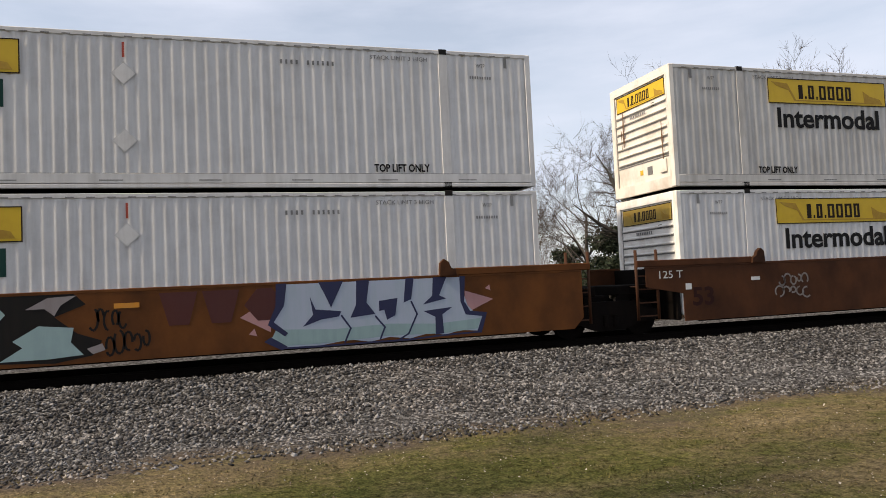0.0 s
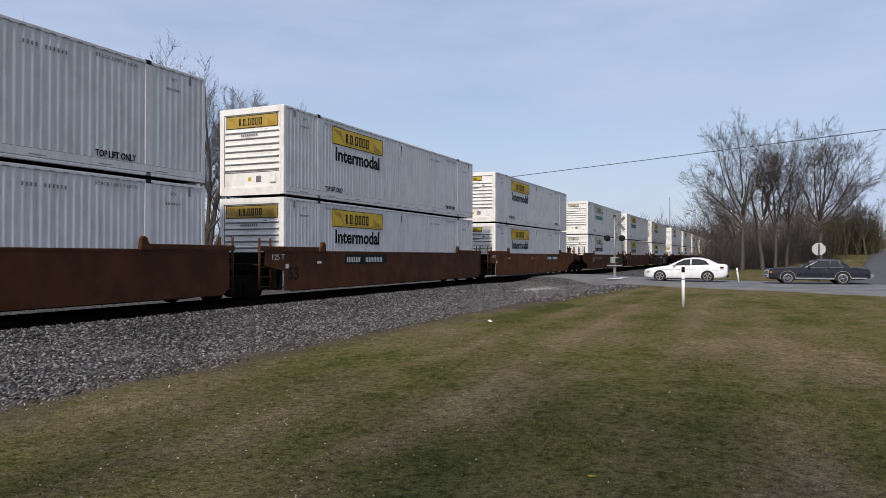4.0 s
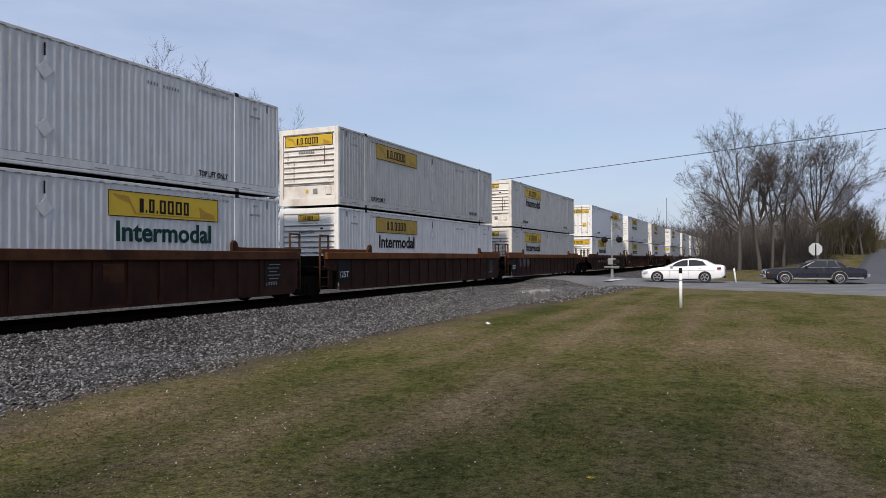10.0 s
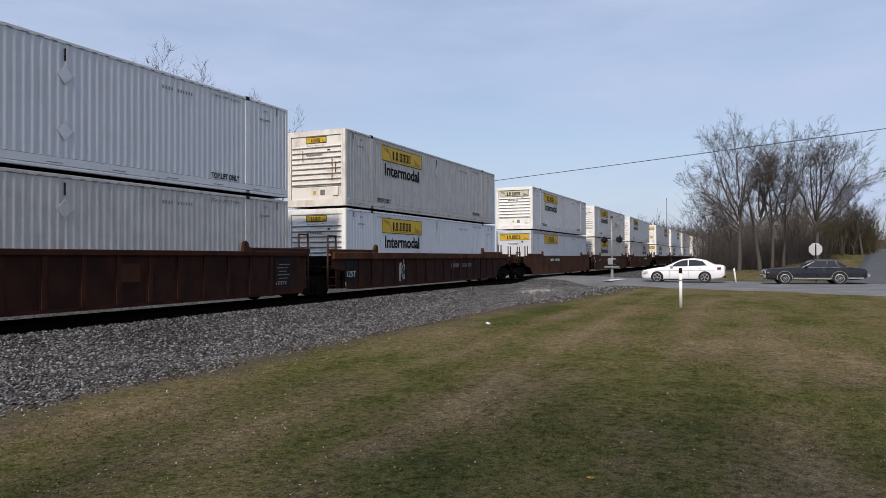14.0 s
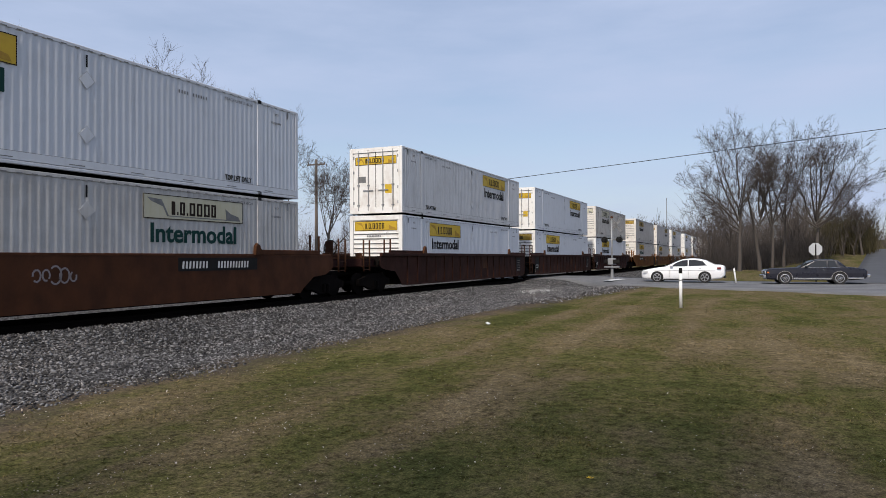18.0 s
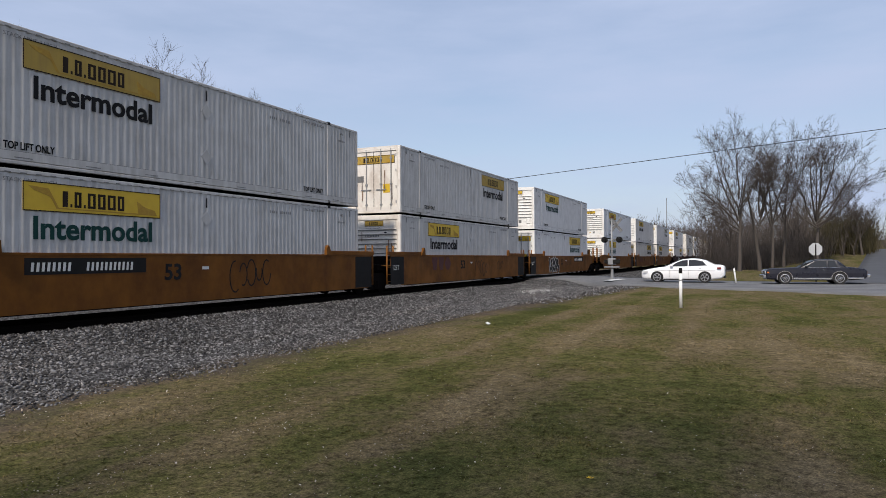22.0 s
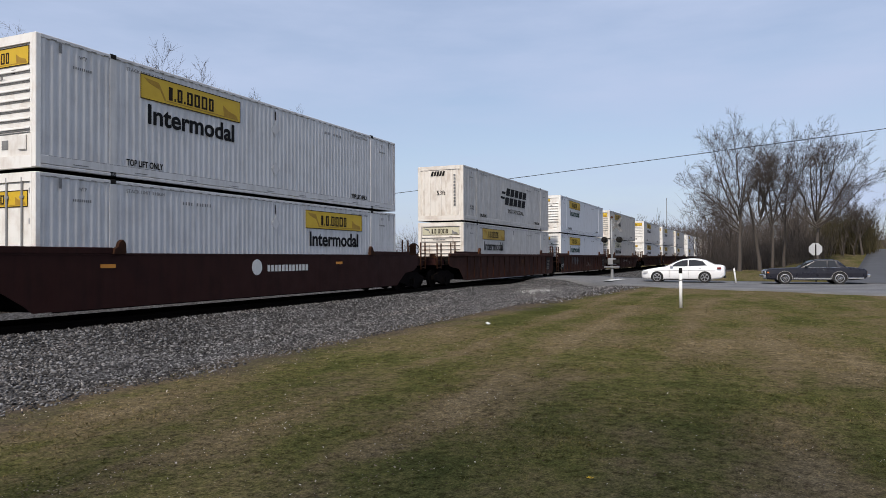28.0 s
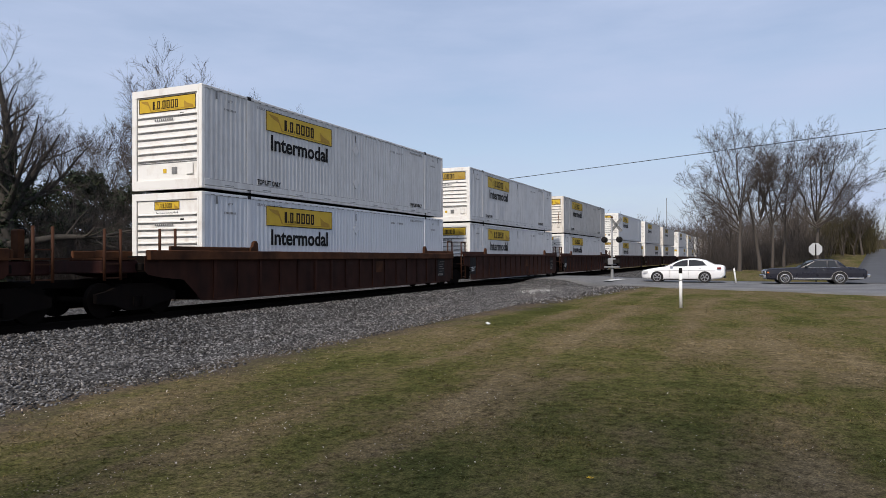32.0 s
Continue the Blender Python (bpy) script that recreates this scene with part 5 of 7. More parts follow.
def container(c):
    """c: paint, end (small, wide, plain, doors), logo (material or ''), word (material or ''), doors_first, smooth, name of the end's panel."""
    paint, smooth, flip, plain = c["paint"], c.get("smooth"), c.get("doors_first", False), c.get("plain", False)
    kind = c["label"]
    root = tagged(new("shipping_container"), kind, "container", "stacked containers")
    fx = (lambda a, b: (CL - b, CL - a)) if flip else (lambda a, b: (a, b))
    edge = "capgrey" if smooth else paint
    z0, z1 = 0.27, CH - 0.09
    if smooth:
        me = kept(("flat", paint), lambda: Shape().box(0.1, CL - 0.1, -1.297, -1.26, z0, z1).mesh("side_panel", paint))
        put("side_panel", me, root)
        put("side_panel", me, root, (0, 2.557, 0))
        for x in (4.4, 6.9, 9.3, 11.8):
            boxpart("panel_seam", "pale", root, x, x + 0.03, -1.301, -1.296, z0, z1)
    else:
        put("side_panel", corrugated(-1.30, -1.272, z0, z1, paint), root)
        put("side_panel", corrugated(1.30, 1.272, z0, z1, paint), root)
    for s in (-1, 1):
        y0, y1 = (-1.304, -1.20) if s < 0 else (1.20, 1.304)
        if s < 0 or not plain:
            boxpart("top_rail", edge, root, 0.1, CL - 0.1, y0, y1, z1 - 0.14 * bool(smooth), CH, 0.012)
        put("bottom_rail", kept(("rail", edge, s), lambda: Shape().box(0.1, CL - 0.1, y0, y1, 0.085, z0, 0.01).box(0.1, CL - 0.1, y0 - 0.004, y1 + 0.004, 0.0, 0.075, 0.008).mesh("bottom_rail", edge)), root)
        for x in (1.88, CL - 2.08) if s < 0 else ():
            boxpart("lifting_post", paint, root, x, x + 0.20, (-1.303 if s < 0 else 1.25), (-1.25 if s < 0 else 1.303), z0 - 0.01, z1 + 0.01, 0.008)
            boxpart("lifting_casting", "iron", root, x + 0.01, x + 0.19, (-1.308 if s < 0 else 1.15), (-1.15 if s < 0 else 1.308), CH - 0.10, CH + 0.022, 0.012, "black corner casting")
            if not plain:
                boxpart("lifting_casting", "iron", root, x + 0.01, x + 0.19, (-1.308 if s < 0 else 1.15), (-1.15 if s < 0 else 1.308), -0.012, 0.10, 0.012, "black corner casting")
        for x in (0.0, CL - 0.13) if s < 0 or not plain else (0.0,):
            # leading posts take the lighter, sunlit end tone
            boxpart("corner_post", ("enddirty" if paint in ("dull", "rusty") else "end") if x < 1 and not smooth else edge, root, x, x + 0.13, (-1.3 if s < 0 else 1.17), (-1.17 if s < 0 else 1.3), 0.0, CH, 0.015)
    boxpart("roof_panel", paint, root, 0.1, CL - 0.1, -1.2, 1.2, CH - 0.05, CH - 0.012)
    if not plain:
        boxpart("floor", "gap", root, 0.1, CL - 0.1, -1.2, 1.2, 0.03, 0.16)
    # the end that leads, towards -x; its wall colour holds the sunlight
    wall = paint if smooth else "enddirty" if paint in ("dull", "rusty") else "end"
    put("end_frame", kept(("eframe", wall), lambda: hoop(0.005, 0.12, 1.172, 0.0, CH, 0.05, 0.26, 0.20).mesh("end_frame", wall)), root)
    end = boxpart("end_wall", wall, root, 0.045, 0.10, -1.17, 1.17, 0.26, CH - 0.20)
    side_on = (0, 0, -90)
    if c["end"] == "doors":
        boxpart("door_seam", "gap", root, 0.036, 0.046, -0.012, 0.012, 0.2, CH - 0.15)
        for y in (-0.85, -0.36, 0.36, 0.85):
            put("lock_rod", kept("rod", lambda: Shape().tube((0, 0, 0.12), (0, 0, CH - 0.1), 0.024, 0.024, 8).box(-0.02, 0.03, -0.06, 0.06, 0.32, 0.38, 0.006).box(-0.02, 0.03, -0.06, 0.06, 1.2, 1.26, 0.006).box(-0.02, 0.03, -0.06, 0.06, 2.3, 2.36, 0.006).mesh("lock_rod", "galv")), root, (0.02, y, 0), label="galvanised door lock rod")
        for y in (-0.62, 0.12):
            boxpart("door_handle", "galv", root, 0.0, 0.02, y, y + 0.5, 0.98, 1.02, 0.005)
        for z in (0.4, 1.05, 1.75, 2.4) if not plain else ():
            for y in (-1.17, 1.07):
                boxpart("hinge", "galv", root, 0.012, 0.045, y, y + 0.10, z, z + 0.12, 0.006)
        logo(root, 0.040, 1.02, 2.12, 2.04, 0.36, c.get("end_logo", "yellow"), side_on, not plain)
        boxpart("label_plate", "yellow", root, 0.036, 0.046, -0.78, -0.46, 0.86, 1.24)
        boxpart("label_plate", "stencil", root, 0.036, 0.046, 0.50, 0.9, 1.35, 1.62)
    elif c["end"] == "plain":
        for i in range(7):
            y = -0.96 + i * 0.32
            boxpart("end_rib", wall, root, 0.02, 0.05, y - 0.06, y + 0.06, 0.28, CH - 0.22, 0.015)
        put("emblem", kept("emb", lambda: marks(bars(5, 0.8, 0.24, 0.7, 0.3), "black").mesh("emblem", "black")), root, (0.015, 0.55, 2.35), turn=side_on)
        put("size_lettering", letters("53ft", 0.22, "black"), root, (0.015, 0.2, 1.35), turn=side_on)
        put("number_bars", kept("vb", lambda: marks([rect(0, 0.11, i * 0.17, i * 0.17 + 0.12) for i in range(10)], "stencil").mesh("number_bars", "stencil")), root, (0.015, -0.75, 0.75), turn=side_on)
    else:
        rows = 8 if c["end"] == "small" else 7
        top = 2.22 if c["end"] == "small" else 2.06
        if smooth:
            boxpart("hatch", "iron", root, 0.03, 0.05, -0.42, -0.08, 0.85, 1.38, 0.008)
            boxpart("hatch_cover", wall, root, 0.02, 0.04, -0.36, -0.14, 0.92, 1.30, 0.01)
        else:
            seams = Shape().box(0.032, 0.047, -1.135, -1.115, 0.3, CH - 0.22).box(0.032, 0.047, 1.115, 1.135, 0.3, CH - 0.22).box(0.032, 0.047, -1.12, 1.12, 0.745, 0.765)
            for i in range(rows):
                z = 0.82 + (top - 0.82) * i / (rows - 1)
                if not plain:
                    boxpart("end_rib", wall, root, 0.005, 0.05, -1.08, 1.08, z, z + 0.05, 0.012)
                # grey strip below each rib paints in its shadow
                seams.box(0.028, 0.05, -1.10, 1.10, z - 0.03, z - 0.004)
            put("panel_seams", kept(("seams", rows), lambda: seams.mesh("panel_seams", "stencil")), root)
            boxpart("vent_plate", "stencil", root, 0.03, 0.046, -0.38, -0.18, 0.42, 0.62, 0.004)
            boxpart("document_box", wall, root, 0.0, 0.046, -0.98, -0.74, 0.38, 0.72, 0.02)
            boxpart("label_plate", "yellow", root, 0.036, 0.046, 0.02, 0.14, 0.46, 0.58)
        if c["end"] == "wide":
            logo(root, 0.038, 1.05, 2.20, 2.10, 0.42, c.get("end_logo", "yellow"), side_on, not plain)
        else:
            logo(root, 0.038, 0.46, 2.38, 0.92, 0.24, c.get("end_logo", "yellow"), side_on, not plain)
            put("small_lettering", letters("Intermodal", 0.085, "stencil", 0.8), root, (0.036, 0.40, 2.25), turn=side_on)
        boxpart("ventilator", "iron", root, 0.02, 0.046, -0.62, -0.50, 2.04, 2.13, 0.006)
        put("number_bars", kept("nb", lambda: marks(bars(9, 0.7, 0.07), "stencil").mesh("number_bars", "stencil")), root, (0.004, 0.42, 1.93), turn=side_on)
    if wall == "enddirty" and not plain and c["end"] != "plain":
        pick = random.Random(c["paint"] + c["end"] + c.get("logo", ""))
        for _ in range(3):
            y, top, ln, w = pick.choice((-1, -1, 1)) * pick.uniform(0.5, 1.08), pick.uniform(1.1, 2.2), pick.uniform(0.4, 1.0), pick.uniform(0.04, 0.09)
            edge_l = [(y - w * pick.uniform(0.1, 0.5), top - ln * q / 5) for q in range(6)]
            edge_r = [(y + w * pick.uniform(0.1, 0.5), top - ln * q / 5) for q in range(5, -1, -1)]
            put("rust_stain", flat([edge_l + edge_r], 0).mesh("rust_stain", "stain"), root, (0.002, 0, 0), turn=side_on, label="dark rust run")
    boxpart("end_wall", paint, root, CL - 0.11, CL - 0.03, -1.17, 1.17, 0.0, CH, 0.01)
    # writing on the side that faces the road
    yo = -1.3015
    if c.get("logo"):
        a, b = fx(2.78, 6.48)
        logo(root, a, yo, 2.02, 3.7, 0.62, c["logo"], None, not plain)
    if c.get("word"):
        a, b = fx(3.02, 6.25)
        put("lettering", letters("Intermodal", 0.47, c["word"], 3.2, 0.018), root, (a, yo - 0.002, 1.44), label="dark lettering")
    if c.get("slant"):
        put("emblem", kept("slant", lambda: marks([rect(i * 0.82 + 0.42 * q, i * 0.82 + 0.66 + 0.42 * q, q, q + 0.46, 0.42) for i in range(5) for q in (0.0, 0.56)] + [rect(-0.55, 0.12, 0.62, 0.76, 0.4), rect(-0.75, -0.05, 0.32, 0.46, 0.4)], "black").mesh("emblem", "black")), root, (6.55, yo, 1.24), label="slanted black mark")
        put("lettering", letters("INTERMODAL", 0.25, "black", 3.1), root, (7.2, yo - 0.002, 0.76))
        put("size_lettering", letters("53ft", 0.24, "black"), root, (0.95, yo - 0.002, 0.62))
    if plain:
        return root
    for a in (2.36, CL - 2.36 - 1.16):
        put("stencil_lettering", letters("TOP LIFT ONLY", 0.15, "black", 1.16, 0.006), root, (a, yo - 0.002, 0.31))
        put("stencil_lettering", letters("STACK LIMIT 3 HIGH", 0.085, "stencil", 1.2), root, (a, yo - 0.002, 2.60))
    for a in (0.9, CL - 1.4):
        put("stencil_lettering", letters("WTP", 0.09, "stencil", 0.2), root, (a + 0.15, yo - 0.002, 2.52))
        put("number_bars", kept("nb3", lambda: marks(bars(9, 0.5, 0.06, 0.5), "stencil").mesh("number_bars", "stencil")), root, (a, yo, 2.28))
    a = CL - 5.3 if not flip else 4.2
    put("number_bars", kept("nb2", lambda: marks(bars(4, 0.4, 0.085, 0.4) + [[(p[0] + 0.52, p[1]) for p in q] for q in bars(6, 0.58, 0.085, 0.4)], "stencil").mesh("number_bars", "stencil")), root, (a, yo, 2.42))
    if not smooth and not c.get("slant"):
        dia = kept("dia", lambda: marks([[(0, -0.22), (0.22, 0), (0, 0.22), (-0.22, 0)]], "pale").mesh("placard_holder", "pale"))
        for z in (2.10, 0.86):
            h = put("placard_holder", dia, root, (8.15, yo, z))
            put("placard", kept(("din", paint), lambda: marks([[(0, -0.195), (0.195, 0), (0, 0.195), (-0.195, 0)]], paint).mesh("placard", paint)), h, (0, -0.004, 0))
        boxpart("side_mark", c.get("mark", "black"), root, 8.13, 8.17, yo - 0.004, yo + 0.001, 2.40, 2.68)
        # edge marks and rail dashes; the long line paints shadow below the panel
        put("edge_stencil", kept("tiem", lambda: flat([rect(0.55, 0.62, 2.54, 2.76), rect(CL - 0.62, CL - 0.55, 2.54, 2.76), rect(0.3, CL - 0.3, 0.262, 0.272)] + [rect(0.35 + q * 0.34, 0.49 + q * 0.34, CH - 0.083, CH - 0.062) for q in range(46)] + [rect(0.9 + q * 1.7, 1.3 + q * 1.7, 0.13, 0.15) for q in range(9)], -0.0045).mesh("edge_stencil", "stencil")), root, (0, yo, 0))
    return root


# ---- well cars ----
SIDE_Y = 1.33


def truck(parent, x, plain=False, label="dark cast-iron bogie with painted-in shade"):
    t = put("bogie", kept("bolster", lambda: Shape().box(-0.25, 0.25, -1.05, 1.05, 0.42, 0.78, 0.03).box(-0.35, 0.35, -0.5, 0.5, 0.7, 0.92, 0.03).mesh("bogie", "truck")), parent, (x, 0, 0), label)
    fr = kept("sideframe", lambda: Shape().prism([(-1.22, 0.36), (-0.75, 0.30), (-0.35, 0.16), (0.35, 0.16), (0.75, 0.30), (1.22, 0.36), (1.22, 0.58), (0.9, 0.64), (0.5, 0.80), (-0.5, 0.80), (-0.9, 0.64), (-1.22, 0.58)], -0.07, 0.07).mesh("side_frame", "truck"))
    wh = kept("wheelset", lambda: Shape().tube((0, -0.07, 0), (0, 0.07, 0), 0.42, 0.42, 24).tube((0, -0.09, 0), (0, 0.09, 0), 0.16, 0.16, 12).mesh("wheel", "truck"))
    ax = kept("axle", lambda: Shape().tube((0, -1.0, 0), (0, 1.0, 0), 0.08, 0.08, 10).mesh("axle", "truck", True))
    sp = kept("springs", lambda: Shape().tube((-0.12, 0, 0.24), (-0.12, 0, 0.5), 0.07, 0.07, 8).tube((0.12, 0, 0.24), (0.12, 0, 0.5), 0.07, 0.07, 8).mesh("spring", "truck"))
    for s in (-1, 1):
        put("side_frame", fr, t, (0, s * 1.0, 0))
        if plain:
            continue
        put("spring", sp, t, (0, s * 1.08, 0))
        for d in (-0.89, 0.89):
            put("wheel", wh, t, (d, s * 0.77, 0.42))
    for d in (-0.89, 0.89) if not plain else ():
        put("axle", ax, t, (d, 0, 0.42))


def well_car(c):
    """c: paint, ribbed, front and rear joint ('c' coupled, 'a' articulated), chord paint, extras."""
    root = tagged(new("well_car"), c["label"], "rail car", "coupled well cars")
    paint, ribbed, plain = c["paint"], c["ribbed"], c.get("plain", False)

    def outline():
        # coupled ends reach out as a beam over the bogie; the side is cut away in an arch below it
        top = 1.50
        arch = [(0.05, 0.27), (0.3, 0.52), (0.7, 0.86), (1.5, 0.94), (1.9, 1.02), (2.0, 1.12), (2.0, 1.44), (1.94, top)] if ribbed else [(0.08, 0.27), (0.26, 0.42), (0.85, 0.78), (1.55, 0.84), (1.85, 0.96), (2.06, 1.10), (2.06, 1.40), (1.94, top)]
        left = [(-a, b) for a, b in arch] if c["front"] == "c" else [(0.02, 0.27), (0.02, 0.90), (-0.95, 1.08), (-0.95, top)]
        right = [(CL + a, b) for a, b in arch] if c["rear"] == "c" else [(CL + 0.72, 0.27), (CL + 0.95, 0.50), (CL + 0.95, top)]
        return right + left[::-1]

    x0 = -1.94 if c["front"] == "c" else -0.95
    x1 = CL + (1.94 if c["rear"] == "c" else 0.95)
    for s in (-1, 1):
        key = ("sill", c["front"], c["rear"], paint, ribbed, s)
        ya, yb = (-SIDE_Y, -SIDE_Y + 0.018) if s < 0 else (SIDE_Y - 0.018, SIDE_Y)
        put("side_sill", kept(key, lambda: Shape().prism(outline(), ya, yb).mesh("side_sill", paint)), root)
        ca, cb = (-SIDE_Y - 0.035, -SIDE_Y + 0.06) if s < 0 else (SIDE_Y - 0.06, SIDE_Y + 0.035)
        chord = c.get("chord", paint)
        if ribbed:
            tall = chord in ("orange", "rust")
            boxpart("top_chord", chord, root, x0, x1, ca - (0.085 if tall else 0.045) * (s < 0), cb, 1.38 if tall else 1.49, 1.63, 0.015)
            boxpart("bottom_chord", paint, root, 0.4, CL - 0.4, *((-SIDE_Y - 0.004, cb) if s < 0 else (ca, SIDE_Y + 0.004)), 0.25, 0.32, 0.004)
        else:
            boxpart("top_chord", chord, root, x0, x1, ca + 0.03, cb, 1.485, 1.55, 0.01)
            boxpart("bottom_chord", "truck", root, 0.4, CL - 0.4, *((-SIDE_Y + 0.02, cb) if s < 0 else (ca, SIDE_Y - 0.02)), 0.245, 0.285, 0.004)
        for xa, xb in ((-1.17, 1.95), (CL - 1.95, CL + 1.17)) if s < 0 and not plain else ():
            boxpart("guide_lip", chord if ribbed else paint, root, xa, xb, ca + 0.02, cb + 0.01, 1.60 if ribbed else 1.53, 1.74 if ribbed else 1.68, 0.015)
        for xa, m in ((2.28, -1), (CL - 2.28, 1)) if s < 0 and not plain else ():
            # a stubby ear that guides the box down into the well
            ear = [(0.0, 0.0), (0.36, 0.0), (0.34, 0.12), (0.24, 0.17), (0.20, 0.28), (0.10, 0.34), (0.02, 0.26)]
            ear = ear if m > 0 else [(-p, q) for p, q in reversed(ear)]
            put("container_lock", kept(("lock", paint, m), lambda: Shape().prism(ear, -0.06, 0.05).mesh("container_lock", "gold" if paint == "gold" else "rust")), root, (xa, -SIDE_Y - 0.01, 1.60 if ribbed else 1.53))
    if ribbed:
        rib = kept(("rib", paint), lambda: Shape().prism([(-0.055, 0.33), (0.055, 0.33), (0.055, 1.50), (-0.055, 1.50)], -0.035, 0.0).add([(-0.10, 0.0, 0.33), (0.10, 0.0, 0.33), (0.10, 0.0, 1.5), (-0.10, 0.0, 1.5), (-0.10, -0.006, 0.33), (0.10, -0.006, 0.33), (0.10, -0.006, 1.5), (-0.10, -0.006, 1.5)], [(4, 5, 6, 7), (0, 4, 7, 3), (1, 2, 6, 5)]).mesh("side_rib", paint))
        n = 16 if not plain else 9
        ra, rb = 0.9 if c["front"] == "a" else 0.45, CL - (0.95 if c["rear"] == "a" else 0.45)
        for i in range(n):
            put("side_rib", rib, root, (ra + (rb - ra) * i / (n - 1), -SIDE_Y, 0))
        boxpart("stencil_panel", "iron", root, CL - 0.75, CL + 0.05, -SIDE_Y - 0.014, -SIDE_Y - 0.007, 0.55, 1.42) if c["rear"] == "a" else None
        if c["front"] == "a":
            boxpart("stencil_panel", "iron", root, -0.1, 0.7, -SIDE_Y - 0.014, -SIDE_Y - 0.007, 0.55, 1.42)
            put("number_lettering", letters("125T", 0.22, "placard", 0.62), root, (0.02, -SIDE_Y - 0.018, 0.72))
        boxpart("patch_plate", "rust", root, 9.6, 10.2, -SIDE_Y - 0.012, -SIDE_Y - 0.001, 0.85, 1.30)
    if ribbed and not plain and c["rear"] == "a":
        put("number_bars", kept("datablock", lambda: flat([rect(0.08 + 0.07 * (q % 2), 0.55 + 0.08 * (q % 3), 0.08 + q * 0.11, 0.105 + q * 0.11) for q in range(6)] + bars(5, 0.6, 0.07, 0.5), 0).mesh("number_bars", "dimwhite")), root, (CL - 0.7, -SIDE_Y - 0.016, 0.58))
    # bulkheads, end platforms, posts and ladders
    for key, base, sgn in (("front", 0.0, -1), ("rear", CL, 1)):
        e = c[key]
        xb = base + sgn * 0.05
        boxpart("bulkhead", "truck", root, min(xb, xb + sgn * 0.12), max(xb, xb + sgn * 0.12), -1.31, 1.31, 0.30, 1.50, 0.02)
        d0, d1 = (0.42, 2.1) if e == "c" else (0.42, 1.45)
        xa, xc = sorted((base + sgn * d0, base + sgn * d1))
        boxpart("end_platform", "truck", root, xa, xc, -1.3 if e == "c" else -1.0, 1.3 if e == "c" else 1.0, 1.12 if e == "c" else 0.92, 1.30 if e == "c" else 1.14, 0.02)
        rail_m = "railgold" if paint == "gold" else "railbrown"
        post_top = 2.32 if paint == "gold" else 2.12
        if e == "c":
            xa, xc = sorted((base + sgn * 2.02, base + sgn * 3.10))
            boxpart("draft_beam", "darkmaroon", root, xa, xc, -1.12, 1.12, 1.06, 1.38, 0.03)
            spans = ((0.85, -1.18, 1.25, 2.20), (1.38, -1.18, 1.25, 2.18), (2.62, -1.2, 0.9, post_top), (3.08, -1.2, 0.9, post_top))
        else:
            spans = ((0.62, -1.27, 0.35, 1.92 if not ribbed else 2.2), (1.15, -1.27, 0.35, 1.92 if not ribbed else 2.2))
        for pd, py, pz0, pz1 in spans if not plain else ():
            me = kept(("post", rail_m, pz0, pz1), lambda: Shape().tube((0, 0, pz0), (0, 0, pz1), 0.036, 0.036, 8).tube((0, 0, 1.1), (0, 0.3, 1.1), 0.02, 0.02, 6).mesh("handrail_post", rail_m, True))
            put("handrail_post", me, root, (base + sgn * pd, py, 0))
        lo, hi = spans[-2][0], spans[-1][0]
        a, b = sorted((base + sgn * lo, base + sgn * hi))
        if not plain and e == "a" and ribbed:
            boxpart("grab_bar", rail_m, root, a - 0.03, b + 0.03, -1.30, -1.24, 2.18, 2.24, 0.02)
        for z in (() if plain else (0.95, 1.28, 1.60) if e == "c" else (0.42, 0.72, 1.02, 1.32)):
            boxpart("ladder_rung", rail_m, root, a, b, spans[-1][1] - 0.012, spans[-1][1] + 0.012, z, z + 0.03)
        if e == "c":
            put("coupler", kept("coupler", lambda: Shape().box(-0.75, 0.75, -0.12, 0.12, 0.70, 0.92, 0.03).mesh("coupler", "truck")), root, (base + sgn * 3.05, 0, 0))
            truck(root, base + sgn * 1.95, plain)
            put("crossover_step", kept("step", lambda: Shape().box(-0.5, 0.5, -1.15, 1.15, 1.40, 1.44).box(-0.36, -0.30, -1.05, -0.75, 1.44, 1.62, 0.01).mesh("crossover_step", "rust")), root, (base + sgn * 2.60, 0, 0))
            if c.get("tank") and sgn > 0:
                put("air_tank", kept("tank", lambda: Shape().tube((-0.40, 0, 0), (0.40, 0, 0), 0.26, 0.26, 16).tube((-0.47, 0, 0), (-0.40, 0, 0), 0.19, 0.26, 16).tube((0.40, 0, 0), (0.47, 0, 0), 0.26, 0.19, 16).box(-0.25, -0.15, -0.2, 0.2, -0.5, -0.1).box(0.15, 0.25, -0.2, 0.2, -0.5, -0.1).mesh("air_tank", "iron", False)), root, (CL + 1.0, -0.85, 1.80), label="dark cylindrical air tank")
            if c.get("brake") and sgn > 0:
                wheel = Shape()
                n, k = 18, 6
                for q in range(n):
                    a0 = 2 * math.pi * q / n
                    wheel.v += [(0.025 * math.sin(2 * math.pi * j / k), math.cos(a0) * (0.27 + 0.025 * math.cos(2 * math.pi * j / k)), math.sin(a0) * (0.27 + 0.025 * math.cos(2 * math.pi * j / k))) for j in range(k)]
                wheel.f = [(q * k + j, q * k + (j + 1) % k, (q + 1) % n * k + (j + 1) % k, (q + 1) % n * k + j) for q in range(n) for j in range(k)]
                for q in range(3):
                    wheel.tube((0.03, 0, 0), (0.0, math.cos(2.1 * q) * 0.27, math.sin(2.1 * q) * 0.27), 0.02, 0.02, 5)
                put("brake_wheel", kept("bwheel", lambda: wheel.mesh("brake_wheel", "iron")), root, (CL + 2.62, -0.85, 1.80))
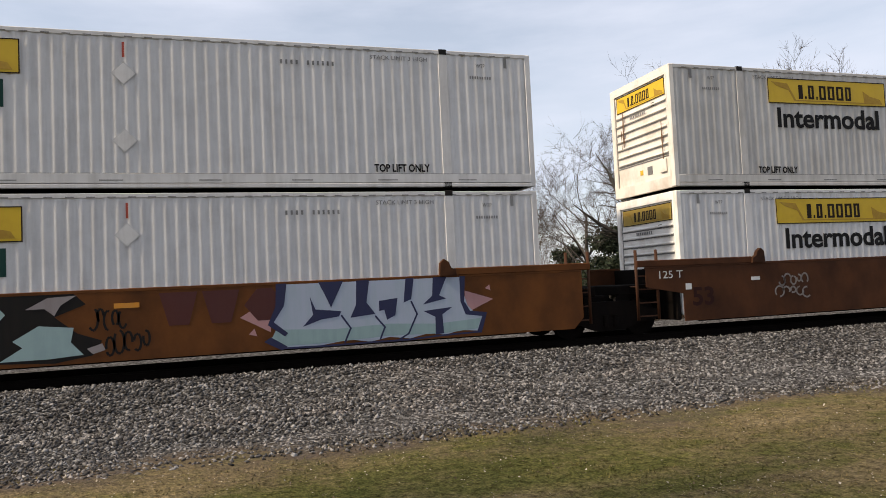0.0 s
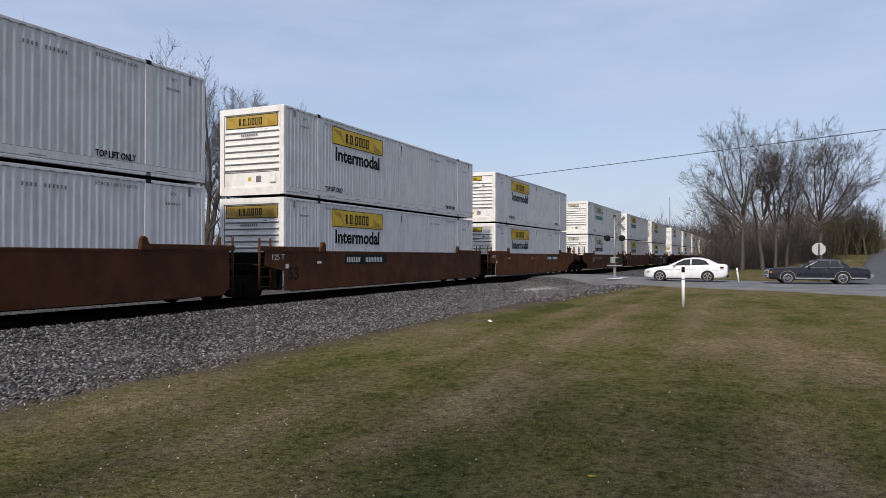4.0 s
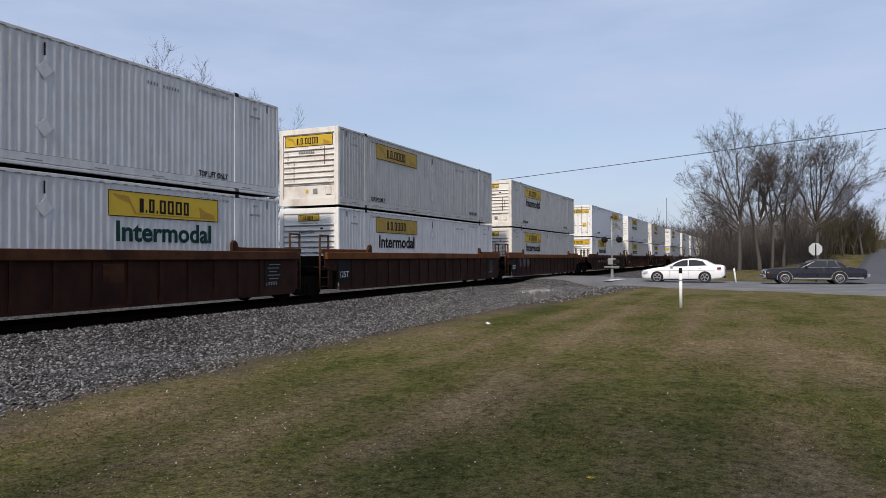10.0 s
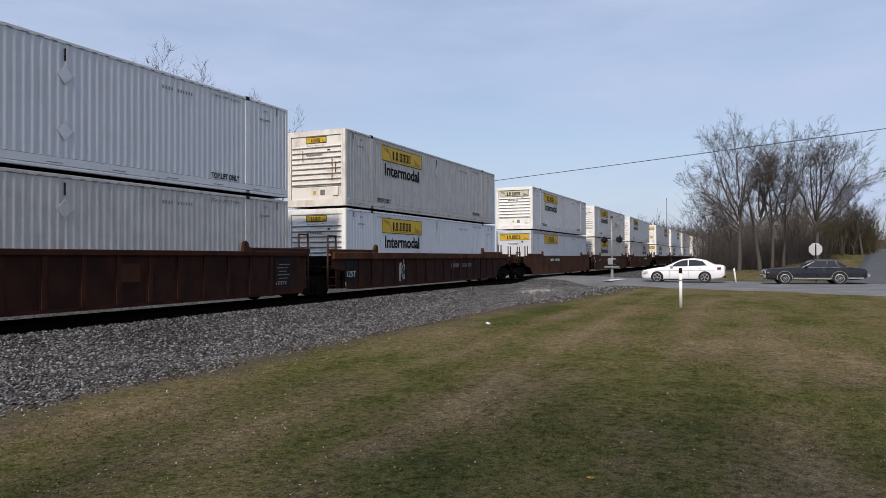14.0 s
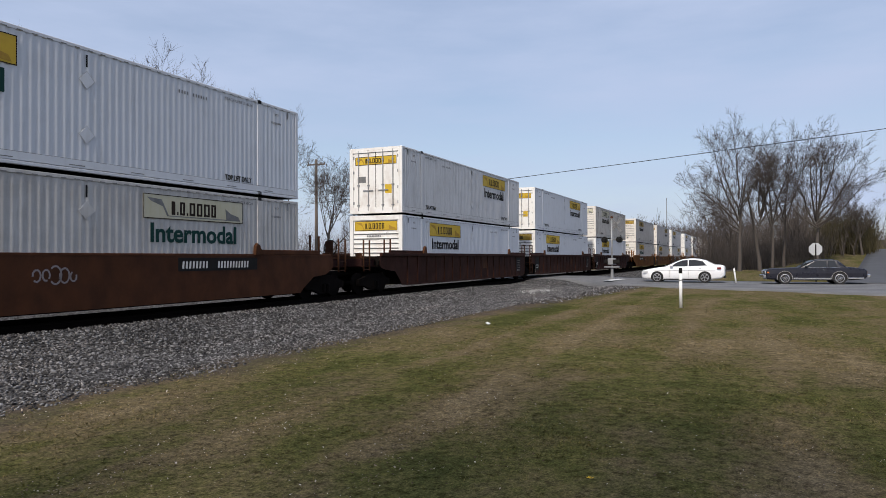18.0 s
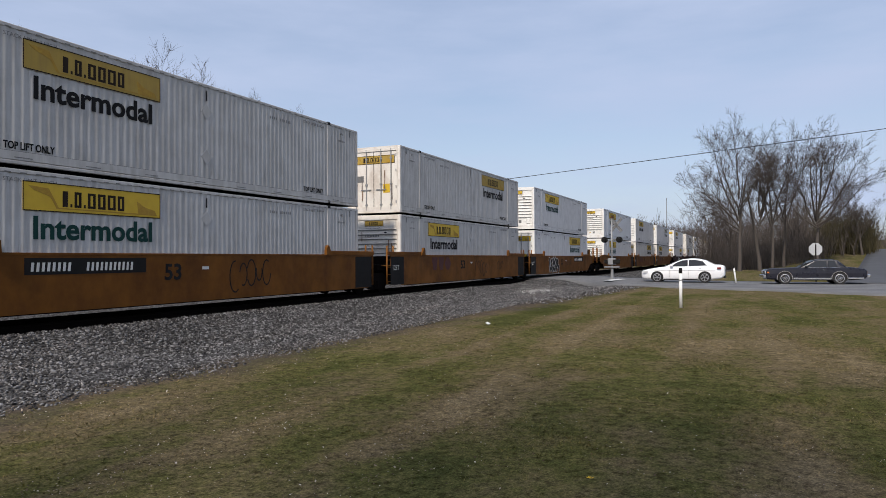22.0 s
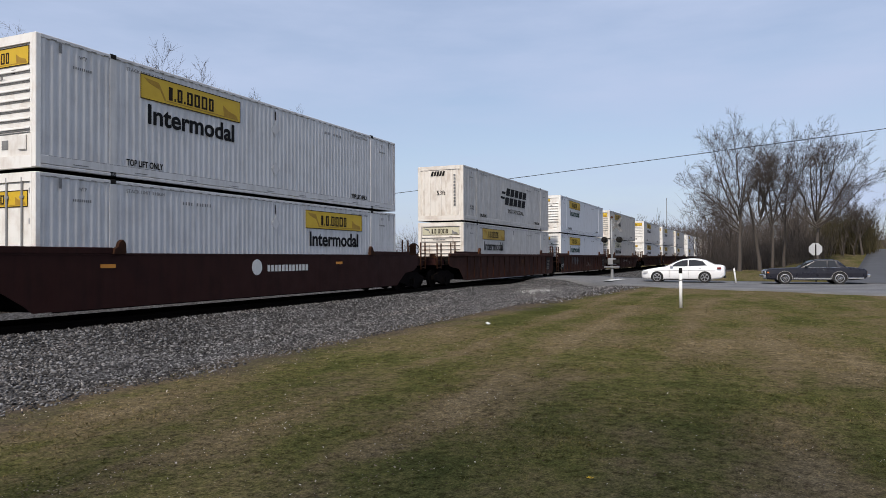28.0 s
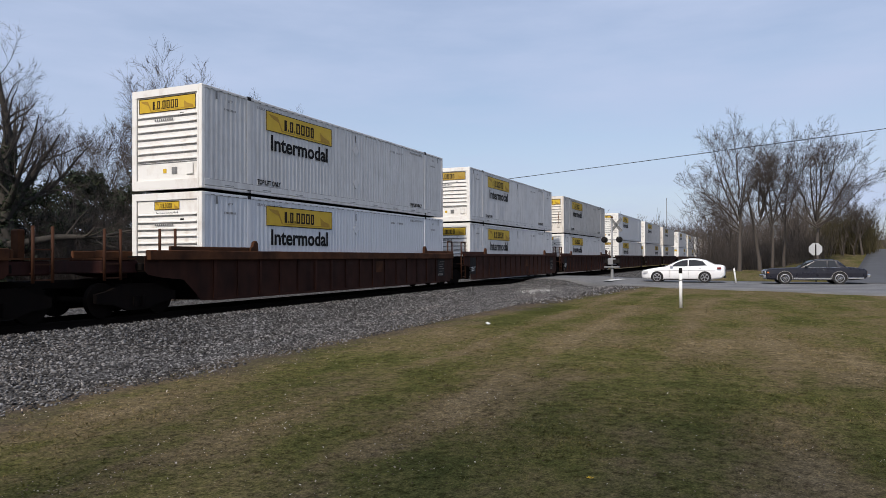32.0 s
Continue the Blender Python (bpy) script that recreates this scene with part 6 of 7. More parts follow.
                boxpart("brake_stand", "rust", root, CL + 2.45, CL + 2.60, -1.0, -0.72, 1.30, 2.05, 0.03)
    if c["rear"] == "a":
        truck(root, CL + 1.75, plain)
    # writing and reflectors on the side towards the road
    yo = -SIDE_Y - 0.001 if not ribbed else -SIDE_Y - 0.008
    for x in c.get("reflectors", ()):
        boxpart("reflector", "reflector", root, x, x + 0.42, yo - 0.006, yo, 1.20, 1.29, 0.0, "amber reflector strip")
    if c.get("plate") is not None:
        x = c["plate"]
        panelled = c.get("plate_panel", True) and not ribbed
        if panelled:
            boxpart("number_panel", "iron", root, x, x + 3.2, yo - 0.004, yo, 1.08 - 0.0, 1.44)
        put("number_bars", kept(("carno", panelled), lambda: marks(bars(8, 1.0, 0.19, 0.5, 0.1) + [[(p[0] + 1.35, p[1]) for p in q] for q in bars(11, 1.35, 0.19, 0.5, 0.1)], "placard").mesh("number_bars", "placard" if panelled else "dimwhite")), root, (x + 0.14, yo - 0.005, 0.95 if ribbed else 1.15))
    if c.get("size") is not None:
        put("size_lettering", letters("53", 0.40, c.get("size_ink", "darkmaroon" if paint == "brown" else "black"), 0.58, 0.014), root, (c["size"] - (0.3 if paint == "brown" else 0.0), yo - 0.003, 0.88 if paint != "brown" else 0.62))
        boxpart("capacity_label", "placard", root, c["size"] + 1.35, c["size"] + 1.6, yo - 0.004, yo, 1.12, 1.2)
    if c.get("badge") is not None:
        x = c["badge"]
        ink = c.get("badge_ink", "ttx")
        cup = kept(("cup", ink), lambda: marks([[(0.0, 0.60), (0.16, 0.0), (0.50, 0.0), (0.66, 0.60)]], ink).mesh("emblem", ink))
        waist = kept(("waist", ink), lambda: marks([[(0.0, 0.30), (0.24, 0.0), (0.52, 0.0), (0.76, 0.30), (0.52, 0.60), (0.24, 0.60)]], ink).mesh("emblem", ink))
        for k, me in enumerate((cup, cup, waist)):
            put("emblem", me, root, (x + k * 0.74, yo, 0.84), label="dark red painted mark" if ink == "ttx" else "pale painted mark")
    if not ribbed and not c.get("blackend") and c["front"] == "a" and not plain:
        put("number_lettering", letters("125 T", 0.17, "placard", 0.62), root, (-0.6, yo - 0.004, 1.26))
        boxpart("label_plate", "placard", root, 0.08, 0.24, yo - 0.004, yo, 0.98, 1.12)
    if c.get("blackend"):
        for key, base, sgn in (("front", 0.0, -1), ("rear", CL, 1)):
            if c[key] == "a":
                a, b = sorted((base + sgn * 0.955, base - sgn * 0.25))
                boxpart("black_panel", "iron", root, a, b, yo - 0.004, yo, 0.3, 1.47)
                if sgn < 0:
                    put("number_lettering", letters("125T", 0.2, "placard", 0.55), root, (a + 0.2, yo - 0.008, 0.92))
    for piece, x, z in c.get("murals", ()):
        piece(root, yo, x, z)
    for mat, shape, x, z in c.get("spray", ()):
        graffiti(root, mat, shape, x, z, yo)
    return root


GLYPHS = [
    [[(0.1, 0.1), (0.3, 0.9), (0.7, 0.8), (0.5, 0.45), (0.95, 0.35), (0.8, 0.0)]],
    [[(0.9, 1.0), (0.2, 0.75), (0.65, 0.5), (0.1, 0.2), (0.95, 0.05)], [(0.65, 0.5), (1.05, 0.6)]],
    [[(0.05, 0.6), (0.5, 1.0), (0.95, 0.65), (0.75, 0.1)], [(0.5, 0.95), (0.35, 0.0), (0.0, 0.12)]],
    [[(0.1, 0.95), (0.2, 0.1), (0.6, 0.3), (0.55, 0.75), (0.95, 0.9)], [(0.6, 0.3), (1.0, 0.02)]],
    [[(0.0, 0.35), (0.45, 0.1), (0.9, 0.3), (0.65, 0.7), (0.2, 0.6), (0.4, 1.0)], [(0.65, 0.7), (1.0, 1.0)]],
    [[(0.15, 0.0), (0.1, 0.55), (0.55, 0.95), (0.9, 0.6), (0.5, 0.35), (0.95, 0.0)], [(0.1, 0.55), (-0.1, 0.95)]],
]


def ribbon(lines, width):
    """Broad strokes along lines, with rounded joints."""
    s = []
    for line in lines:
        for (ax, az), (bx, bz) in zip(line, line[1:]):
            m = math.hypot(bx - ax, bz - az) + 1e-6
            ox, oz = -(bz - az) / m * width / 2, (bx - ax) / m * width / 2
            s.append([(ax + ox, az + oz), (ax - ox, az - oz), (bx - ox, bz - oz), (bx + ox, bz + oz)])
        for x, z in line:
            s.append([(x + math.cos(k * math.pi / 4) * width / 2, z + math.sin(k * math.pi / 4) * width / 2) for k in range(8)])
    return s


def flat(polys, y):
    """Sheets of paint in the x, z plane, each a hair further out than the last."""
    s = Shape()
    for i, p in enumerate(polys):
        s.add([(a, y - 0.00002 * i, b) for a, b in p], [tuple(range(len(p)))])
    return s


def graffiti(parent, mats, style, x, z, yo):
    """Sprayed letter shapes: (fill, line, accent), (seed, letters, width, height)."""
    fill, line, accent = mats
    seed, n, w, h = style
    rng = random.Random(seed)
    p = w / n
    pick = rng.sample(GLYPHS, min(n, 6))
    if accent:
        tri = [[(-0.75, h * 0.42), (0.15, h * 0.05), (0.15, h * 0.8)], [(w + 0.75, h * 0.55), (w - 0.1, h * 0.9), (w - 0.1, h * 0.2)]]
        put("spray_accent", flat(tri, 0).mesh("spray_accent", accent), parent, (x, yo - 0.001, z))
    for i in range(n):
        t = min(p, h) * 0.29
        lean, lift = rng.uniform(-0.15, 0.2), rng.uniform(-0.03, 0.03)
        lines = [[(i * p + t * 0.3 + a * (p * 1.16 - t * 0.6) + lean * (b - 0.5) * p, lift + t * 0.55 + b * (h - t * 1.1)) for a, b in q] for q in pick[i % len(pick)]]
        if line:
            put("spray_outline", flat(ribbon(lines, t * 1.40), 0).mesh("spray_outline", line), parent, (x, yo - 0.002 - 0.0026 * i, z), "sprayed graffiti outline")
        if fill:
            put("spray_shape", flat(ribbon(lines, t), 0).mesh("spray_shape", fill), parent, (x, yo - 0.0033 - 0.0026 * i, z), "sprayed graffiti letter shape")


def mural(parent, yo, x, z, sheets):
    """A sprayed piece built up of flat paint shapes; sheets: (name, material, outlines), the first lies deepest."""
    for i, (name, mat, polys) in enumerate(sheets):
        put(name, flat(polys, 0).mesh(name, mat), parent, (x, yo - 0.0015 - 0.0022 * i, z), "sprayed graffiti paint")


def silver_piece(parent, yo, x, z):
    body = [(0.30, 1.22), (4.0, 1.22), (3.98, 0.85), (4.05, 0.62), (4.2, 0.45), (4.42, 0.42), (4.3, 0.08), (3.9, 0.12), (3.55, 0.05), (3.2, 0.1), (2.8, 0.02), (2.4, 0.08), (2.0, 0.01),
            (1.6, 0.08), (1.0, 0.0), (0.35, 0.0), (0.0, 0.15), (0.25, 0.3), (0.1, 0.55), (0.28, 0.75)]
    low = [(0.2, 0.36), (1.3, 0.30), (2.4, 0.34), (3.4, 0.28), (4.32, 0.34), (4.25, 0.13), (3.5, 0.08), (2.4, 0.10), (1.0, 0.04), (0.4, 0.04), (0.1, 0.16)]
    lines = [[(0.22, 1.22), (0.42, 1.22), (0.36, 0.8), (0.16, 0.5), (0.42, 0.28), (0.36, 0.22), (0.05, 0.45), (0.2, 0.8)], [(-0.03, 0.14), (0.1, 0.22), (0.40, 0.03), (0.3, -0.04)],
             [(1.02, 1.22), (1.5, 1.22), (1.38, 0.98), (1.25, 0.72), (1.15, 0.95)], [(0.85, 0.95), (0.95, 0.7), (1.45, 0.64), (1.4, 0.54), (1.05, 0.5), (0.7, 0.38), (0.9, 0.6)],
             [(1.76, 1.22), (2.02, 1.22), (1.95, 0.78), (2.12, 0.55), (1.62, 0.5), (1.74, 0.75)], [(2.2, 0.80), (2.58, 0.84), (2.52, 0.5), (2.35, 0.42), (2.3, 0.62), (2.2, 0.6)],
             [(2.76, 1.22), (2.93, 1.22), (2.86, 0.8), (2.70, 0.74)], [(3.33, 1.22), (3.62, 1.22), (3.45, 0.85), (3.6, 0.78), (3.1, 0.68), (3.3, 0.85)],
             [(3.34, 0.06), (3.52, 0.08), (3.5, 0.46), (3.72, 0.60), (3.1, 0.55), (3.35, 0.42)], [(3.9, 1.22), (4.02, 1.22), (3.98, 0.7), (4.1, 0.5), (4.47, 0.45), (4.33, 0.04), (4.24, 0.08), (4.36, 0.38), (4.0, 0.43), (3.9, 0.7)]]
    lines += ribbon([[(1.45, 0.55), (1.62, 0.3), (1.5, 0.04)], [(2.12, 0.5), (2.3, 0.28), (2.2, 0.05)], [(2.86, 0.75), (2.97, 0.5), (2.78, 0.12), (2.6, 0.02)], [(0.3, 0.0), (1.0, -0.01), (2.0, 0.0), (2.8, 0.0), (3.5, 0.04), (4.3, 0.06)]], 0.035)
    pink = [[(-0.45, 0.62), (0.15, 0.98), (0.1, 0.32)], [(4.0, 0.92), (4.62, 0.72), (4.0, 0.45)], [(-0.15, 1.0), (-0.05, 1.1), (0.0, 0.98)], [(-0.3, 0.3), (-0.2, 0.4), (-0.15, 0.26)], [(4.45, 0.95), (4.55, 1.02), (4.57, 0.9)]]
    mural(parent, yo, x, z, (("spray_accent", "pink", pink), ("spray_shape", "silver", [body]), ("spray_shade", "aqua", [low]), ("spray_outline", "navy", lines)))


def aqua_piece(parent, yo, x, z):
    back = [(-1.2, 1.18), (2.3, 1.2), (2.5, 1.0), (2.0, 0.8), (2.35, 0.5), (2.75, 0.35), (2.6, 0.1), (2.0, 0.0), (1.1, 0.05), (0.2, 0.0), (-1.2, 0.05)]
    fill = [[(0.35, 1.14), (1.05, 1.12), (1.25, 0.88), (0.85, 0.42), (1.05, 0.2), (0.55, 0.22), (0.6, 0.6), (0.75, 0.82), (0.45, 0.8)], [(1.35, 0.42), (1.75, 0.66), (2.3, 0.6), (2.25, 0.35), (2.45, 0.12), (1.9, 0.08), (1.15, 0.08), (1.5, 0.3)],
            [(-1.1, 1.1), (-0.5, 1.1), (-0.3, 0.6), (-0.6, 0.25), (-1.1, 0.2)], [(-0.2, 0.2), (0.4, 0.15), (0.3, 0.4), (-0.1, 0.5)]]
    pale = [[(1.55, 0.95), (1.9, 1.14), (2.35, 1.16), (2.1, 1.0), (2.0, 0.82), (1.85, 0.95)], [(2.5, 0.22), (2.75, 0.3), (2.8, 0.18), (2.6, 0.12)]]
    mural(parent, yo, x, z, (("spray_shade", "iron", [back]), ("spray_shape", "aqua", fill), ("spray_highlight", "greyspray", pale)))


def scribble(parent, mat, seed, x, z, w, h, yo, n=5):
    """A thin tag of looping lines."""
    rng = random.Random(seed)
    s = Shape()
    for i in range(n):
        cx, cz = w * (i + 0.5) / n, h * rng.uniform(0.35, 0.65)
        a0, turn, r = rng.uniform(0, 6.28), rng.uniform(3.5, 6.0), h * rng.uniform(0.25, 0.5)
        last = None
        for j in range(11):
            a = a0 + turn * j / 10
            q = (cx + math.cos(a) * r * 0.6 * w / n / h * 2.2, cz + math.sin(a) * r)
            if last:
                dx, dz = q[0] - last[0], q[1] - last[1]
                m = math.hypot(dx, dz) + 1e-6
                ox, oz = -dz / m * 0.021, dx / m * 0.021
                s.add([(last[0] - ox, 0, last[1] - oz), (q[0] - ox, 0, q[1] - oz), (q[0] + ox, 0, q[1] + oz), (last[0] + ox, 0, last[1] + oz)], [(0, 1, 2, 3)])
            last = q
    put("spray_tag", s.mesh("spray_tag", mat), parent, (x, yo - 0.003, z), "thin sprayed tag")


# ---- the train ----
WHITE = "white corrugated steel container with a yellow haulier panel, on a rail car"


def box_spec(code, rng):
    """Code letters: N or D (end or doors lead), then paint, then panel, then end."""
    lead, paint, panel, end = code
    spec = dict(paint={"w": "white", "b": "bright", "d": "dull", "r": "rusty", "s": "plate"}[paint], doors_first=lead == "D",
                logo={"y": "yellow", "p": "palelogo", "o": "oldlogo", "-": ""}[panel[0]], word={"k": "black", "g": "green", "t": "teal", "-": ""}[panel[1]],
                end={"s": "small", "w": "wide", "d": "doors", "p": "plain"}[end[0]], end_logo={"y": "yellow", "p": "palelogo", "o": "oldlogo"}[end[1]], smooth=paint == "s")
    look_of = {"w": "white", "b": "clean bright white", "d": "dull grimy white", "r": "rust-streaked white", "s": "smooth white"}[paint]
    form = "sheet-sided" if paint == "s" else "corrugated steel"
    face = {"s": "ribbed end", "w": "broad-panelled ribbed end", "d": "doors", "p": "plain end"}[end[0]]
    spec["label"] = f"{look_of} {form} container with {face} leading"
    if panel == "--":
        spec["slant"] = True
        spec["label"] = "off-white corrugated container with a slanted black mark"
    return spec


SMOOTH = "smooth-sided {} steel well car carrying two stacked containers"
RIBBED = "ribbed {} steel well car carrying two stacked containers"
TINT = {"brown": "rust-brown", "orange": "orange-brown", "gold": "yellow-ochre", "maroon": "dark red-brown", "darkmaroon": "dark maroon"}
# joint before the unit, paint, ribbed, upper box, lower box, extras
UNITS = [
    ("a", "orange", 0, ("N", "w", "yg", "sy"), ("N", "w", "yg", "sy"), dict(mark="red", badge=8.65, reflectors=(7.9,), murals=((silver_piece, 10.5, 0.29), (aqua_piece, 4.95, 0.30)), tags=(("iron", 71, 7.5, 0.85, 0.6, 0.4), ("iron", 72, 7.75, 0.35, 0.75, 0.5)))),
    ("a", "brown", 0, ("N", "d", "yk", "wy"), ("N", "w", "yk", "wo"), dict(tank=True, brake=True, size=0.55, plate=9.5, plate_panel=True, tags=(("dimwhite", 3, 2.7, 0.95, 0.85, 0.28), ("dimwhite", 5, 2.6, 0.68, 1.0, 0.26), ("tagdark", 4, 6.1, 0.75, 0.7, 0.55)))),
    ("c", "brown", 0, ("N", "s", "y-", "wy"), ("N", "b", "yk", "sy"), dict(plate=3.8, plate_panel=False, brake=True, spray=((("greyspray", "iron", None), (7, 3, 2.7, 0.9), 7.6, 0.36), (("greyspray", None, None), (8, 2, 1.0, 0.7), 12.4, 0.5)), tags=(("dimwhite", 61, 13.6, 0.6, 1.1, 0.35), ("placard", 62, 2.5, 1.05, 1.2, 0.3), ("dimwhite", 63, 14.9, 0.55, 1.1, 0.4)), reflectors=(2.6,))),
    ("c", "brown", 0, ("N", "w", "yg", "sy"), ("N", "w", "yk", "sy"), dict(plate=3.4, plate_panel=False, brake=True, tags=(("placard", 9, 0.6, 0.95, 2.4, 0.3), ("greyspray", 10, 8.2, 0.55, 2.6, 0.6)))),
    ("c", "brown", 0, ("N", "w", "yg", "sy"), ("N", "w", "yg", "sy"), dict(plate=3.6, size=0.4, brake=True)),
    ("a", "brown", 0, ("N", "w", "yk", "wo"), ("N", "w", "yk", "wo"), dict(plate=3.6, size=0.5, size_ink="black")),
    ("a", "orange", 0, ("N", "w", "yg", "sy"), ("N", "w", "yg", "sy"), dict(plate=10.6, reflectors=(2.2, 6.9), brake=True)),
    ("c", "brown", 0, ("N", "w", "pt", "sp"), ("N", "w", "pk", "sp"), dict(plate=3.0, plate_panel=False, tags=(("placard", 12, 1.8, 0.95, 0.8, 0.4),))),
    ("a", "brown", 0, ("N", "w", "yk", "sy"), ("N", "d", "yk", "sy"), dict(size=0.6, reflectors=(6.0,))),
    ("a", "darkmaroon", 0, ("N", "d", "yk", "wp"), ("N", "w", "yk", "so"), dict(plate=8.3, brake=True, reflectors=(2.4, 6.2, 15.2), spray=((("tagdark", "greyspray", None), (21, 5, 3.3, 0.9), 11.8, 0.36), (("iron", "tagdark", None), (22, 4, 3.6, 0.72), 7.4, 0.32)), tags=(("dimwhite", 64, 3.4, 0.6, 1.6, 0.6),))),
    ("c", "maroon", 1, ("N", "w", "yk", "sy"), ("D", "w", "yg", "dy"), dict(chord="rust")),
    ("a", "maroon", 1, ("N", "d", "o-", "wy"), ("N", "w", "ok", "sy"), dict(chord="orange")),
    ("a", "maroon", 1, ("N", "d", "yk", "sy"), ("N", "d", "yk", "sy"), dict(chord="orange", badge=1.4, badge_ink="tagdark")),
    ("c6.9", "maroon", 1, ("D", "b", "yg", "dy"), ("N", "w", "yk", "wy"), dict(plate=2.2, plate_panel=False, chord="rust")),
    ("a", "maroon", 1, ("N", "b", "yk", "sy"), ("N", "d", "yk", "so"), dict(chord="maroon")),
    ("a", "maroon", 1, ("N", "d", "yk", "sy"), ("N", "b", "yk", "sy"), dict(chord="rust", plate=9.6, plate_panel=False, tags=(("placard", 31, 4.2, 0.5, 0.5, 0.9),))),
    ("c", "brown", 0, ("N", "w", "yk", "wp"), ("N", "s", "y-", "wy"), dict(plate=4.2, brake=True, plate_panel=True)),
    ("a", "brown", 0, ("N", "w", "yk", "sy"), ("N", "d", "yk", "sy"), dict(size=0.5, reflectors=(2.4,))),
    ("a", "brown", 0, ("N", "b", "yg", "sy"), ("D", "d", "pg", "dp"), dict(plate=10.9, size=0.55, tags=(("greyspray", 33, 6.8, 0.85, 1.1, 0.4),), brake=True)),
    ("c", "maroon", 1, ("D", "w", "yk", "dy"), ("N", "b", "yk", "wy"), dict(chord="maroon")),
    ("a", "maroon", 1, ("D", "b", "yk", "dy"), ("N", "b", "yk", "wo"), dict(chord="maroon")),
    ("a", "darkmaroon", 1, ("N", "r", "pk", "wp"), ("N", "b", "yk", "so"), dict(chord="maroon")),
    ("c", "gold", 0, ("N", "d", "ok", "wo"), ("N", "d", "yg", "sp"), dict(plate=2.8, size=6.6, blackend=True, tags=(("iron", 41, 9.1, 0.45, 1.8, 0.95),))),
    ("a", "gold", 0, ("D", "d", "ok", "do"), ("N", "d", "yk", "so"), dict(badge=3.1, size=6.6, blackend=True, tags=(("iron", 42, 8.6, 0.45, 1.9, 0.95), ("iron", 43, 12.0, 0.8, 1.2, 0.45)))),
    ("a", "gold", 0, ("N", "w", "yg", "sy"), ("D", "w", "yg", "dy"), dict(plate=11.2, size=7.0, blackend=True, brake=True, spray=((("iron", "placard", None), (44, 3, 2.7, 1.2), 3.5, 0.28),), tags=(("iron", 45, 8.8, 0.8, 1.2, 0.5),))),
    ("c", "gold", 0, ("N", "b", "yk", "sy"), ("N", "w", "yg", "sy"), dict(plate=3.0, size=6.9, blackend=True, tags=(("iron", 46, 7.5, 0.85, 1.3, 0.5),), reflectors=(2.3,))),
    ("a", "gold", 0, ("N", "w", "yk", "sy"), ("D", "d", "yk", "dy"), dict(badge=3.1, size=6.6, blackend=True)),
    ("a", "gold", 0, ("D", "w", "pk", "dy"), ("N", "d", "yk", "so"), dict(badge=3.1, size=6.6, blackend=True, brake=True)),
    ("c", "darkmaroon", 0, ("N", "w", "yk", "wy"), ("D", "w", "yk", "dy"), dict(round_badge=7.2, brake=True, reflectors=(1.6, 11.6))),
    ("c", "maroon", 1, ("N", "d", "--", "pp"), ("N", "d", "ok", "wp"), dict(chord="maroon")),
    ("a", "maroon", 1, ("N", "b", "yg", "sy"), ("N", "b", "yg", "sy"), dict(chord="maroon", badge=3.4, badge_ink="tagdark", tags=(("dimwhite", 66, 8.8, 0.6, 1.4, 0.5),))),
    ("a", "maroon", 1, ("N", "d", "ok", "wy"), ("N", "d", "pk", "wp"), dict(chord="rust", brake=True, plate=7.4, plate_panel=False, tags=(("dimwhite", 67, 11.0, 0.5, 1.0, 0.6),))),
    ("c", "maroon", 1, ("N", "w", "yk", "wy"), ("N", "b", "yk", "sy"), dict(chord="rust")),
    ("a", "maroon", 1, ("N", "w", "yk", "wo"), ("N", "w", "yk", "wy"), dict(chord="maroon")),
    ("a", "maroon", 1, ("N", "d", "yk", "wy"), ("N", "w", "yk", "sy"), dict(chord="maroon", brake=True)),
]
RIDE = [(0, -9.72), (1, -30.35), (2, -50.98), (3, -71.60), (6, -133.10), (9, -194.67), (12, -256.30), (15, -317.67), (18, -379.60), (19, -400.05), (20, -420.88),
        (21, -442.05), (23, -483.20), (26, -545.02), (29, -606.74), (32, -668.30)]
LOWER_Z, UPPER_Z = 0.41, 3.365
MOVING = []


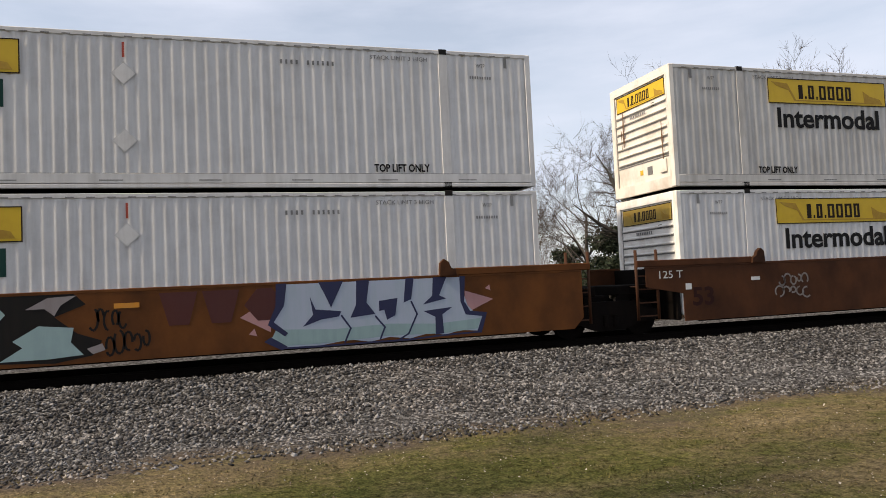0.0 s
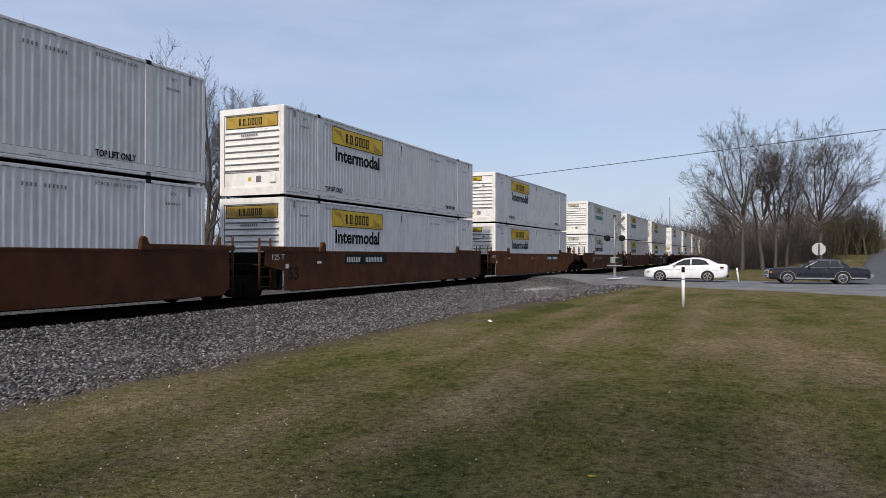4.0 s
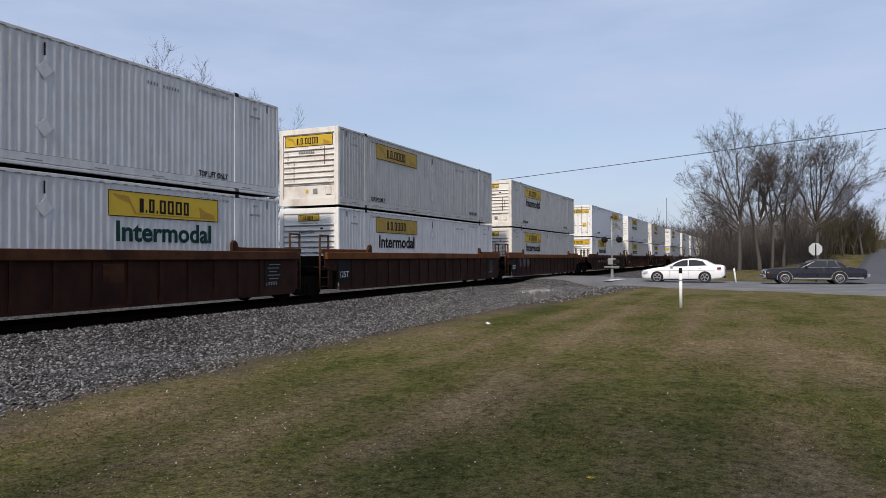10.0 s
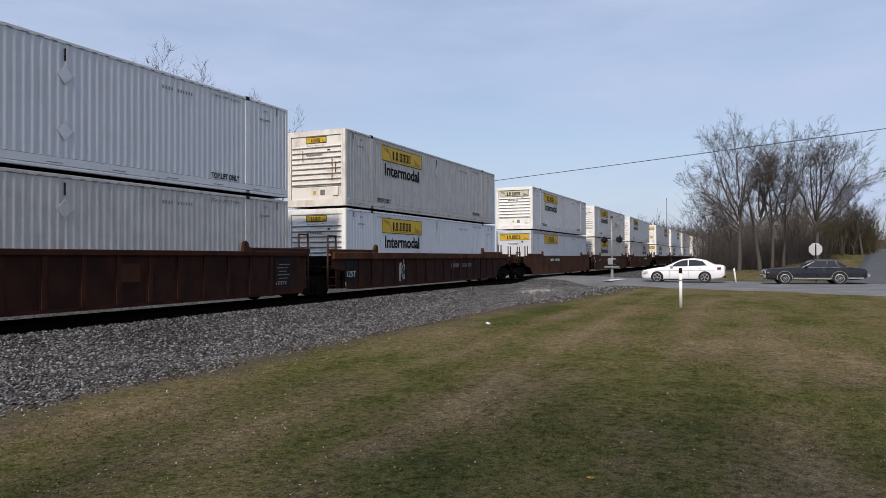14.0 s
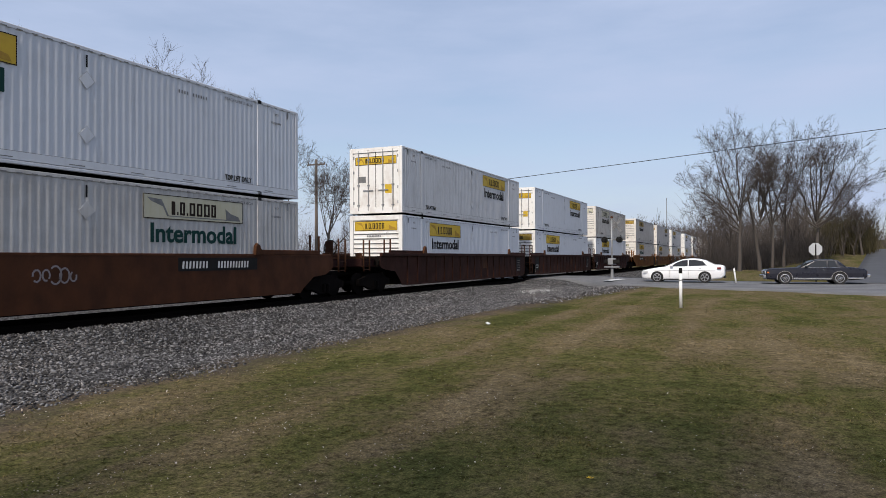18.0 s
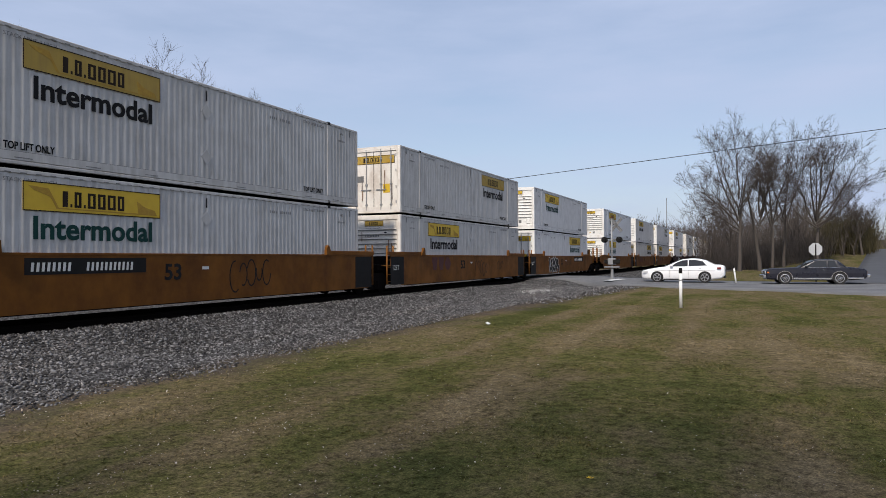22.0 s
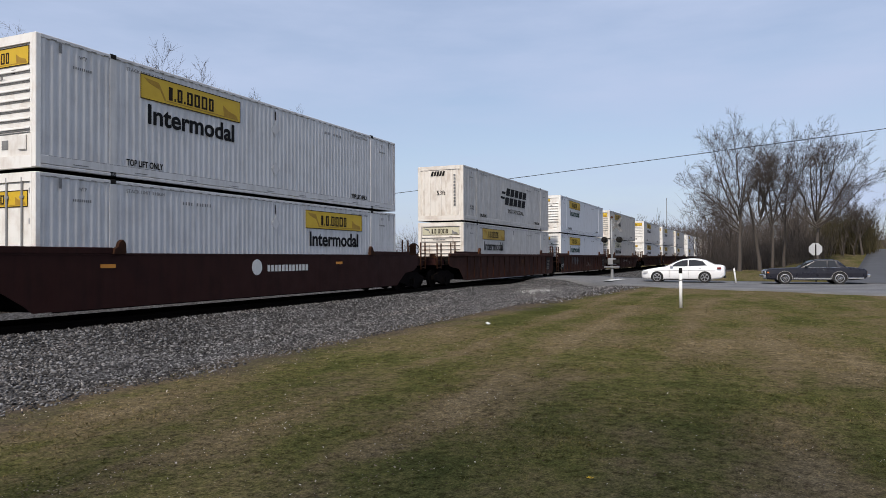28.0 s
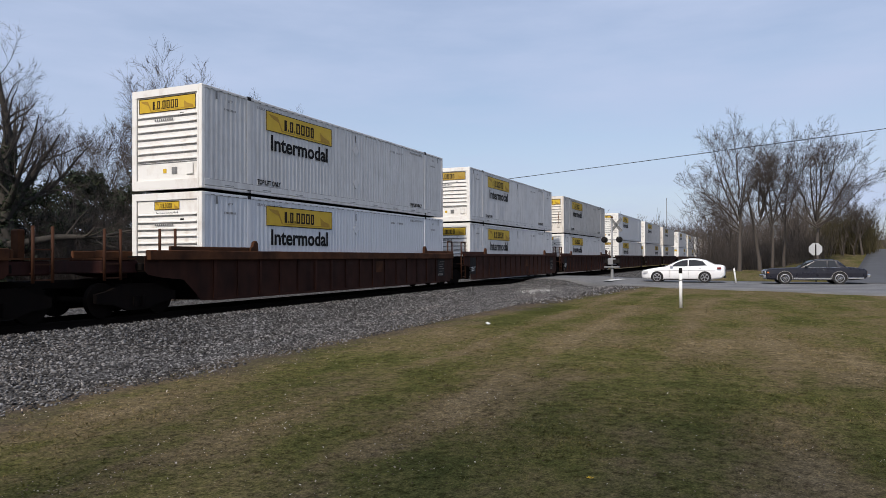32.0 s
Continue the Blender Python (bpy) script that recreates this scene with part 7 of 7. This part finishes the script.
def build_train():
    rng = random.Random(9)
    far = []
    for i in range(18):
        joint = "c" if i % 3 == 0 else "a"
        paint = ("maroon", "brown", "maroon", "gold", "brown", "darkmaroon")[i // 3 % 6]
        pick = lambda: ("N" if rng.random() < 0.75 else "D", rng.choice("wwbd"), rng.choice(("yk", "yg", "yk", "ok", "pk")), rng.choice(("sy", "wy", "so")))
        up, lo = pick(), pick()
        up, lo = [(b[0], b[1], b[2], "dy") if b[0] == "D" else b for b in (up, lo)]
        far.append((joint, paint, int(paint == "maroon"), up, lo, dict(plain=True)))
    units = UNITS + far
    s = 0.0
    for i, (joint, paint, ribbed, up, lo, extra) in enumerate(units):
        gap = 3.5 if joint == "a" else float(joint[1:] or 7.5)
        s += (CL + gap) if i else 0.0
        rear = units[i + 1][0][0] if i + 1 < len(units) else "c"
        spec = dict(extra, paint=paint, ribbed=bool(ribbed), front=joint[0], rear=rear, label=(RIBBED if ribbed else SMOOTH).format(TINT[paint]))
        wagon = well_car(spec)
        yo = -SIDE_Y - 0.001 if not ribbed else -SIDE_Y - 0.008
        for mat, seed, x, z, w, h in extra.get("tags", ()):
            scribble(wagon, mat, seed, x, z, w, h, yo)
        if extra.get("round_badge"):
            put("emblem", kept("round", lambda: marks([[(math.cos(a * 0.3926) * 0.24, math.sin(a * 0.3926) * 0.24) for a in range(16)]] + [[(p[0] + 0.5, p[1] - 0.14) for p in q] for q in bars(12, 2.2, 0.2, 0.7)], "placard").mesh("emblem", "placard")), wagon, (extra["round_badge"], yo, 1.15), label="round white mark with a row of bars")
        MOVING.append((wagon, s, 0.0))
        MOVING.append((container(dict(box_spec(lo, rng), plain=extra.get("plain"), mark=extra.get("mark", "black"))), s, LOWER_Z))
        MOVING.append((container(dict(box_spec(up, rng), plain=extra.get("plain"), mark=extra.get("mark", "black"))), s, UPPER_Z))


def motions():
    """The train rolls by towards -x at a steady speed."""
    for ob, s, z in MOVING:
        walk(ob, [(t, pose(s + d, TRACK_Y, z)) for t, d in RIDE])


build_ground()
build_road()
build_track()
build_cars()
marker_post(22.9, 2.2, 1.28, 0)
marker_post(45.9, 1.25, 1.15, -7)
stop_sign(50.2, -3.25)
crossing_signal(49.3, 9.2)
utility_pole(*at(34.0, 62), 11.2)
wire("overhead_cable", ray_point(34.0, 4.43, 62), ray_point(-17.73, 9.12, 58), 0.1, 0.024, "black overhead cable strung from a pole")
utility_pole(*at(-17.73, 58), 11.2, "weathered wooden utility pole beside the road")
mast = tagged(new("radio_mast"), "thin grey radio mast far behind the train", "mast")
mx, my = at(6.45, 260)
mast.location = (mx, my, float(ground_z(mx, my)))
put("pole", Shape().tube((0, 0, 0), (0, 0, 23), 0.22, 0.12, 6).mesh("pole", "galv"), mast)
build_trees()
build_train()
build_grass()
build_stones()
motions()
